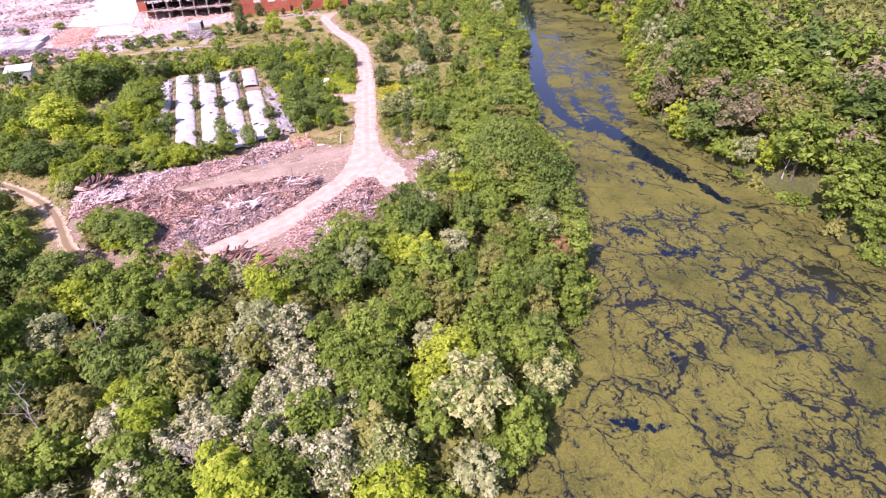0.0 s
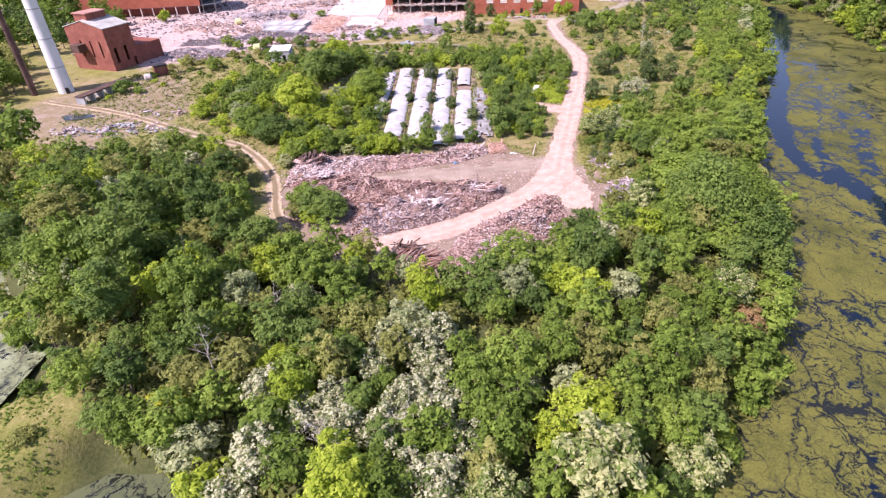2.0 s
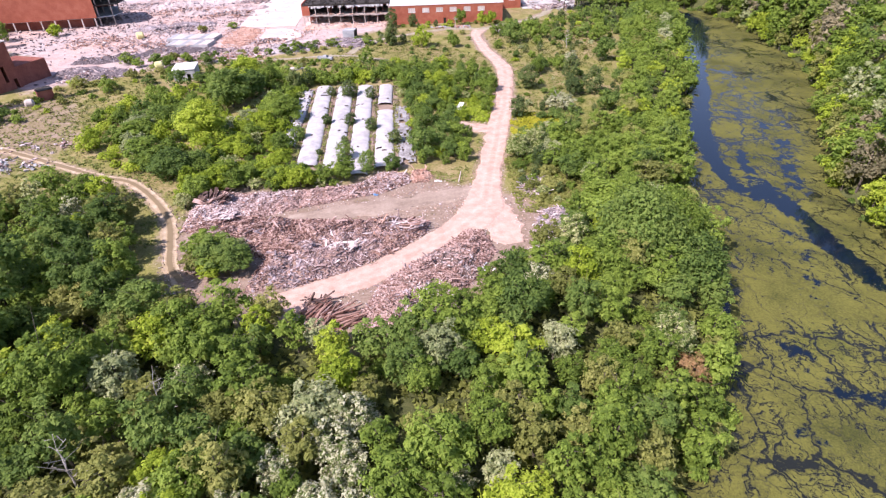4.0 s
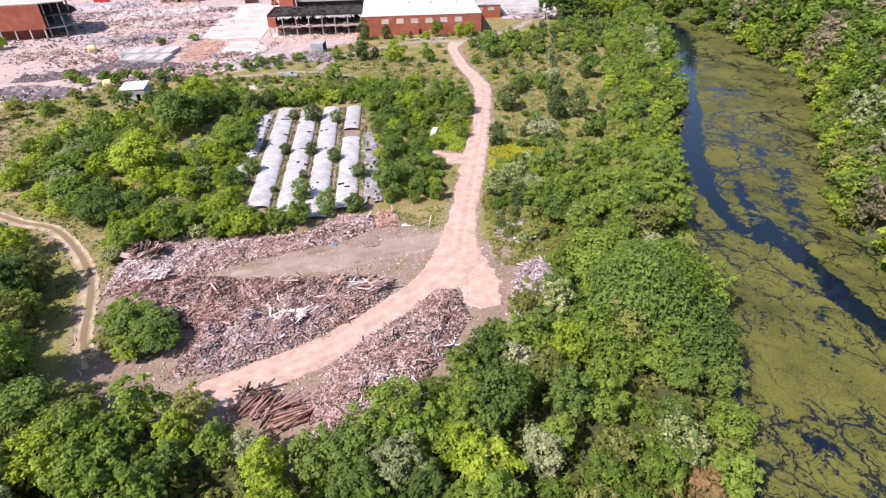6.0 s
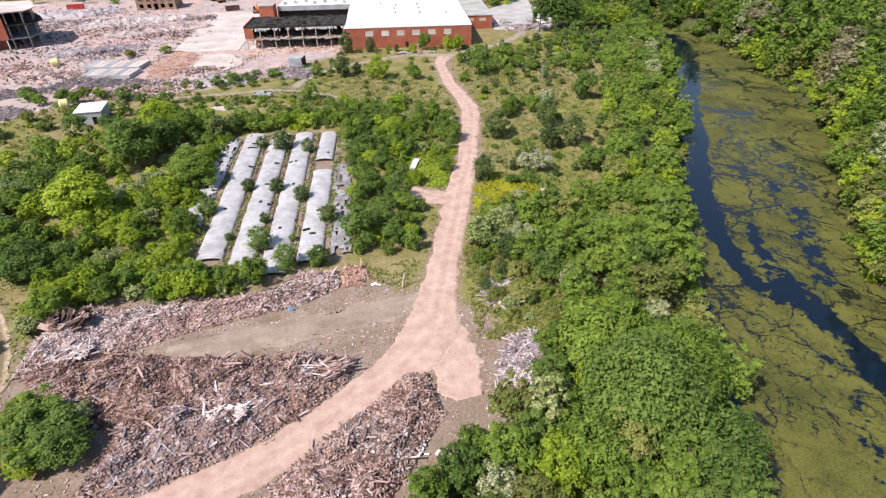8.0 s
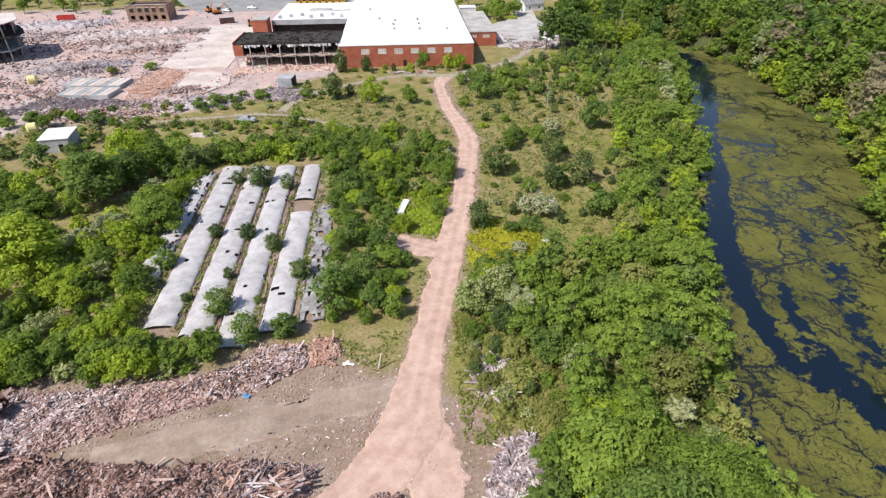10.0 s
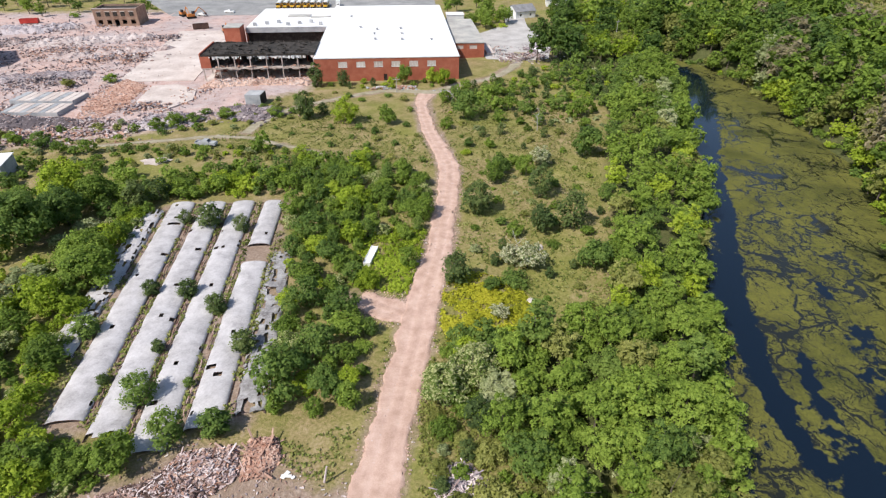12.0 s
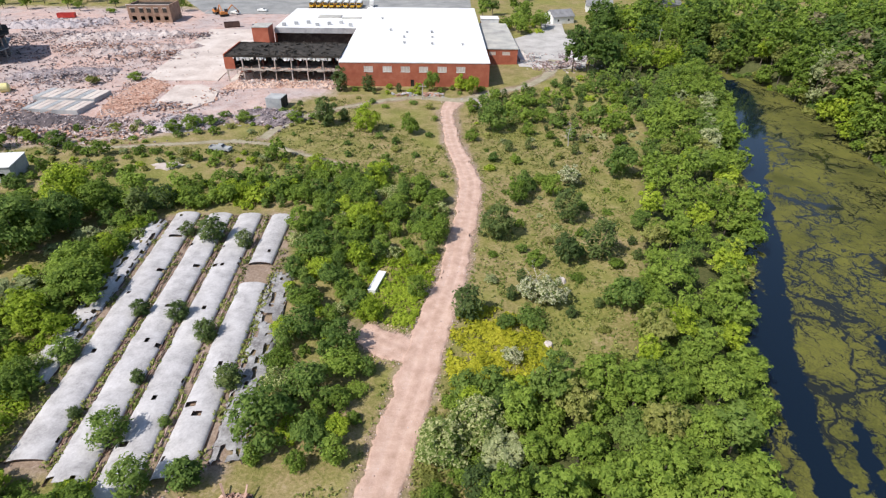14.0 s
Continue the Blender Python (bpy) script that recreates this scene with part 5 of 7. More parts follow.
# ---- plastic growing tunnels ----
def tunnel(x0, y0, x1, y1, width, rise, seed, mat, label, torn=0.011, sag=0.06):
    """A low arched tunnel under plastic sheeting, along its axis, with torn holes and hoops beneath."""
    rng = random.Random(seed)
    t = thing("growing_tunnel", label, "tunnel", (0, 0, 0), 0, "growing tunnels")
    n = int(math.hypot(x1 - x0, y1 - y0) / 0.8)
    m = 12
    ux, uy = (x1 - x0), (y1 - y0)
    l = math.hypot(ux, uy)
    ux, uy = ux / l, uy / l
    cover = Build()
    grid = []
    dips = np.convolve([rng.gauss(0, 0.1) for _ in range(n + 3)], np.ones(3) / 3, 'valid')
    for i in range(n + 1):
        s = l * i / n
        bow = 1 - sag * abs(math.sin(math.pi * s / 2.4)) + rng.uniform(-0.02, 0.02)
        for k in range(m + 1):
            a = math.pi * k / m
            o = -math.cos(a) * width / 2
            z = 0.05 + (math.sin(a) ** 0.9) * rise * bow + rng.uniform(-0.025, 0.025) + dips[i]
            grid.append((x0 + ux * s + uy * o, y0 + uy * s - ux * o, z))
    faces = []
    i = 0
    gone = set()
    for _ in range(int(n * m * torn)):
        a, b = rng.randrange(n), rng.randrange(1, m - 1)
        for q in range(rng.choice((1, 1, 1, 2, 3))):
            gone.add((min(n - 1, a + q), b) if torn > 0.1 else (a, min(m - 1, b + q)))
    for i in range(n):
        for k in range(m):
            if (i, k) not in gone:
                faces.append((i * (m + 1) + k, (i + 1) * (m + 1) + k, (i + 1) * (m + 1) + k + 1, i * (m + 1) + k + 1))
    if torn > 0.1:
        grid = [(x + rng.uniform(-0.22, 0.22), y + rng.uniform(-0.35, 0.35), z + rng.uniform(-0.06, 0.1)) for x, y, z in grid]
    cover.add(grid, faces)
    part("sheeting", cover, mat, t, smooth=True)
    for i in range(0, n + 1, 3):
        row = grid[i * (m + 1):(i + 1) * (m + 1)]
        h = Build()
        for p, q in zip(row[::2], row[2::2]):
            h.tube((p[0], p[1], p[2] - 0.05), (q[0], q[1], q[2] - 0.05), 0.03, 0.03, 4, False)
        part("hoop", h, RUST, t)
    for side in (0, m):
        b = Build()
        p, q = Vector(grid[side]), Vector(grid[n * (m + 1) + side])
        c = (p + q) / 2
        b.box((c.x, c.y, 0.06), (0.14, l, 0.14), (0, 0, -math.degrees(math.atan2(ux, uy))))
        part("side_board", b, DARKWOOD, t)
    return t


for i, (xa, xb, ya, yb, w) in enumerate(((-38.2, -41.2, -34, 24.5, 4.9), (-32.2, -34.6, -37, 24.5, 4.8), (-26.4, -28.5, -39.5, 24.5, 4.7), (-20.6, -21.5, -36.5, 0.5, 4.6), (-21.9, -22.0, 6.5, 24, 4.2))):
    tunnel(xa, ya, xb, yb, w, 0.72, 40 + i, PLASTIC, "long low tunnel under grey-white plastic sheeting with torn holes")
tunnel(-45.0, -22, -46.2, 21, 4.2, 0.8, 47, PLASTIC, "overgrown half-buried plastic tunnel at the hedge", 0.12, 0.25)
tunnel(-15.2, -34, -17.3, 4, 4.0, 0.45, 48, OLDPLASTIC, "collapsed grey plastic tunnel with torn sheeting", 0.13, 0.6)
# dark strips of soil and pipes between the tunnels
for i, (xa, ya, xb, yb) in enumerate(((-35.2, -35, -37.9, 24), (-29.3, -37, -31.5, 24), (-23.5, -37, -25.1, 24))):
    b = Build()
    n = 60
    rng = random.Random(60 + i)
    for k in range(n):
        s, e = k / n, (k + 1) / n
        if rng.random() < 0.8:
            x, y = xa + (xb - xa) * (s + e) / 2, ya + (yb - ya) * (s + e) / 2
            b.box((x + rng.uniform(-0.12, 0.12), y, 0.3), (0.12, 1.1, 0.1), (0, rng.uniform(-6, 6), rng.uniform(-8, 8) + 2.4))
            if k % 3 == 0:
                b.box((x, y, 0.15), (0.1, 0.1, 0.5))
    tagged(part("gutter_beam", b, WOODDEB), "broken reddish gutter boards between two tunnels", "gutter", "tunnel gutters")


# ---- heaps of timber and rubbish ----
def heap_height(x, y, poly, top, seed):
    d = away(poly, x, y, True)
    ins = inside(poly, x, y)
    s = np.clip(d / (top * 1.9), 0, 1)
    bumps = 0.75 + 0.35 * ripple(x * 1.9 + seed, y * 2.1 - seed) + 0.2 * ripple(x * 4.1 - seed, y * 3.7)
    return np.where(ins, top * (s * (2 - s)) * bumps, 0)


def heap(name, label, poly, top, seed, soil, mats, boards, loose, size=(0.5, 2.6), zones=()):
    """A heap: its body, boards that can be told apart, and small broken stuff over it. mats: rows of material, weight; zones: x, y, radius, number of the material that gathers there."""
    t = thing(name, label, "debris heap", (0, 0, 0), 0, "debris heaps")
    rng = random.Random(seed)
    xs, ys = [p[0] for p in poly], [p[1] for p in poly]
    gx, gy = np.arange(min(xs) - 1, max(xs) + 1, 0.45), np.arange(min(ys) - 1, max(ys) + 1, 0.45)
    X, Y = np.meshgrid(gx, gy)
    Z = height(X, Y) + heap_height(X, Y, poly, top, seed)
    r = np.random.RandomState(seed)
    Z = Z + np.where(heap_height(X, Y, poly, top, seed) > 0.02, r.uniform(-0.14, 0.14, Z.shape), -0.2)
    ny, nx = X.shape
    ins = inside(poly, X, Y) | (away(poly, X, Y, True) < 0.5)
    idx = np.arange(nx * ny).reshape(ny, nx)
    use = ins[:-1, :-1] | ins[1:, 1:]
    body = Build()
    body.add(np.stack([X, Y, Z], -1).reshape(-1, 3), np.stack([idx[:-1, :-1], idx[:-1, 1:], idx[1:, 1:], idx[1:, :-1]], -1)[use].tolist())
    part("body", body, soil, t)
    weights = [m[1] for m in mats]
    done = 0
    piles = {m[0].name: Build() for m in mats}
    total = boards + loose
    P = np.array([(rng.uniform(min(xs), max(xs)), rng.uniform(min(ys), max(ys))) for _ in range(total * 4)])
    P = P[inside(poly, P[:, 0], P[:, 1])][:total]
    H = height(P[:, 0], P[:, 1]) + heap_height(P[:, 0], P[:, 1], poly, top, seed)
    patchy = 1.7 * ripple(P[:, 0] * 0.55 + seed, P[:, 1] * 0.7) + 0.4 * ripple(P[:, 0] * 2, P[:, 1] * 2)
    shapes = []
    for k in range(6):
        b = Build()
        b.box((0, 0, 0), (rng.uniform(1.6, 3.6), rng.uniform(0.1, 0.28), rng.uniform(0.05, 0.16)), (0, 0, 0), 0.12, rng)
        shapes.append(b)
    meshes = {(k, m[0].name): shapes[k].mesh("board", m[0]) for k in range(6) for m in mats}
    for i, ((x, y), z) in enumerate(zip(P, H)):
        share = [w * max(0.05, 1.0 + (1.0 if j == 0 else -1.0) * float(patchy[i])) for j, w in enumerate(weights)]
        for zx, zy, zr, k in zones:
            share[k] *= 1 + 9 * math.exp(-((x - zx) ** 2 + (y - zy) ** 2) / zr ** 2)
        m = rng.choices(mats, share)[0][0]
        tilt = (rng.uniform(-22, 22), rng.uniform(-28, 28), rng.uniform(0, 360))
        if done < boards:
            ob = part("board", meshes[(rng.randrange(6), m.name)], None, t)
            ob.matrix_basis = pose(x, y, z + 0.2, *tilt)
            done += 1
        elif rng.random() < 0.6:
            piles[m.name].bit((x, y, z + 0.1), (rng.uniform(*size), rng.uniform(0.06, 0.22), rng.uniform(0.04, 0.12)), tilt, 0.25, rng)
        else:
            piles[m.name].bit((x, y, z + 0.08), (rng.uniform(0.2, 0.8), rng.uniform(0.2, 0.6), rng.uniform(0.05, 0.3)), tilt, 0.5, rng)
    for m in mats:
        if piles[m[0].name].v:
            tagged(part("debris", piles[m[0].name], m[0], t), kind="stuff")
    return t


heap("timber_heap", "low heap of broken pale boards and lath along the hedge", [(-58, -50), (-54, -45), (-46, -46.5), (-38, -45.5), (-30, -45), (-24, -43), (-22, -39.5), (-15.5, -39), (-14.5, -43.5), (-20, -47.5), (-28, -50), (-36, -52.5), (-44, -56), (-50, -59), (-57.5, -60)], 1.7, 101, MOUND, ((WOODDEB, 2.4), (PALEDEB, 2.8), (BRICKRUBBLE, 1.0), (DARKWOOD, 0.5)), 90, 7500, (0.25, 1.2), ((-51, -56, 4, 1), (-44, -52, 5, 1), (-34, -48.5, 4, 1), (-20, -42, 3, 0), (-30, -46, 3, 0), (-42, -47, 5, 3), (-26, -44, 4, 3)))
# dark timber gathered near (-40, -75) stands for shade at the west end
heap("timber_heap", "large heap of brown broken timber and pale boards", [(-57, -59), (-48, -55.5), (-39, -57.5), (-28, -59), (-19, -58.5), (-11, -60.3), (-11.8, -64.2), (-18, -70.4), (-25.5, -75.3), (-33, -78.6), (-41, -79.5), (-40, -70), (-50, -66.5)], 2.3, 102, MOUND, ((WOODDEB, 2.6), (PALEDEB, 3.2), (BRICKRUBBLE, 1.0), (DARKWOOD, 0.3), (TWIG, 0.8)), 110, 9000, (0.25, 1.3), ((-45, -60, 5, 0), (-36, -61.5, 5, 0), (-28, -62, 5, 0), (-18, -62, 6, 0), (-32, -65, 4, 3), (-20, -61, 4, 3), (-25, -71, 4.5, 1), (-22, -73, 4, 1), (-33, -73, 4, 1), (-51, -61, 4, 1), (-40, -71, 4.5, 4), (-40, -75, 4, 3), (-34, -77, 4, 4)))
heap("debris_heap", "long grey-brown heap of splintered timber beside the haul road", [(-1.5, -64.5), (-4.5, -64.2), (-9, -69), (-15, -74), (-19.5, -79), (-22, -86), (-20, -92.5), (-13.5, -91.3), (-9, -85.5), (-4.5, -79), (0, -71.5)], 2.3, 103, MOUNDDARK, ((WOODDEB, 3), (PALEDEB, 1.5), (TWIG, 0.9), (MOUNDDARK, 1)), 90, 7000, (0.25, 1.4), ((-3.5, -68, 4, 3), (-7, -71, 4, 0), (-11, -76, 4, 3), (-12, -84, 2.5, 1), (-16, -88, 3, 2), (-9, -80, 2, 1), (-18, -84, 4, 0)))
heap("brick_heap", "small mound of red broken brick", [(-14.5, -38), (-11, -38.2), (-9.8, -41), (-11, -44), (-14.2, -44)], 0.7, 104, MOUND, ((BRICKRUBBLE, 3), (WOODDEB, 1)), 20, 500, (0.2, 0.6))
heap("scrap_heap", "pale grey twiggy scrap at the wood's edge", [(8.5, -62.5), (11, -58), (14.5, -57), (15.5, -61), (13.5, -66), (11.5, -72), (7.5, -74.5), (6.5, -70)], 0.7, 105, MOUND, ((TWIG, 4), (PALEDEB, 2.2)), 60, 1500, (0.4, 1.6))
heap("scrap_heap", "patch of grey brushwood and rubbish beside the road", [(9, -44), (12, -43), (14.5, -47), (13, -52), (9.5, -52), (8, -48)], 0.5, 106, MOUND, ((TWIG, 4), (PALEDEB, 2)), 40, 700, (0.4, 1.4))


def log_stack(x, y, turn, count, seed, label, length=(3.0, 5.5), spread=2.0):
    t = thing("log_stack", label, "log stack", (x, y, gz(x, y)), turn)
    rng = random.Random(seed)
    for i in range(count):
        b = Build()
        l, r = rng.uniform(*length), rng.uniform(0.09, 0.2)
        c = Vector((rng.uniform(-0.6, 0.6), rng.uniform(-spread, spread), 0.15 + 0.9 * rng.random() ** 1.5))
        d = Vector((1, rng.uniform(-0.25, 0.25), rng.uniform(-0.14, 0.2))).normalized()
        b.tube(c - d * l / 2, c + d * l / 2, r, r * 0.8, 7)
        part("log", b, WOODDEB if i % 4 == 0 else REDWOOD, t)
    return t


log_stack(-28, -85.4, 58, 34, 201, "tumbled stack of brown logs at the end of the road", (2.5, 5.0), 2.2)
log_stack(-24.2, -87.2, 22, 38, 203, "stack of squared brown beams beside the long heap", (2.5, 5.0), 1.9)


def beam_tangle(x, y, z, count, seed, label, mats, lean, length, spread, wide=1.0):
    """Beams and planks that lean and lie against one another."""
    t = thing("beam_tangle", label, "timber", (x, y, z))
    rng = random.Random(seed)
    for i in range(count):
        b = Build()
        l = rng.uniform(*length)
        b.box((rng.uniform(-spread, spread), rng.uniform(-spread, spread) * 0.6, 0.2 + 0.32 * l * math.sin(radians(lean)) * rng.random()), (l, rng.uniform(0.12, 0.34) * wide, rng.uniform(0.06, 0.24)), (rng.uniform(-30, 30), -rng.uniform(0.2, 1) * lean * rng.choice((1, 1, -0.5)), rng.uniform(-50, 60)), 0.15, rng)
        part("plank", b, rng.choice(mats), t)
    return t


beam_tangle(-53.6, -50.6, 1.2, 60, 202, "dark weathered slabs and stumps leaning at the hedge corner", (DARKWOOD, DARKWOOD, WOODDEB), 62, (2.2, 4.4), 2.5, 3.2)
beam_tangle(-26, -70.4, 1.9, 48, 204, "pale new-looking boards spilled on the timber heap", (WHITEBOARD, PALEDEB), 14, (1.0, 3.0), 1.8)
beam_tangle(-50, -57, 1.3, 36, 205, "pale boards and lath on the low heap", (WHITEBOARD, PALEDEB, PALEDEB), 16, (0.8, 2.6), 2.4)
beam_tangle(-15.5, -63.2, 1.4, 26, 206, "long pale splintered beams on the timber heap", (PALEDEB, WOODDEB), 22, (2.0, 4.2), 2.6)
beam_tangle(-29, -83.6, 0.2, 16, 207, "splintered beams sticking out of the log stack", (WOODDEB, DARKWOOD), 55, (2.0, 4.0), 1.6)
for x, y, a, l in ((-16.9, -62.1, 70, 3.6), (-12.4, -62, 85, 2.6), (-4.5, -45, 12, 2.4)):
    b = Build()
    b.tube((0, 0, 0), (math.cos(radians(a)) * 0.5, 0.3, l), 0.14, 0.1, 7)
    ob = tagged(part("upright_post", b, PALEDEB), "pale splintered post stuck upright in the heap", "post")
    ob.matrix_basis = pose(x, y, gz(x, y) + 0.3)


def litter(x, y, seed, mat, label, n=6, spread=1.6, size=0.6):
    """A few loose sheets lying together."""
    rng = random.Random(seed)
    t = thing("loose_sheets", label, "litter", (x, y, gz(x, y)))
    for i in range(n):
        b = Build()
        b.box((rng.uniform(-spread, spread), rng.uniform(-spread, spread), 0.12 + 0.05 * i), (size * rng.uniform(0.5, 1.6), size * rng.uniform(0.4, 1), 0.04), (rng.uniform(-12, 12), rng.uniform(-12, 12), rng.uniform(0, 180)), 0.3, rng)
        part("sheet", b, mat, t)
    return t


litter(-2.4, -76, 301, WHITEPAINT, "scraps of white board on the bare ground", 8, 1.3)
litter(-20.4, -45.2, 302, BLUETARP, "crumpled blue tarpaulin on the heap", 5, 0.7, 0.9)
litter(-21.8, -48.6, 303, BLUETARP, "blue plastic sheet scrap", 3, 0.3, 0.7)
litter(-8.7, -43.5, 304, WHITEPAINT, "white plank lying on the verge", 3, 0.6, 0.9)
litter(8.3, -69.5, 305, CONCRETE, "white scraps beside the scrap heap", 6, 2.0, 0.5)
litter(9.5, -66.5, 306, WHITEPAINT, "pale boards at the junction", 5, 1.8, 0.6)
for i, (x, y) in enumerate(((25.9, -14.1), (31.0, 2.0))):
    b = Build()
    b.tube((0, 0, -0.2), (0.1, 0, 0.55), 0.95, 0.55, 9)
    ob = tagged(part("boulder", b, CONCRETE, smooth=False), "pale rounded boulder in the grass", "boulder")
    ob.matrix_basis = pose(x, y, gz(x, y), 0, 0, 40 * i)


def strewn(label, poly, count, seed, mats):
    """Small flat bits strewn over bare ground."""
    rng = random.Random(seed)
    t = thing("strewn_rubbish", label, "litter", (0, 0, 0))
    xs, ys = [p[0] for p in poly], [p[1] for p in poly]
    P = np.array([(rng.uniform(min(xs), max(xs)), rng.uniform(min(ys), max(ys))) for _ in range(count * 3)])
    P = P[inside(poly, P[:, 0], P[:, 1])]
    P = P[(off_road(P[:, 0], P[:, 1]) > -0.5)][:count]
    H = height(P[:, 0], P[:, 1])
    builds = [Build() for m in mats]
    for (x, y), z in zip(P, H):
        rng.choice(builds).box((x, y, z + 0.1), (rng.uniform(0.1, 0.6), rng.uniform(0.06, 0.2), rng.uniform(0.05, 0.14)), (rng.uniform(-15, 15), rng.uniform(-15, 15), rng.uniform(0, 180)), 0.4, rng)
    for b, m in zip(builds, mats):
        tagged(part("rubbish", b, m, t), kind="stuff")
    return t


strewn("wood splinters and rubble strewn on the bare soil round the heaps", HEAPS, 2600, 330, (WOODDEB, PALEDEB, BRICKRUBBLE, WHITEBOARD, TWIG))
# the white box that lies beside the road
b = Build()
b.box((0, 0, 0.4), (1.3, 5.6, 0.75))
box = thing("white_trough", "long white trough lying in the weeds beside the road", "trough", (-0.6, 1.0, gz(0, 0)), -14)
part("body", b, WHITEPAINT, box)
b = Build()
for sx in (-0.72, 0.72):
    b.box((sx * 0.87, 0, 0.82), (0.1, 5.7, 0.1))
for sy in (-2.8, 2.8):
    b.box((0, sy, 0.82), (1.15, 0.1, 0.1))
part("rim", b, WHITEPAINT, box)


# ---- the mill ----
def wall_with_openings(b, x0, x1, y, z0, z1, openings, thick=0.4, along="x"):
    """A wall in one piece with real openings: rows of from, to, sill, head along it."""
    us = sorted({x0, x1, *(o[0] for o in openings), *(o[1] for o in openings)})
    ws = sorted({z0, z1, *(max(z0, o[2]) for o in openings), *(min(z1, o[3]) for o in openings)})

    def solid(i, k):
        if not (0 <= i < len(us) - 1 and 0 <= k < len(ws) - 1):
            return False
        u, w = (us[i] + us[i + 1]) / 2, (ws[k] + ws[k + 1]) / 2
        return not any(o[0] < u < o[1] and o[2] < w < o[3] for o in openings)

    n = len(us)
    pts = [((u, y + d, w) if along == "x" else (y + d, u, w)) for d in (0, thick) for w in ws for u in us]
    half = n * len(ws)
    at = lambda i, k, d: d * half + k * n + i  # noqa: E731
    faces = []
    for i in range(n - 1):
        for k in range(len(ws) - 1):
            if not solid(i, k):
                continue
            faces.append((at(i, k, 0), at(i + 1, k, 0), at(i + 1, k + 1, 0), at(i, k + 1, 0)))
            faces.append((at(i, k, 1), at(i, k + 1, 1), at(i + 1, k + 1, 1), at(i + 1, k, 1)))
            for di, dk, p, q in ((-1, 0, (i, k), (i, k + 1)), (1, 0, (i + 1, k), (i + 1, k + 1)), (0, -1, (i, k), (i + 1, k)), (0, 1, (i, k + 1), (i + 1, k + 1))):
                if not solid(i + di, k + dk):
                    faces.append((at(*p, 0), at(*q, 0), at(*q, 1), at(*p, 1)))
    b.add(pts, faces)


def mill():
    t = thing("mill_hall", "long single-storey red brick mill with white flat roof and boarded windows", "building")
    X0, X1, Y0, Y1, H = -23, 27.2, 113.6, 209, 7.8
    win = [(X0 + (X1 - X0) * f - 1.5, X0 + (X1 - X0) * f + 1.5, 4.9, 6.7) for f in (0.192, 0.317, 0.438, 0.559, 0.683, 0.808)]
    door = (X0 + 50.2 * 0.484 - 0.6, X0 + 50.2 * 0.484 + 0.6, -0.1, 2.3)
    b = Build()
    wall_with_openings(b, X0, X1, Y0, -0.5, H, win[:3] + [door] + win[3:])
    part("front_wall", b, BRICK, t)
    for name, x in (("west_wall", X0), ("east_wall", X1 - 0.4)):
        b = Build()
        b.span(x, x + 0.4, Y0 + 0.4, Y1, -0.5, H)
        part(name, b, BRICK, t)
    b = Build()
    b.span(X0 + 0.4, X1 - 0.4, Y1 - 0.4, Y1, -0.5, H)
    part("back_wall", b, BRICK, t)
    b = Build()
    b.add([(X0 - 0.15, Y0 - 0.15, H), (X1 + 0.15, Y0 - 0.15, H), (X1 + 0.15, Y1, H + 0.9), (X0 - 0.15, Y1, H + 0.9), (X0 - 0.15, Y0 - 0.15, H + 0.3), (X1 + 0.15, Y0 - 0.15, H + 0.3), (X1 + 0.15, Y1, H + 1.2), (X0 - 0.15, Y1, H + 1.2)],
          [(0, 3, 2, 1), (4, 5, 6, 7), (0, 1, 5, 4), (1, 2, 6, 5), (2, 3, 7, 6), (3, 0, 4, 7)])
    part("roof", b, ROOFWHITE, t, "white membrane roof")
    for x0, x1, z0, z1 in win:
        b = Build()
        b.span(x0, x1, Y0 + 0.08, Y0 + 0.16, z0, z1)
        w = part("window_panel", b, CONCRETE, t, "pale boarded window panel")
        f = Build()
        for k in range(4):
            f.span(x0 + (x1 - x0) * k / 3 - 0.05, x0 + (x1 - x0) * k / 3 + 0.05, Y0 + 0.02, Y0 + 0.08, z0, z1)
        f.span(x0 - 0.1, x1 + 0.1, Y0 - 0.1, Y0 + 0.08, z0 - 0.14, z0)
        part("frame", f, WHITEPAINT, w)
    b = Build()
    b.span(door[0], door[1], Y0 + 0.2, Y0 + 0.28, -0.1, 2.3)
    part("door", b, CHAR_SHADE, t, "dark doorway")
    rng = random.Random(5)
    for x, y in ((-2.5, 139), (-3, 148), (-2.2, 156), (7.8, 138), (7.8, 148), (7.5, 157), (-9, 160), (19, 137), (-14, 182)):
        b = Build()
        z = H + 0.3 + 0.9 * (y - Y0) / (Y1 - Y0)
        b.tube((x, y, z - 0.1), (x, y, z + 0.5), 0.35, 0.35, 8)
        b.box((x, y, z + 0.6), (1.0, 1.0, 0.3))
        part("roof_vent", b, CONCRETEGREY, t)
    # low brick annexe
    a = thing("mill_annexe", "low red brick annexe with patched grey roof", "building")
    b = Build()
    wall_with_openings(b, 27.6, 40.4, 143, -0.4, 5.6, [(29.5, 32, 3.4, 4.8), (34.5, 37.5, 3.4, 4.8)])
    part("front_wall", b, BRICK, a)
    b = Build()
    b.span(40.0, 40.4, 143.4, 190, -0.4, 5.6)
    part("east_wall", b, BRICK, a)
    b = Build()
    b.span(27.6, 40.0, 189.6, 190, -0.4, 5.6)
    part("back_wall", b, BRICK, a)
    b = Build()
    b.span(27.4, 40.7, 142.8, 190.2, 5.6, 5.9)
    part("roof", b, ROOFGREY, a)
    for x0, x1 in ((29.5, 32), (34.5, 37.5)):
        b = Build()
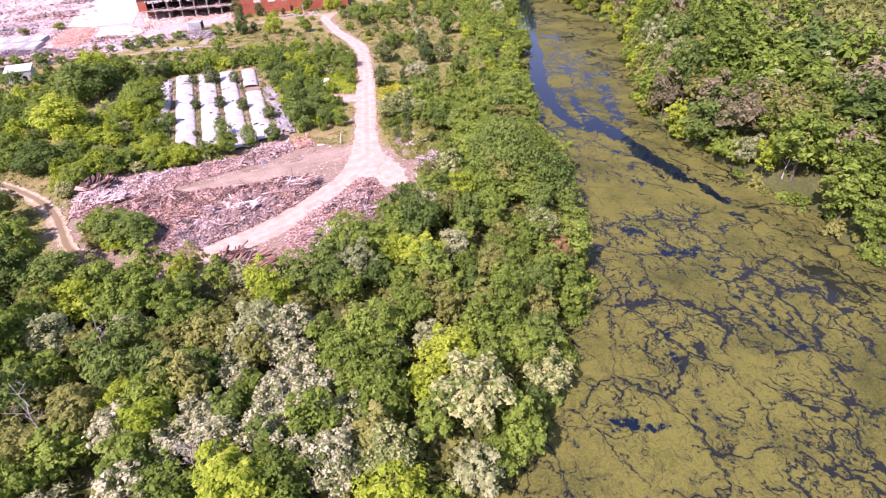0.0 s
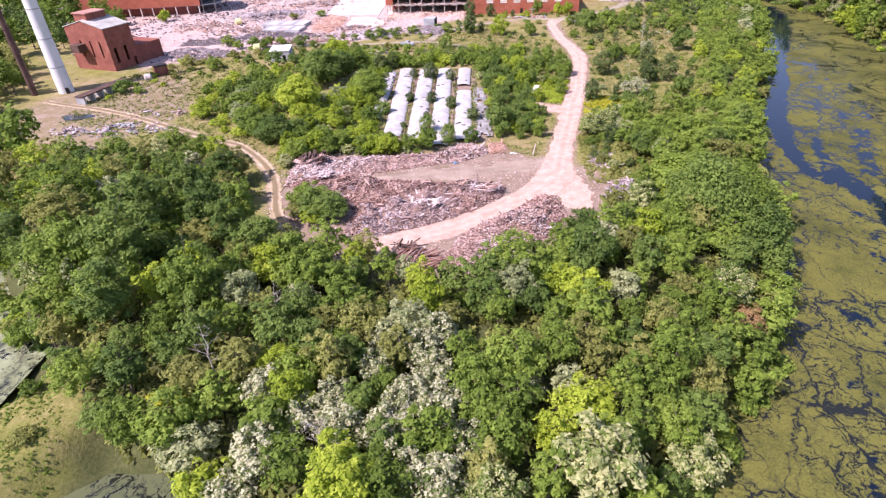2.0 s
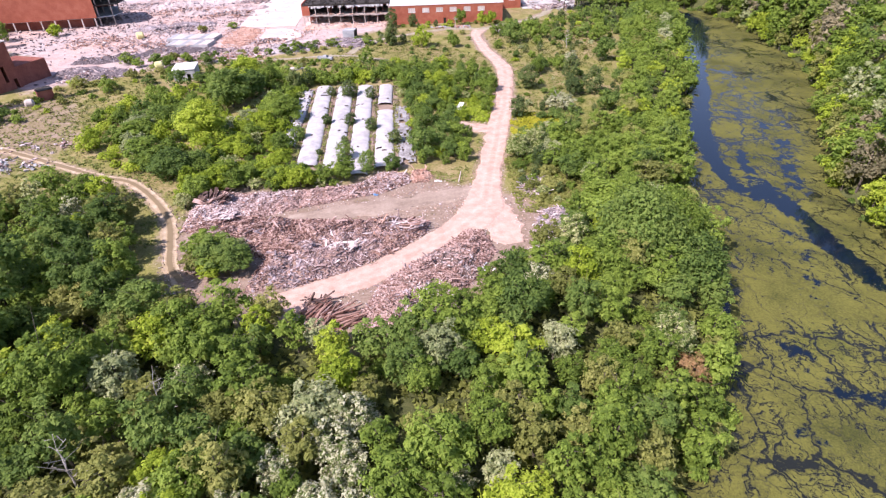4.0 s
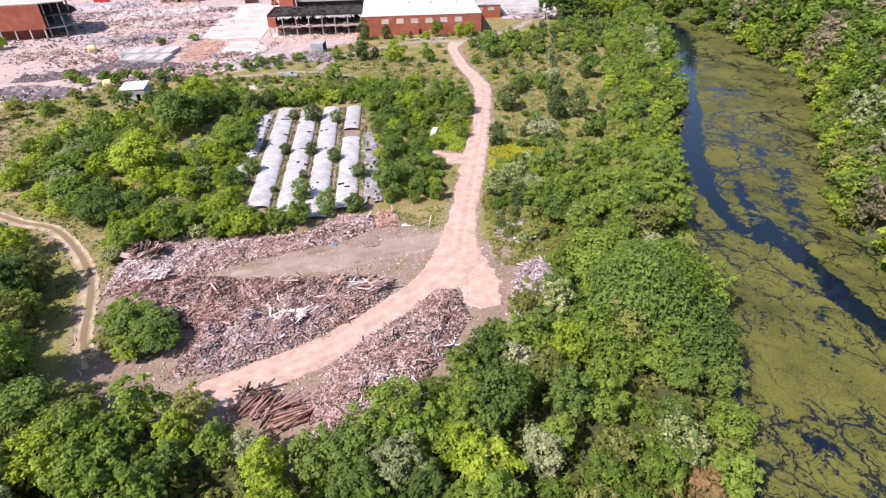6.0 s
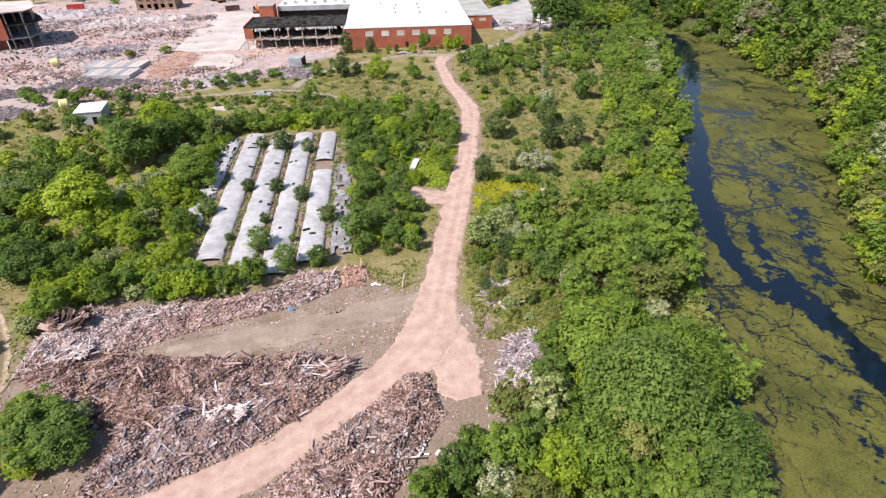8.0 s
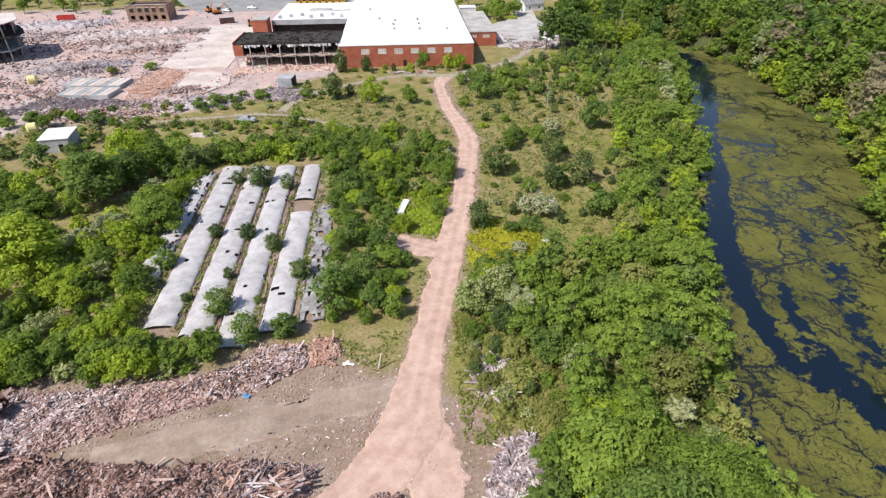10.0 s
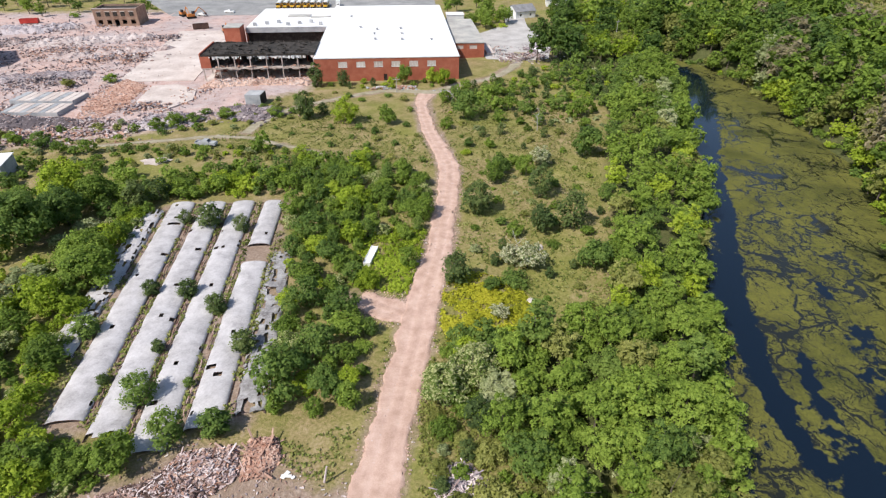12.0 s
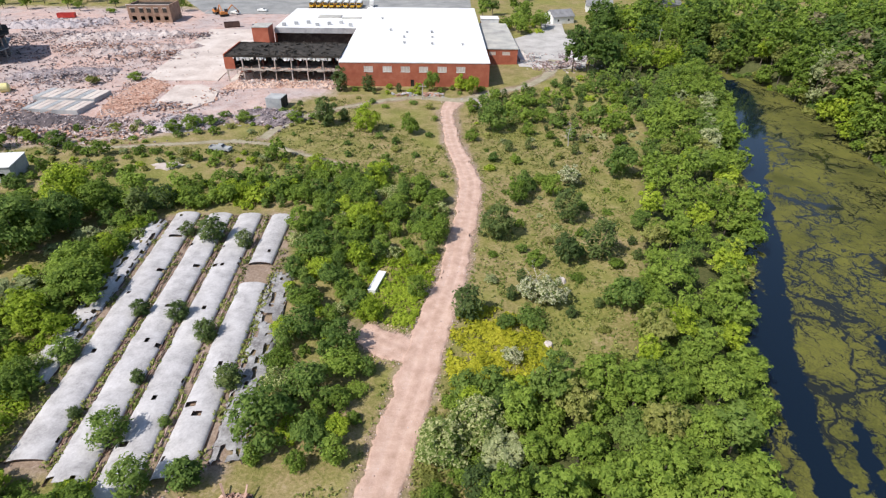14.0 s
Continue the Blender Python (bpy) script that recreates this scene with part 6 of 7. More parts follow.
        b.span(x0, x1, 143.1, 143.2, 3.4, 4.8)
        part("window_panel", b, CONCRETE, a)
    b = Build()
    b.span(30, 38, 196, 203, -0.2, 6.5)
    sh = thing("white_shed", "small white flat-roofed plant shed behind the mill", "shed")
    part("wall", b, WHITEPAINT, sh)
    b = Build()
    b.span(29.8, 38.2, 195.8, 203.2, 6.5, 6.7)
    part("roof", b, ROOFWHITE, sh)


mill()


def ruin():
    """The gutted two-storey wing: slabs and columns, burnt inside."""
    t = thing("gutted_wing", "gutted two-storey brick wing with bare columns and burnt roof", "ruin")
    X0, X1, Y0, Y1 = -62, -23.2, 117, 136
    rng = random.Random(8)
    for name, z, mat in (("ground_slab", 0.05, CONCRETE), ("floor_slab", 4.3, STEELPAINT), ("roof_slab", 8.6, CHAR_SHADE)):
        b = Build()
        b.span(X0, X1, Y0, Y1, z - 0.25, z + 0.15)
        part(name, b, mat, t)
    for i in range(8):
        x = X0 + 0.4 + (X1 - X0 - 0.8) * i / 7
        for y in (Y0 + 0.3, Y0 + 9, Y1 - 0.4):
            for z0, z1 in ((0.2, 4.05), (4.45, 8.35)):
                b = Build()
                b.box((x + rng.uniform(-0.1, 0.1), y, (z0 + z1) / 2), (0.34, 0.34, z1 - z0), (rng.uniform(-1.5, 1.5), rng.uniform(-1.5, 1.5), 0))
                part("column", b, STEELPAINT, t)
    b = Build()
    b.span(X0, X1, Y1 - 0.2, Y1 + 0.2, 0.2, 8.35)
    part("back_wall", b, DARKBRICK, t)
    for k in range(9):
        b = Build()
        b.box((X0 + 3 + rng.uniform(0, X1 - X0 - 6), Y0 + rng.uniform(5, 15), rng.choice((0.2, 4.45)) + 1.3), (rng.uniform(1.5, 5), 0.25, rng.uniform(1.5, 2.6)), (0, rng.uniform(-4, 4), rng.choice((0, 90))))
        part("partition", b, DARKBRICK, t, "broken brick partition")
    b = Build()
    for k in range(220):
        z = rng.choice((0.3, 0.3, 4.5))
        b.bit((rng.uniform(X0 + 1, X1 - 1), Y0 + rng.random() ** 2 * 14, z + rng.uniform(0, 0.5)), (rng.uniform(0.3, 1.8), rng.uniform(0.2, 0.8), rng.uniform(0.1, 0.5)), (rng.uniform(-25, 25), rng.uniform(-25, 25), rng.uniform(0, 180)), 0.4, rng)
    tagged(part("floor_debris", b, BRICKRUBBLE, t), kind="stuff")
    b = Build()
    b.span(X0 - 0.2, X0 + 0.2, Y0, Y1 - 0.2, 4.45, 9.3)
    b.span(X0 + 0.2, X0 + 3.2, Y0, Y0 + 0.4, 4.45, 8.35)
    part("end_wall", b, BRICK, t)
    for y in (Y0 + 0.02, Y1 - 0.3):
        b = Build()
        for k in range(40):
            x = X0 + (X1 - X0) * k / 40
            if rng.random() < 0.85:
                b.span(x, x + 0.9, y, y + 0.3, 8.76, 8.9 + rng.uniform(0, 0.35))
        tagged(part("parapet", b, CHAR_SHADE, t), kind="stuff")
    b = Build()
    for k in range(90):
        x = rng.uniform(X0 + 3, X1)
        l = rng.uniform(0.3, 1.1)
        b.box((x, Y0 + rng.uniform(-0.1, 0.5), 8.3 - l / 2), (rng.uniform(0.2, 0.9), 0.06, l), (rng.uniform(-12, 12), rng.uniform(-12, 12), 0))
    tagged(part("ceiling_remnant", b, WHITEPAINT, t, "torn white ceiling panels hanging down"), kind="stuff")
    b = Build()
    for k in range(70):
        b.box((rng.uniform(X0, X1), Y0 + rng.uniform(-0.2, 0.3), 4.3 - rng.uniform(0, 0.4)), (rng.uniform(0.4, 1.8), 0.25, rng.uniform(0.1, 0.5)), (0, rng.uniform(-15, 15), 0))
    tagged(part("broken_edge", b, STEELPAINT, t), kind="stuff")
    b = Build()
    for k in range(110):
        b.box((rng.uniform(X0 + 1, X1 - 1), rng.uniform(Y0 + 1, Y1 - 1), 8.9 + rng.uniform(0, 0.3)), (rng.uniform(0.3, 2.0), rng.uniform(0.2, 1.0), rng.uniform(0.1, 0.6)), (rng.uniform(-20, 20), rng.uniform(-20, 20), rng.uniform(0, 180)), 0.3, rng)
    tagged(part("roof_rubble", b, CHAR_SHADE, t), kind="stuff")
    # the wing behind it
    w = thing("rear_wing", "rear mill wing with white roof, black wall as shade in its open front, and brick tower", "building")
    b = Build()
    b.span(-57, -23.2, 166, 210, 7.4, 8.0)
    part("roof", b, ROOFWHITE, w)
    b = Build()
    b.span(-57, -23.2, 165.7, 166, 6.0, 8.1)
    part("fascia", b, CONCRETEGREY, w)
    # black wall set back in the open front: its shade is put into the colour
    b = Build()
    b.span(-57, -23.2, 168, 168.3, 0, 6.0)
    part("front_wall", b, CHAR_SHADE, w)
    b = Build()
    b.span(-57.3, -57, 166, 210, 0, 7.4)
    part("west_wall", b, BRICK, w)
    b = Build()
    wall_with_openings(b, -64, -57.6, 158, 0, 9.5, [(-62, -60, 1, 4)])
    b.span(-64, -63.6, 158.4, 166, 0, 9.5)
    b.span(-58, -57.6, 158.4, 166, 0, 9.5)
    part("tower", b, BRICK, w)
    b = Build()
    b.span(-64.1, -57.5, 157.9, 166, 9.5, 9.8)
    part("tower_roof", b, ROOFGREY, w)
    for i in range(7):
        b = Build()
        b.box((-54 + i * 4.6, 170 + (i % 3) * 2.5, 8.6), (1.4, 1.2, 1.2))
        part("roof_unit", b, CONCRETEGREY, w)
    b = Build()
    b.box((-38, 190, 8.15), (10, 6, 0.3))
    b.box((-28, 187, 8.15), (9, 2.4, 0.3), (0, 0, 8))
    part("roof_patch", b, ROOFGREY, w)
    # rubble between the wings
    heap("rubble_heap", "heap of brick and plaster rubble before the gutted wing", [(-62, 108), (-50, 110), (-36, 111), (-25, 109), (-23.5, 116.5), (-60, 116.5)], 1.5, 107, BRICKRUBBLE, ((RUBBLE, 1.5), (BRICKRUBBLE, 3)), 30, 1100, (0.3, 1.0))
    heap("rubble_heap", "collapsed roofing between the two wings", [(-57, 138), (-24, 138), (-24, 163), (-46, 164), (-56, 156)], 3.0, 108, RUBBLE, ((RUBBLE, 3), (DARKRUBBLE, 2)), 20, 700, (0.5, 2.5))


ruin()


def gable_house(x, y, turn, w, d, h, rise, label, walls, roof, name="house", windows=2):
    t = thing(name, label, "house", (x, y, gz(x, y)), turn)
    b = Build()
    op = [(-w / 2 + w * (i + 0.5) / windows - 0.5, -w / 2 + w * (i + 0.5) / windows + 0.5, 1.0, 2.2) for i in range(windows)]
    wall_with_openings(b, -w / 2, w / 2, -d / 2, -0.3, h, op, 0.25)
    b.span(-w / 2, w / 2, d / 2 - 0.25, d / 2, -0.3, h)
    b.span(-w / 2, -w / 2 + 0.25, -d / 2 + 0.25, d / 2 - 0.25, -0.3, h)
    b.span(w / 2 - 0.25, w / 2, -d / 2 + 0.25, d / 2 - 0.25, -0.3, h)
    for s in (-1, 1):
        x0 = s * (w / 2 - 0.12)
        b.add([(x0 - 0.1, -d / 2, h), (x0 - 0.1, d / 2, h), (x0 - 0.1, 0, h + rise), (x0 + 0.1, -d / 2, h), (x0 + 0.1, d / 2, h), (x0 + 0.1, 0, h + rise)], [(0, 1, 2), (3, 5, 4), (0, 3, 4, 1), (1, 4, 5, 2), (2, 5, 3, 0)])
    part("wall", b, walls, t)
    b = Build()
    e = 0.35
    for s in (-1, 1):
        b.add([(-w / 2 - e, s * (d / 2 + e), h - e * rise / (d / 2)), (w / 2 + e, s * (d / 2 + e), h - e * rise / (d / 2)), (w / 2 + e, 0, h + rise), (-w / 2 - e, 0, h + rise),
               (-w / 2 - e, s * (d / 2 + e), h - e * rise / (d / 2) + 0.15), (w / 2 + e, s * (d / 2 + e), h - e * rise / (d / 2) + 0.15), (w / 2 + e, 0, h + rise + 0.15), (-w / 2 - e, 0, h + rise + 0.15)],
              [(0, 1, 2, 3), (4, 7, 6, 5), (0, 4, 5, 1), (1, 5, 6, 2), (3, 7, 4, 0)])
    part("roof", b, roof, t)
    for a0, a1, z0, z1 in op:
        g = Build()
        g.span(a0, a1, -d / 2 + 0.1, -d / 2 + 0.14, z0, z1)
        part("window", g, GLASS, t)
    return t


# ---- power house, chimney and stack ----
def power_house():
    t = thing("power_house", "tall red brick power house with stepped roof and blind windows", "building", (-152.8, 37.0, 0), 72)
    W, D, H = 11, 18.5, 14.3
    b = Build()
    wall_with_openings(b, -W / 2, W / 2, -D / 2, -0.4, H, [(-3.6, -2.4, 2.5, 7.5), (0.6, 1.8, 2.5, 7.5), (3.4, 4.6, -0.1, 3)])
    part("long_wall", b, DARKBRICK, t)
    b = Build()
    b.span(-W / 2, W / 2, D / 2 - 0.4, D / 2, -0.4, H)
    part("rear_wall", b, DARKBRICK, t)
    b = Build()
    wall_with_openings(b, -D / 2 + 0.4, D / 2 - 0.4, -W / 2, -0.4, H, [(-6, -5.2, 4.5, 10), (-1.5, -0.7, 4.5, 10), (3.2, 4.0, 4.5, 10)], 0.4, "y")
    b.add([(-W / 2, -D / 2 + 0.4, H), (-W / 2, D / 2 - 0.4, H), (-W / 2, 0, H + 2.2), (-W / 2 + 0.4, -D / 2 + 0.4, H), (-W / 2 + 0.4, D / 2 - 0.4, H), (-W / 2 + 0.4, 0, H + 2.2)], [(0, 2, 1), (3, 4, 5), (0, 1, 4, 3), (1, 2, 5, 4), (2, 0, 3, 5)])
    part("gable_wall", b, DARKBRICK, t, "sunlit weathered brick gable")
    b = Build()
    b.span(W / 2 - 0.4, W / 2, -D / 2 + 0.4, D / 2 - 0.4, -0.4, H)
    part("end_wall", b, DARKBRICK, t)
    b = Build()
    for s in (-1, 1):
        b.add([(-W / 2 - 0.2, s * (D / 2 + 0.3), H - 0.1), (W / 2 + 0.2, s * (D / 2 + 0.3), H - 0.1), (W / 2 + 0.2, 0, H + 2.3), (-W / 2 - 0.2, 0, H + 2.3), (-W / 2 - 0.2, s * (D / 2 + 0.3), H + 0.15), (W / 2 + 0.2, s * (D / 2 + 0.3), H + 0.15), (W / 2 + 0.2, 0, H + 2.55), (-W / 2 - 0.2, 0, H + 2.55)],
              [(0, 1, 2, 3), (4, 7, 6, 5), (0, 4, 5, 1), (1, 5, 6, 2), (3, 7, 4, 0)])
    part("roof", b, ROOFGREY, t)
    b = Build()
    b.span(-W / 2 + 1.5, W / 2 - 1.5, -1.6, 4.4, H + 1.0, H + 4.2)
    part("roof_lantern", b, DARKBRICK, t)
    b = Build()
    b.span(-W / 2 + 1.2, W / 2 - 1.2, -1.9, 4.7, H + 4.2, H + 4.5)
    part("lantern_roof", b, ROOFRED, t)
    b = Build()
    b.span(W / 2, W / 2 + 12, -D / 2 + 0.6, D / 2 - 5, -0.4, 6.2)
    part("lean_to", b, DARKBRICK, t)
    b = Build()
    b.span(-W / 2 - 3.2, -W / 2, 1.5, 5.5, 6.5, 9.0)
    part("flue_box", b, RUST, t)
    c = thing("chimney", "tall white concrete chimney tapering upward", "chimney", (-149.6, 6.6, 0))
    b = Build()
    b.tube((0, 0, -0.4), (0, 0, 50.6), 2.3, 1.46, 24)
    part("shaft", b, CHIMNEY, c, smooth=False)
    b = Build()
    b.box((1.6, -1.6, 0.8), (1.0, 1.0, 2.0), (0, 0, 45))
    part("soot_door", b, CHAR_SHADE, c)
    for i in range(1, 6):
        b = Build()
        b.tube((0, 0, i * 8.5 - 0.55), (0, 0, i * 8.5 - 0.25), 2.34 - 0.14 * i, 2.34 - 0.14 * i, 24)
        part("band", b, CONCRETEGREY, c)
    s = thing("steel_stack", "slender dark rusted steel stack", "stack", (-158.6, 4, 0))
    b = Build()
    b.tube((0, 0, -0.3), (0, 0, 40), 0.95, 0.8, 16)
    part("pipe", b, RUST, s)
    for z in (6, 13, 20, 27, 34):
        b = Build()
        b.tube((0, 0, z), (0, 0, z + 0.25), 1.08, 1.08, 16)
        part("flange", b, RUST, s)
    tr = thing("coal_trestle", "broken concrete coal trestle on stubby piers", "trestle", (-134.5, 3, 0), 78)
    for i in range(6):
        b = Build()
        b.box((-9 + i * 3.6, 0, 1.0), (0.6, 3.0, 2.4))
        part("pier", b, CONCRETEGREY, tr)
    b = Build()
    b.box((0, 0, 2.35), (19, 3.0, 0.3))
    part("deck", b, RUST, tr)
    h = thing("brick_hut", "small brick hut with flat dark roof", "hut", (-127, 25, 0), 40)
    b = Build()
    b.span(-2, 2, -2, 2, -0.2, 3)
    part("wall", b, DARKBRICK, h)
    b = Build()
    b.span(-2.2, 2.2, -2.2, 2.2, 3, 3.2)
    part("roof", b, CHAR_SHADE, h)
    p = Build()
    p.prism([(4.5 * math.cos(a) * (1 + 0.2 * math.sin(3 * a)) - 131, 2.6 * math.sin(a) - 17) for a in [2 * math.pi * i / 24 for i in range(24)]], 0.02, 0.14)
    tagged(part("puddle", p, GLASS), "dark oily puddle on bare ground", "puddle", kind="structure")
    # tall windowless store on columns, torn open at its east end
    w = thing("warehouse", "tall windowless brick store on pale columns, torn open", "building", (-159, 131, 0), 9.5)
    b = Build()
    b.span(-62, 0, 0, 0.4, 4.2, 14)
    part("upper_wall", b, BRICK, w)
    b = Build()
    b.span(-62, -61.6, 0.4, 30, 0, 14)
    b.span(-61.6, 0, 29.6, 30, 0, 14)
    part("rear_wall", b, DARKBRICK, w)
    b = Build()
    b.span(-61.6, -3, 3.6, 4.0, -0.2, 4.0)
    part("lower_wall", b, DARKBRICK, w)
    for z, mat, reach in ((4.0, CONCRETEGREY, 7), (9.0, CHAR_SHADE, 9), (14.0, CONCRETE, 8)):
        b = Build()
        b.add([(-61.5, 0.5, z), (0, 0.5, z), (reach, 3, z), (reach + 1.5, 12, z), (reach - 2, 20, z), (2, 29.5, z), (-61.5, 29.5, z)] + [(-61.5, 0.5, z + 0.35), (0, 0.5, z + 0.35), (reach, 3, z + 0.35), (reach + 1.5, 12, z + 0.35), (reach - 2, 20, z + 0.35), (2, 29.5, z + 0.35), (-61.5, 29.5, z + 0.35)],
              [tuple(range(6, -1, -1)), tuple(range(7, 14))] + [(k, (k + 1) % 7, 7 + (k + 1) % 7, 7 + k) for k in range(7)])
        part("floor_slab" if z < 14 else "roof", b, mat, w)
    for k in range(11):
        b = Build()
        b.box((-58 + k * 5.7, 0.3, 2.0), (0.45, 0.45, 4.3))
        part("column", b, CONCRETE, w)
    for x, y in ((0.5, 2), (6.2, 3.6), (7.2, 11.5), (0.5, 11), (5.2, 18.5), (0.5, 20)):
        for z0, z1 in ((0, 4.0), (4.35, 9.0), (9.35, 14.0)):
            b = Build()
            b.box((x, y, (z0 + z1) / 2), (0.4, 0.4, z1 - z0))
            part("column", b, STEELPAINT, w)


power_house()

# pale shed at the thicket
sh = thing("shed", "small grey block shed with a white metal roof", "shed", (-89.6, 42.5, 0), 8)
b = Build()
wall_with_openings(b, -3.4, 3.4, -3.8, -0.2, 3.5, [(0.8, 2.0, -0.1, 2.1)], 0.25)
b.span(-3.4, 3.4, 3.55, 3.8, -0.2, 3.5)
b.span(-3.4, -3.15, -3.55, 3.55, -0.2, 3.5)
b.span(3.15, 3.4, -3.55, 3.55, -0.2, 3.5)
part("wall", b, CONCRETEGREY, sh)
b = Build()
b.box((0, 0, 3.72), (7.2, 8.0, 0.18), (2, 0, 0))
part("roof", b, ROOFWHITE, sh)

# grey block kiosk and twisted scrap before the mill
k = thing("block_kiosk", "grey concrete kiosk with dark doorway among scrap", "kiosk", (-38.6, 91.5, 0), -8)
b = Build()
b.span(-3, 1.8, -2.5, 2.5, -0.2, 3.4)
part("wall", b, CONCRETEGREY, k)
# black panel over the east face, its colour standing for the shade inside
b = Build()
b.span(1.8, 2.0, -2.3, 2.3, 0, 3.3)
part("doorway", b, CHAR_SHADE, k)


def scrap(name, label, x, y, rx, ry, n, seed, mats, size=(0.4, 2.2), h=1.0):
    """A low ragged scatter of rubble, in an ellipse."""
    rng = random.Random(seed)
    t = thing(name, label, "rubble", (0, 0, 0), 0, "rubble scatters")
    builds = {m.name: Build() for m in mats}
    for i in range(n):
        px = py = 0.0
        for _ in range(6):
            gx, gy = rng.gauss(0, 0.6), rng.gauss(0, 0.6)
            px, py = x + rx * gx, y + ry * gy
            if float(ripple(np.float64(px * 1.7 + seed), np.float64(py * 1.9))) + rng.gauss(0, 0.35) > 0 and not (-92 < px < -60 and 94 < py < 200 and rng.random() < 0.93):
                break
        else:
            continue
        f = min(1.0, math.hypot(gx, gy) / 1.6)
        m = rng.choice(mats)
        top = h * (1 - f) * rng.random()
        builds[m.name].bit((px, py, 0.1 + top), (rng.uniform(*size), rng.uniform(0.2, 1.0) * size[1] / 2.2, rng.uniform(0.1, 0.6)), (rng.uniform(-25, 25), rng.uniform(-25, 25), rng.uniform(0, 180)), 0.45, rng)
    for m in mats:
        if builds[m.name].v:
            tagged(part("rubble", builds[m.name], m, t), kind="stuff")
    return t


# ---- demolition yard ----
for i, (x, y, rx, ry, n, mats, h) in enumerate((
        (-72, 90, 9, 4, 260, (RUBBLE, DARKRUBBLE, BRICKRUBBLE), 1.4), (-61, 77, 10, 6, 320, (DARKRUBBLE, RUBBLE, TWIG), 1.6), (-92, 68, 14, 6, 420, (DARKRUBBLE, RUBBLE, BRICKRUBBLE), 1.5), (-80, 68, 9, 4, 260, (BRICKRUBBLE, RUBBLE, PALEDEB), 1.3), (-86, 76, 12, 4, 320, (RUBBLE, DARKRUBBLE, PALEDEB), 1.2),
        (-104, 70, 11, 6, 300, (DARKRUBBLE, RUBBLE), 1.6), (-39, 82, 9, 6, 300, (TWIG, DARKRUBBLE, RUBBLE), 1.4), (-120, 88, 14, 7, 420, (RUBBLE, DARKRUBBLE, BRICKRUBBLE), 1.6),
        (-118, 120, 14, 8, 420, (RUBBLE, DARKRUBBLE), 2.0), (-98, 150, 16, 6, 420, (RUBBLE, BRICKRUBBLE, DARKRUBBLE), 2.2), (-122, 160, 22, 9, 520, (RUBBLE, DARKRUBBLE, BRICKRUBBLE), 2.4),
        (-150, 180, 26, 9, 520, (RUBBLE, DARKRUBBLE), 2.4), (-95, 185, 13, 5, 300, (RUBBLE, DARKRUBBLE), 1.8), (-160, 210, 28, 8, 420, (DARKRUBBLE, RUBBLE), 2.4), (-145, 100, 14, 8, 360, (RUBBLE, BRICKRUBBLE), 1.8),
        (-125, 48, 10, 7, 300, (DARKRUBBLE, RUBBLE, PALEDEB), 1.5), (-112, -27, 8, 3.5, 240, (RUBBLE, CONCRETEGREY, DARKRUBBLE), 0.8), (-126, -27, 5, 3, 90, (DARKRUBBLE, PALEDEB), 0.6),
        (-108, -14, 7, 3, 60, (PALEDEB, RUBBLE), 0.4), (-64, 103, 6, 6, 160, (RUBBLE, BRICKRUBBLE), 1.2), (24, 96, 3.5, 4, 160, (RUBBLE, CONCRETEGREY), 0.6), (5, 104.5, 6, 1.5, 160, (BRICKRUBBLE, CONCRETEGREY), 0.8), (56, 141, 9, 6, 420, (DARKRUBBLE, PALEDEB, RUBBLE), 1.4), (63, 152, 5, 7, 240, (DARKRUBBLE, TWIG), 1.4), (47, 152, 5, 8, 160, (RUBBLE, CONCRETEGREY), 0.8))):
    scrap("rubble_scatter", "scattered broken concrete, brick and scrap on bare ground", x, y, rx, ry, n, 400 + i, mats, (0.3, 1.8), h)
heap("brick_field", "wide low spread of loose red brick on the yard", [(-89, 78), (-82, 82), (-79, 91), (-80, 113), (-91, 122), (-93, 98)], 0.3, 150, BRICKRUBBLE, ((BRICKRUBBLE, 4), (RUBBLE, 0.6)), 10, 1100, (0.2, 0.7))
scrap("brick_field", "wide spread of loose red brick on the yard", -82, 103, 9, 14, 900, 451, (BRICKRUBBLE,), (0.25, 0.9), 0.25)
scrap("yard_litter", "fine rubble strewn over the demolition yard", -105, 140, 50, 50, 3200, 452, (RUBBLE, DARKRUBBLE, DARKRUBBLE, BRICKRUBBLE), (0.15, 0.8), 0.2)
scrap("yard_litter", "fine rubble strewn over the western yard", -170, 150, 60, 70, 2600, 453, (RUBBLE, DARKRUBBLE, DARKRUBBLE), (0.3, 1.6), 0.5)


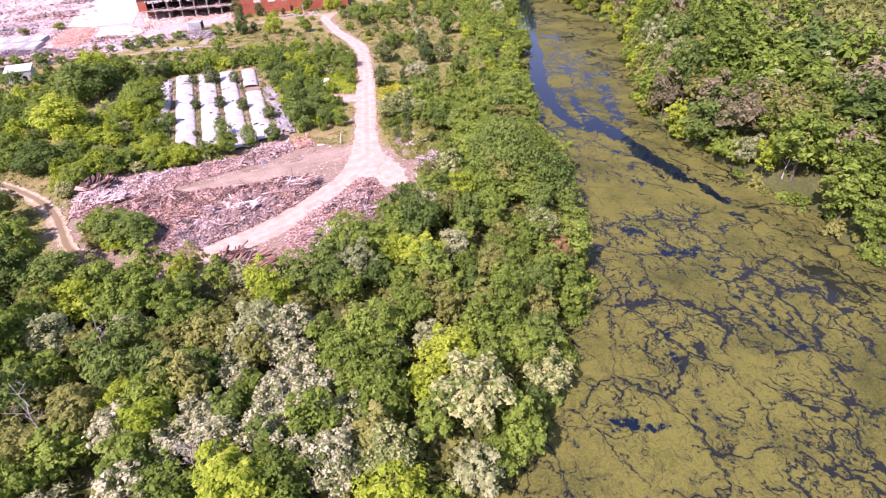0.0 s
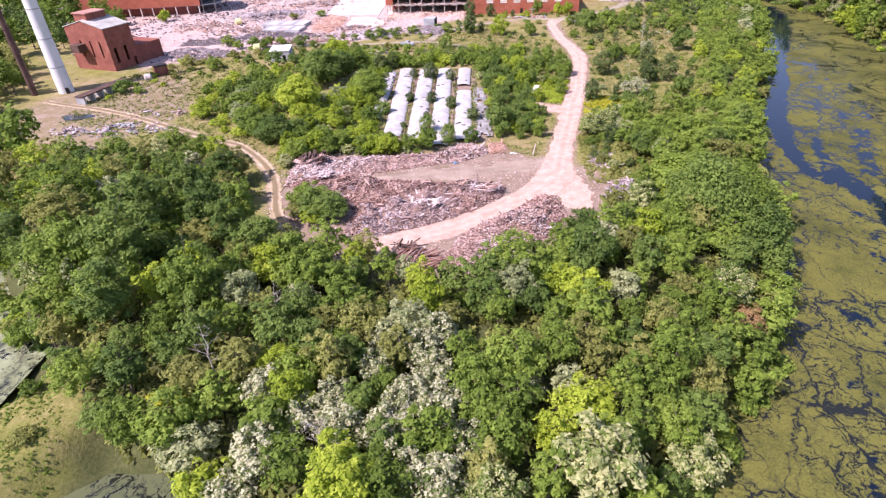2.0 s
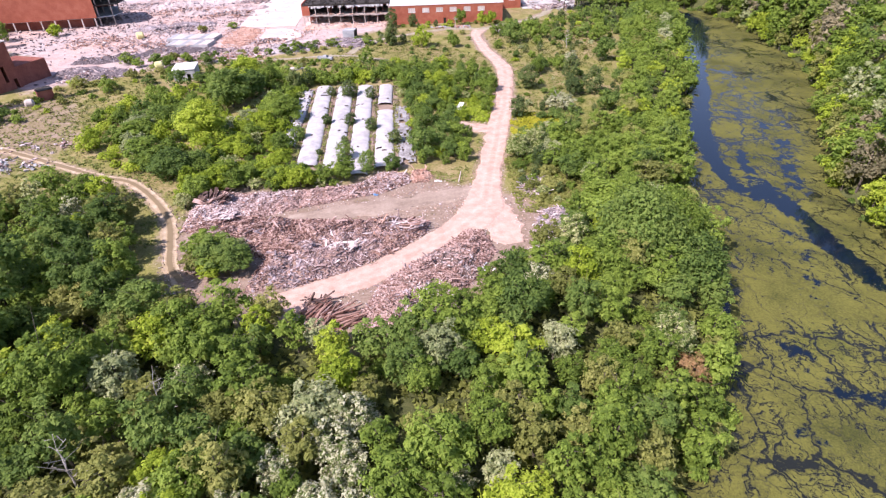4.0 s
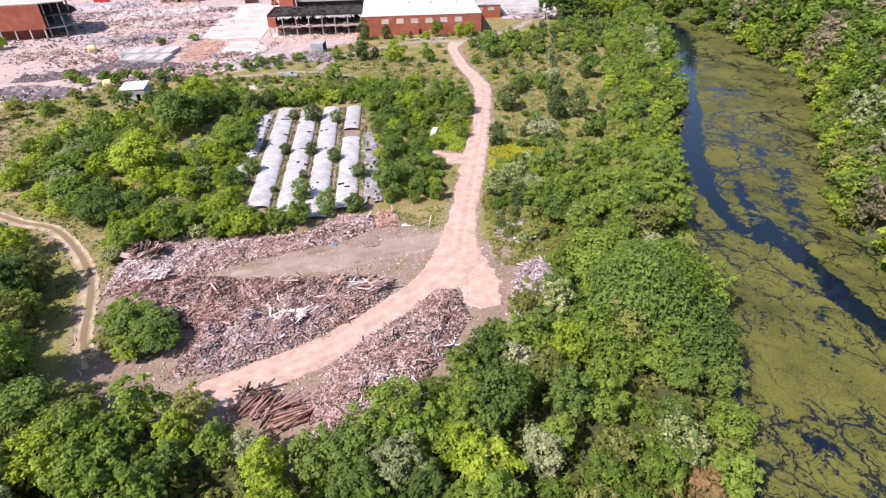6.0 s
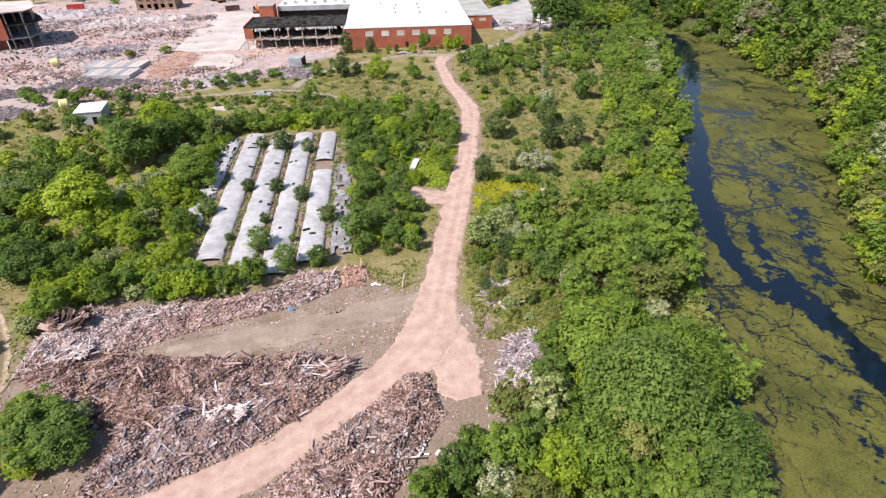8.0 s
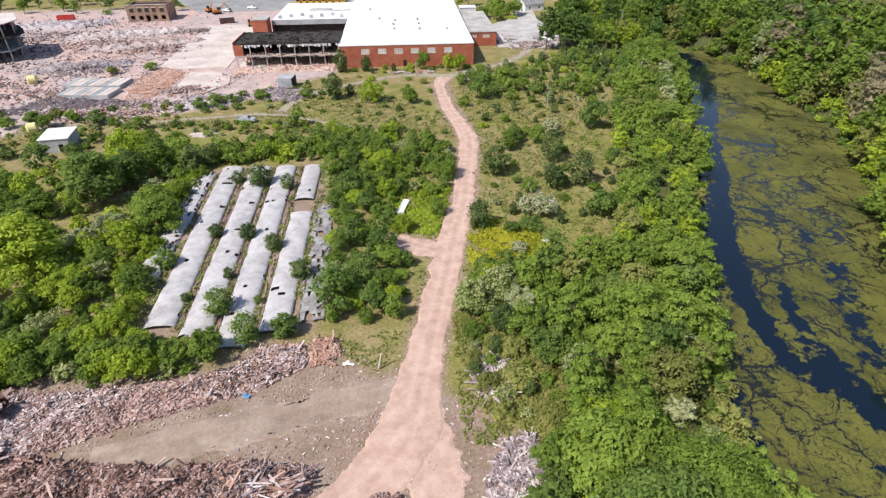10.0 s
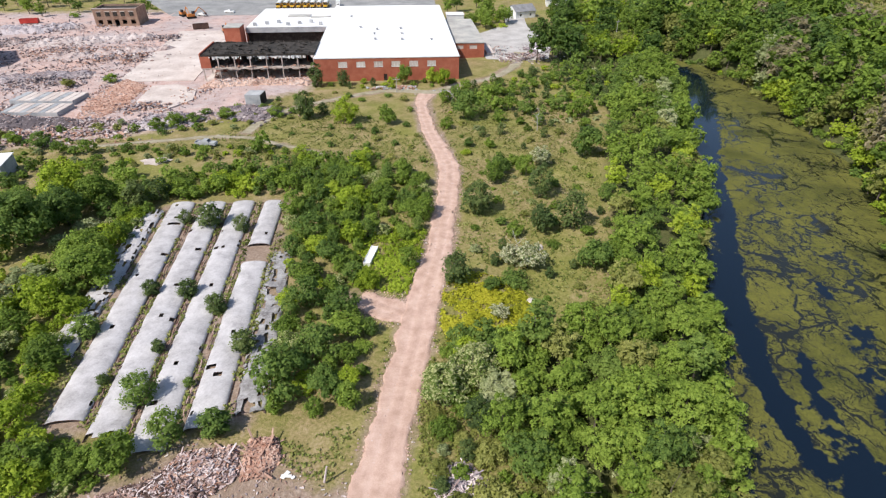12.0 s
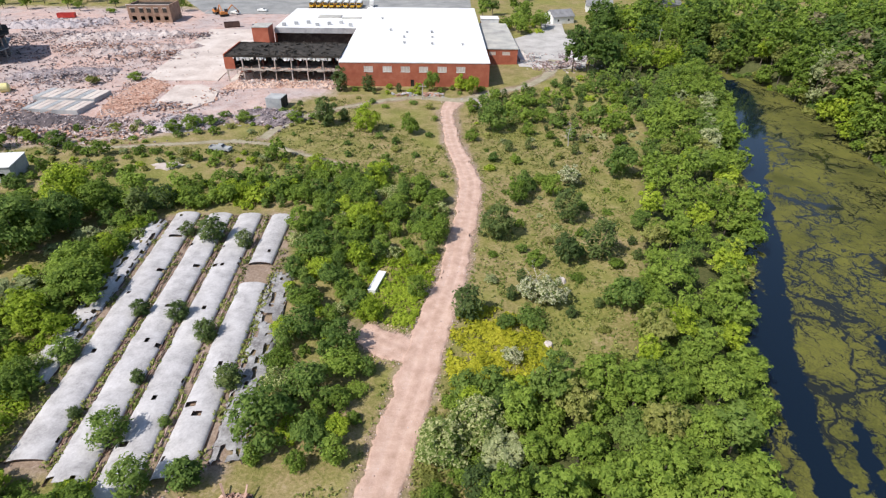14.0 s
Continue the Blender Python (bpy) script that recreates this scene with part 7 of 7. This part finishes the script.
for i, (poly, top, soil, mats) in enumerate((
        ([(-132, 148), (-110, 153), (-90, 162), (-87, 168), (-106, 165), (-134, 158)], 1.8, RUBBLE, ((RUBBLE, 3), (DARKRUBBLE, 2), (BRICKRUBBLE, 1))),
        ([(-152, 170), (-128, 176), (-104, 186), (-105, 193), (-130, 187), (-154, 181)], 2.0, RUBBLE, ((RUBBLE, 3), (DARKRUBBLE, 2))),
        ([(-138, 116), (-118, 119), (-104, 126), (-105, 132), (-120, 130), (-138, 127)], 1.7, DARKRUBBLE, ((DARKRUBBLE, 3), (RUBBLE, 2))),
        ([(-120, 76), (-104, 72), (-86, 74), (-83, 79), (-98, 82), (-112, 86)], 1.5, DARKRUBBLE, ((DARKRUBBLE, 2), (RUBBLE, 2), (BRICKRUBBLE, 1))),
        ([(-140, 64), (-128, 64), (-116, 70), (-114, 76), (-126, 73), (-138, 70)], 1.8, DARKRUBBLE, ((DARKRUBBLE, 3), (BRICKRUBBLE, 1.5), (RUBBLE, 1))),
        ([(-139, 50), (-126, 42), (-112, 46), (-112, 54), (-124, 58), (-138, 58)], 1.2, DARKRUBBLE, ((DARKRUBBLE, 3), (RUBBLE, 2), (TWIG, 1))),
        ([(-190, 196), (-160, 200), (-146, 210), (-150, 218), (-180, 212), (-194, 206)], 2.2, DARKRUBBLE, ((DARKRUBBLE, 3), (RUBBLE, 2))),
        ([(-71, 73), (-63, 69), (-53, 72), (-52, 80), (-60, 84), (-68, 81)], 1.3, DARKRUBBLE, ((TWIG, 2), (DARKRUBBLE, 2), (RUBBLE, 1))),
        ([(-49, 84), (-44, 77), (-36, 74), (-29, 80), (-30, 86), (-38, 88), (-46, 89)], 1.4, DARKRUBBLE, ((TWIG, 3), (DARKRUBBLE, 1.5), (RUBBLE, 1))))):
    heap("rubble_ridge", "low ridge of grey broken concrete and brick", poly, top, 140 + i, soil, mats, 12, 420, (0.3, 1.6))


def slab(name, label, poly, z, mat):
    b = Build()
    b.prism(poly, -0.3, z)
    return tagged(part(name, b, mat), label, "slab", "yard slabs", "structure")


slab("concrete_slab", "pale swept concrete floor slab of a cleared building", [(-77, 90), (-66, 86), (-60, 96), (-62, 107), (-70, 113), (-78, 112)], 0.3, CONCRETE)
slab("concrete_slab", "large pale concrete floor slab", [(-92, 118), (-66, 118), (-68, 200), (-96, 200)], 0.22, CONCRETE)
slab("sand_patch", "pale patch of spread sand in the grass", [(-55 + (3.4 + 0.7 * math.sin(3 * a) + 0.4 * math.sin(7 * a)) * math.cos(a), 48 + (2.2 + 0.5 * math.cos(5 * a)) * math.sin(a)) for a in [math.pi * k / 12 for k in range(24)]], 0.16, CONCRETE)
slab("concrete_slab", "pale concrete floor slab with dust", [(-64, 138), (-59, 138), (-60, 156), (-66, 156)], 0.26, CONCRETE)
for x, y, w, d in ((-103, 88, 17, 8.5), (-105, 99, 20, 9)):
    t = thing("loading_dock", "raised grey concrete loading dock with broken deck", "dock", (x, y, 0), -6)
    b = Build()
    b.box((0, 0, 0.5), (w, d, 1.5))
    part("base", b, CONCRETEGREY, t)
    for i in range(9):
        b = Build()
        b.box((-w / 2 + w * (i + 0.5) / 9, 0, 1.3), (w / 9 - 0.25, d - 0.3, 0.14))
        part("deck_panel", b, CONCRETE if i % 3 else CONCRETEGREY, t)
for x, y, w, d, hh, mat, lab in ((-129.7, 104.4, 2.2, 1.6, 1.5, PALEYELLOW, "faded yellow tank lying on its side"), (-103.5, 55, 2.0, 1.5, 1.4, PALEYELLOW, "pale rounded tank in the weeds"), (-128, 18, 1.6, 1.2, 1.2, CONCRETE, "pale concrete drum on bare ground")):
    b = Build()
    b.tube((-w / 2, 0, hh * 0.8), (w / 2, 0, hh * 0.8), hh, hh, 16)
    b.tube((-w / 2 - 0.4, 0, hh * 0.8), (-w / 2, 0, hh * 0.8), hh * 0.6, hh, 16)
    b.tube((w / 2, 0, hh * 0.8), (w / 2 + 0.4, 0, hh * 0.8), hh, hh * 0.6, 16)
    ob = tagged(part("tank", b, mat, smooth=False), lab, "tank")
    ob.matrix_basis = pose(x, y, 0, 0, 0, 25)
for x, y, turn, l, mat, lab in ((-176, 224, 10, 8, REDPAINT, "red scrap skip heaped with rubble"), (-88, 206, 20, 7, RUST, "dark rusty steel skip in the yard")):
    t = thing("scrap_skip", lab, "skip", (x, y, 0), turn)
    b = Build()
    b.span(-l / 2, l / 2, -1.3, 1.3, 0.3, 0.5)
    for s in (-1, 1):
        b.box((0, s * 1.3, 1.3), (l, 0.12, 2.0))
        b.box((s * l / 2, 0, 1.3), (0.12, 2.5, 2.0))
    part("body", b, mat, t)
    b = Build()
    for s in (-1, 1):
        b.box((0, s * 0.9, 0.12), (l, 0.2, 0.3))
    part("skid", b, RUST, t)

# brick office ruin
t = thing("office_ruin", "two-storey brown brick office ruin with empty windows", "ruin", (-130, 221, 0), 3)
b = Build()
wall_with_openings(b, -10, 10, -7, 0, 8, [(-8.5, -6.5, 1, 3), (-4.5, -2.5, 1, 3), (-1, 1, 0, 3.2), (2.5, 4.5, 1, 3), (6.5, 8.5, 1, 3)], 0.5)
for z0 in (4.6,):
    for x in (-7.5, -3.5, 0, 3.5, 7.5):
        b.span(x - 1.1, x + 1.1, -7.12, -7, z0 - 0.2, z0)
b.span(-10, 10, 6.5, 7, 0, 8)
b.span(-10, -9.5, -6.5, 6.5, 0, 8)
b.span(9.5, 10, -6.5, 6.5, 0, 8)
part("wall", b, TANBRICK, t)
for x in (-7.5, -3.5, 0, 3.5, 7.5):
    # black panel on the solid wall stands for an empty window's unlit inside
    b = Build()
    b.span(x - 1, x + 1, -7.06, -7.02, 4.6, 6.6)
    part("window", b, CHAR_SHADE, t)
    b = Build()
    b.span(x - 1.2, x + 1.2, -7.2, -7, 6.6, 6.9)
    part("lintel", b, CONCRETE, t)
b = Build()
b.span(-9.5, 9.5, -6.5, 6.5, 6.9, 7.2)
part("roof", b, CHAR_SHADE, t)
b = Build()
b.span(-10.2, 10.2, -7.2, -6.9, 8, 8.3)
part("cornice", b, CONCRETE, t)


# ---- vehicles ----
def wheel_mesh(r, w):
    b = Build()
    b.tube((-w / 2, 0, 0), (w / 2, 0, 0), r, r, 14)
    return b.mesh("wheel", BLACK)


WHEEL = wheel_mesh(0.48, 0.3)
CARWHEEL = wheel_mesh(0.36, 0.24)


def wheels(t, mesh, xs, ys, z):
    for x in xs:
        for y in ys:
            w = part("wheel", mesh, None, t)
            w.matrix_basis = pose(x, y, z)


def bus():
    t = thing("school_bus", "yellow school bus with white roof parked in a row", "bus", (-60, 262, 0.12), 0, "school buses")
    b = Build()
    b.span(-1.2, 1.2, -4.4, 5.4, 0.55, 2.5)
    part("body", b, YELLOW, t)
    b = Build()
    b.prism([(-1.05, -5.6), (1.05, -5.6), (1.15, -4.4), (-1.15, -4.4)], 0.5, 1.5)
    part("bonnet", b, YELLOW, t)
    b = Build()
    for i in range(8):
        a0, a1 = math.pi * i / 8, math.pi * (i + 1) / 8
        b.add([(math.cos(a0) * 1.2, -4.5, 2.5 + 0.55 * math.sin(a0)), (math.cos(a1) * 1.2, -4.5, 2.5 + 0.55 * math.sin(a1)), (math.cos(a1) * 1.2, 5.4, 2.5 + 0.55 * math.sin(a1)), (math.cos(a0) * 1.2, 5.4, 2.5 + 0.55 * math.sin(a0))], [(0, 1, 2, 3)])
    part("roof", b, WHITEPAINT, t)
    b = Build()
    b.span(-1.05, 1.05, -4.46, -4.4, 1.55, 2.45)
    part("windscreen", b, GLASS, t)
    for s in (-1, 1):
        b = Build()
        for i in range(9):
            b.span(s * 1.21 - 0.02, s * 1.21 + 0.02, -4.0 + i * 1.03, -3.15 + i * 1.03, 1.7, 2.35)
        part("window_band", b, GLASS, t)
        b = Build()
        b.box((s * 0.8, -5.62, 1.0), (0.25, 0.06, 0.25))
        part("headlight", b, WHITEPAINT, t)
    b = Build()
    b.span(-1.15, 1.15, -5.8, -5.6, 0.4, 0.65)
    part("bumper", b, BLACK, t)
    wheels(t, WHEEL, (-1.0, 1.0), (-4.7, 2.6), 0.48)
    return t


first = bus()
for i in range(1, 8):
    copy_thing(first, pose(-60 + i * 3.75, 262 + 0.25 * (i % 3), 0.12, 0, 0, random.Random(i).uniform(-1, 1)))


def truck(x, y, turn, mat, label, box=False):
    t = thing("box_truck" if box else "pickup_truck", label, "truck", (x, y, gz(x, y) + 0.02), turn)
    b = Build()
    b.span(-0.95, 0.95, -2.75, 2.75, 0.5, 0.95)
    part("chassis", b, mat, t)
    b = Build()
    b.prism([(-0.9, -1.1), (0.9, -1.1), (0.9, 0.8), (-0.9, 0.8)], 0.95, 1.3)
    b.add([(-0.9, -1.1, 1.3), (0.9, -1.1, 1.3), (0.9, 0.8, 1.3), (-0.9, 0.8, 1.3), (-0.75, -0.6, 1.8), (0.75, -0.6, 1.8), (0.75, 0.6, 1.8), (-0.75, 0.6, 1.8)], [(4, 5, 6, 7), (0, 1, 5, 4), (1, 2, 6, 5), (2, 3, 7, 6), (3, 0, 4, 7)])
    part("cab", b, mat, t)
    b = Build()
    b.add([(-0.78, -1.06, 1.34), (0.78, -1.06, 1.34), (0.66, -0.68, 1.74), (-0.66, -0.68, 1.74)], [(0, 1, 2, 3)])
    part("windscreen", b, GLASS, t)
    b = Build()
    b.span(-0.9, 0.9, -2.6, -1.1, 0.95, 1.15)
    part("bonnet", b, mat, t)
    b = Build()
    if box:
        b.span(-1.15, 1.15, 0.9, 6.0, 0.8, 3.2)
        part("cargo_box", b, WHITEPAINT, t)
    else:
        for s in (-1, 1):
            b.box((s * 0.88, 1.75, 1.1), (0.08, 1.9, 0.35))
        b.box((0, 2.7, 1.1), (1.7, 0.08, 0.35))
        part("bed", b, mat, t)
    wheels(t, CARWHEEL, (-0.85, 0.85), (-1.8, 1.7), 0.36)
    return t


truck(-45.2, 57.2, 80, CONCRETEGREY, "silver-grey pickup truck parked on the grass track")
truck(-27.0, 261, 4, WHITEPAINT, "white box truck parked beside the buses", True)
truck(-96, 238, 60, WHITEPAINT, "white pickup truck parked in the yard")
truck(-84, 246, 75, WHITEPAINT, "white pickup truck parked near the buses")
truck(64, 150, 20, WHITEPAINT, "white pickup truck in the car park")


def excavator(x, y, turn, mat):
    t = thing("excavator", "orange tracked excavator standing in the yard", "excavator", (x, y, 0.1), turn)
    for s in (-1, 1):
        b = Build()
        b.prism([(s * 1.0 - 0.3, -2.2), (s * 1.0 + 0.3, -2.2), (s * 1.0 + 0.3, 2.2), (s * 1.0 - 0.3, 2.2)], 0.0, 0.9)
        part("crawler", b, BLACK, t)
    b = Build()
    b.span(-1.3, 1.3, -1.6, 2.0, 1.0, 2.2)
    part("body", b, mat, t)
    b = Build()
    b.span(-1.25, -0.2, -1.9, -0.3, 2.2, 3.4)
    part("cab", b, GLASS, t)
    b = Build()
    b.tube((0.4, -1.5, 1.9), (0.4, -4.6, 5.0), 0.3, 0.25, 6)
    b.tube((0.4, -4.6, 5.0), (0.4, -7.2, 2.2), 0.22, 0.18, 6)
    part("boom", b, mat, t)
    b = Build()
    b.box((0.4, -7.3, 1.6), (1.1, 0.9, 1.0), (25, 0, 0))
    part("bucket", b, RUST, t)


excavator(-106, 238, 40, ORANGE)
excavator(-100, 232, 120, ORANGE)
excavator(-74, 196, 20, ORANGE)

# ---- car park, lot and houses beyond ----
b = Build()
b.prism([(-112, 238), (-60, 240), (-56, 214), (28, 214), (30, 300), (-150, 300)], -0.3, 0.1)
tagged(part("bus_lot", b, ASPHALT), "worn grey asphalt lot behind the mill", "car park", kind="structure")
b = Build()
b.prism([(41, 140), (57, 137), (66, 139), (72, 160), (70, 200), (76, 246), (66, 246), (60, 205), (44, 186), (41, 160)], -0.3, 0.12)
tagged(part("car_park", b, PALELOT), "pale worn car park east of the mill", "car park", kind="structure")
b = Build()
b.span(42, 45, 146, 160, 0, 1.0)
tagged(part("loading_ramp", b, CONCRETE), "pale concrete ramp beside the annexe", "ramp", kind="structure")
gable_house(72, 226, 20, 12, 9, 3.4, 2.6, "small white house with grey shingle roof among trees", WHITEPAINT, ROOFSHINGLE)
gable_house(100, 258, -10, 14, 9, 3.4, 2.8, "white house with grey shingle roof beyond the trees", WHITEPAINT, ROOFSHINGLE)
gable_house(140, 262, 30, 14, 9, 3.4, 2.8, "pale house with grey roof beyond the trees", CONCRETE, ROOFSHINGLE)


def utility_pole(x, y, turn, h=10):
    t = thing("utility_pole", "grey wooden utility pole with one crossarm", "utility pole", (x, y, gz(x, y)), turn, "utility poles")
    b = Build()
    b.tube((0, 0, -0.5), (0, 0, h), 0.16, 0.11, 8)
    part("pole", b, DEADWOOD, t)
    b = Build()
    b.box((0, 0, h - 0.8), (2.4, 0.12, 0.14))
    part("crossarm", b, DEADWOOD, t)
    for x0 in (-1, -0.5, 0.5, 1):
        b = Build()
        b.tube((x0, 0, h - 0.73), (x0, 0, h - 0.5), 0.05, 0.04, 6)
        part("insulator", b, CONCRETEGREY, t)


utility_pole(97, 152, 30, 12)
utility_pole(5, 100, 0, 5)
utility_pole(112, 210, 30, 11)


def dead_tree(x, y, h, seed, label="bare bleached dead tree on the bank"):
    rng = random.Random(seed)
    t = thing("dead_tree", label, "tree", (x, y, gz(x, y)), 0, "dead trees")
    b = Build()
    p, r = Vector((0, 0, -0.4)), 0.16
    tips = []
    for i in range(5):
        q = p + Vector((rng.uniform(-0.3, 0.3), rng.uniform(-0.3, 0.3), h / 5))
        b.tube(p, q, r, r * 0.8, 6, False)
        tips.append((q, r * 0.7))
        p, r = q, r * 0.8
    part("trunk", b, DEADWOOD, t)
    b = Build()
    for q, r in tips[1:]:
        for k in range(4):
            a = rng.uniform(0, 6.28)
            e = q + Vector((math.cos(a), math.sin(a), rng.uniform(0.2, 0.9))) * rng.uniform(0.8, 2.2)
            b.tube(q, e, r * 0.5, 0.02, 4, False)
            for _ in range(2):
                m = q.lerp(e, rng.uniform(0.4, 0.8))
                b.tube(m, m + Vector((rng.uniform(-0.8, 0.8), rng.uniform(-0.8, 0.8), rng.uniform(0, 0.8))), r * 0.25, 0.015, 3, False)
    part("bough", b, DEADWOOD, t)


for i, (x, y, h) in enumerate(((79, -90, 8), (44, 62, 6), (-50, -113, 7), (-33, -124, 6), (-24, -124, 5), (26, -2, 4), (-44, -104, 7))):
    dead_tree(x, y, h, 500 + i, "bare bleached dead tree among green crowns")


# loose stones along the haul road
def road_stones(road, count, seed, label, mat):
    rng = np.random.RandomState(seed)
    line = catmull(road, 0.5)
    d = np.gradient(line[:, :2], axis=0)
    side = np.stack([d[:, 1], -d[:, 0]], 1) / np.hypot(*d.T)[:, None]
    b = Build()
    pr = random.Random(seed)
    pick = rng.randint(0, len(line), count)
    o = line[pick, 2] * rng.choice([-1, 1], count) * np.clip(rng.normal(0.8, 0.3, count), 0.0, 1.35)
    x, y = line[pick, 0] + side[pick, 0] * o, line[pick, 1] + side[pick, 1] * o
    z = height(x, y) + 0.08
    for i in range(count):
        s = pr.uniform(0.06, 0.3)
        b.bit((x[i], y[i], z[i]), (s, s * pr.uniform(0.5, 1), s * 0.6), (pr.uniform(-30, 30), pr.uniform(-30, 30), pr.uniform(0, 180)), 0.5, pr)
    tagged(part("road_stones", b, mat), label, "stones", kind="stuff")


road_stones(HAUL, 3200, 601, "broken brick and stones strewn along the haul road", GRAVEL)
road_stones(HAUL, 2200, 603, "pale rubble stones along the edges of the haul road", RUBBLE)
road_stones(TURNOUT, 500, 602, "broken brick and stones on the turnout", GRAVEL)
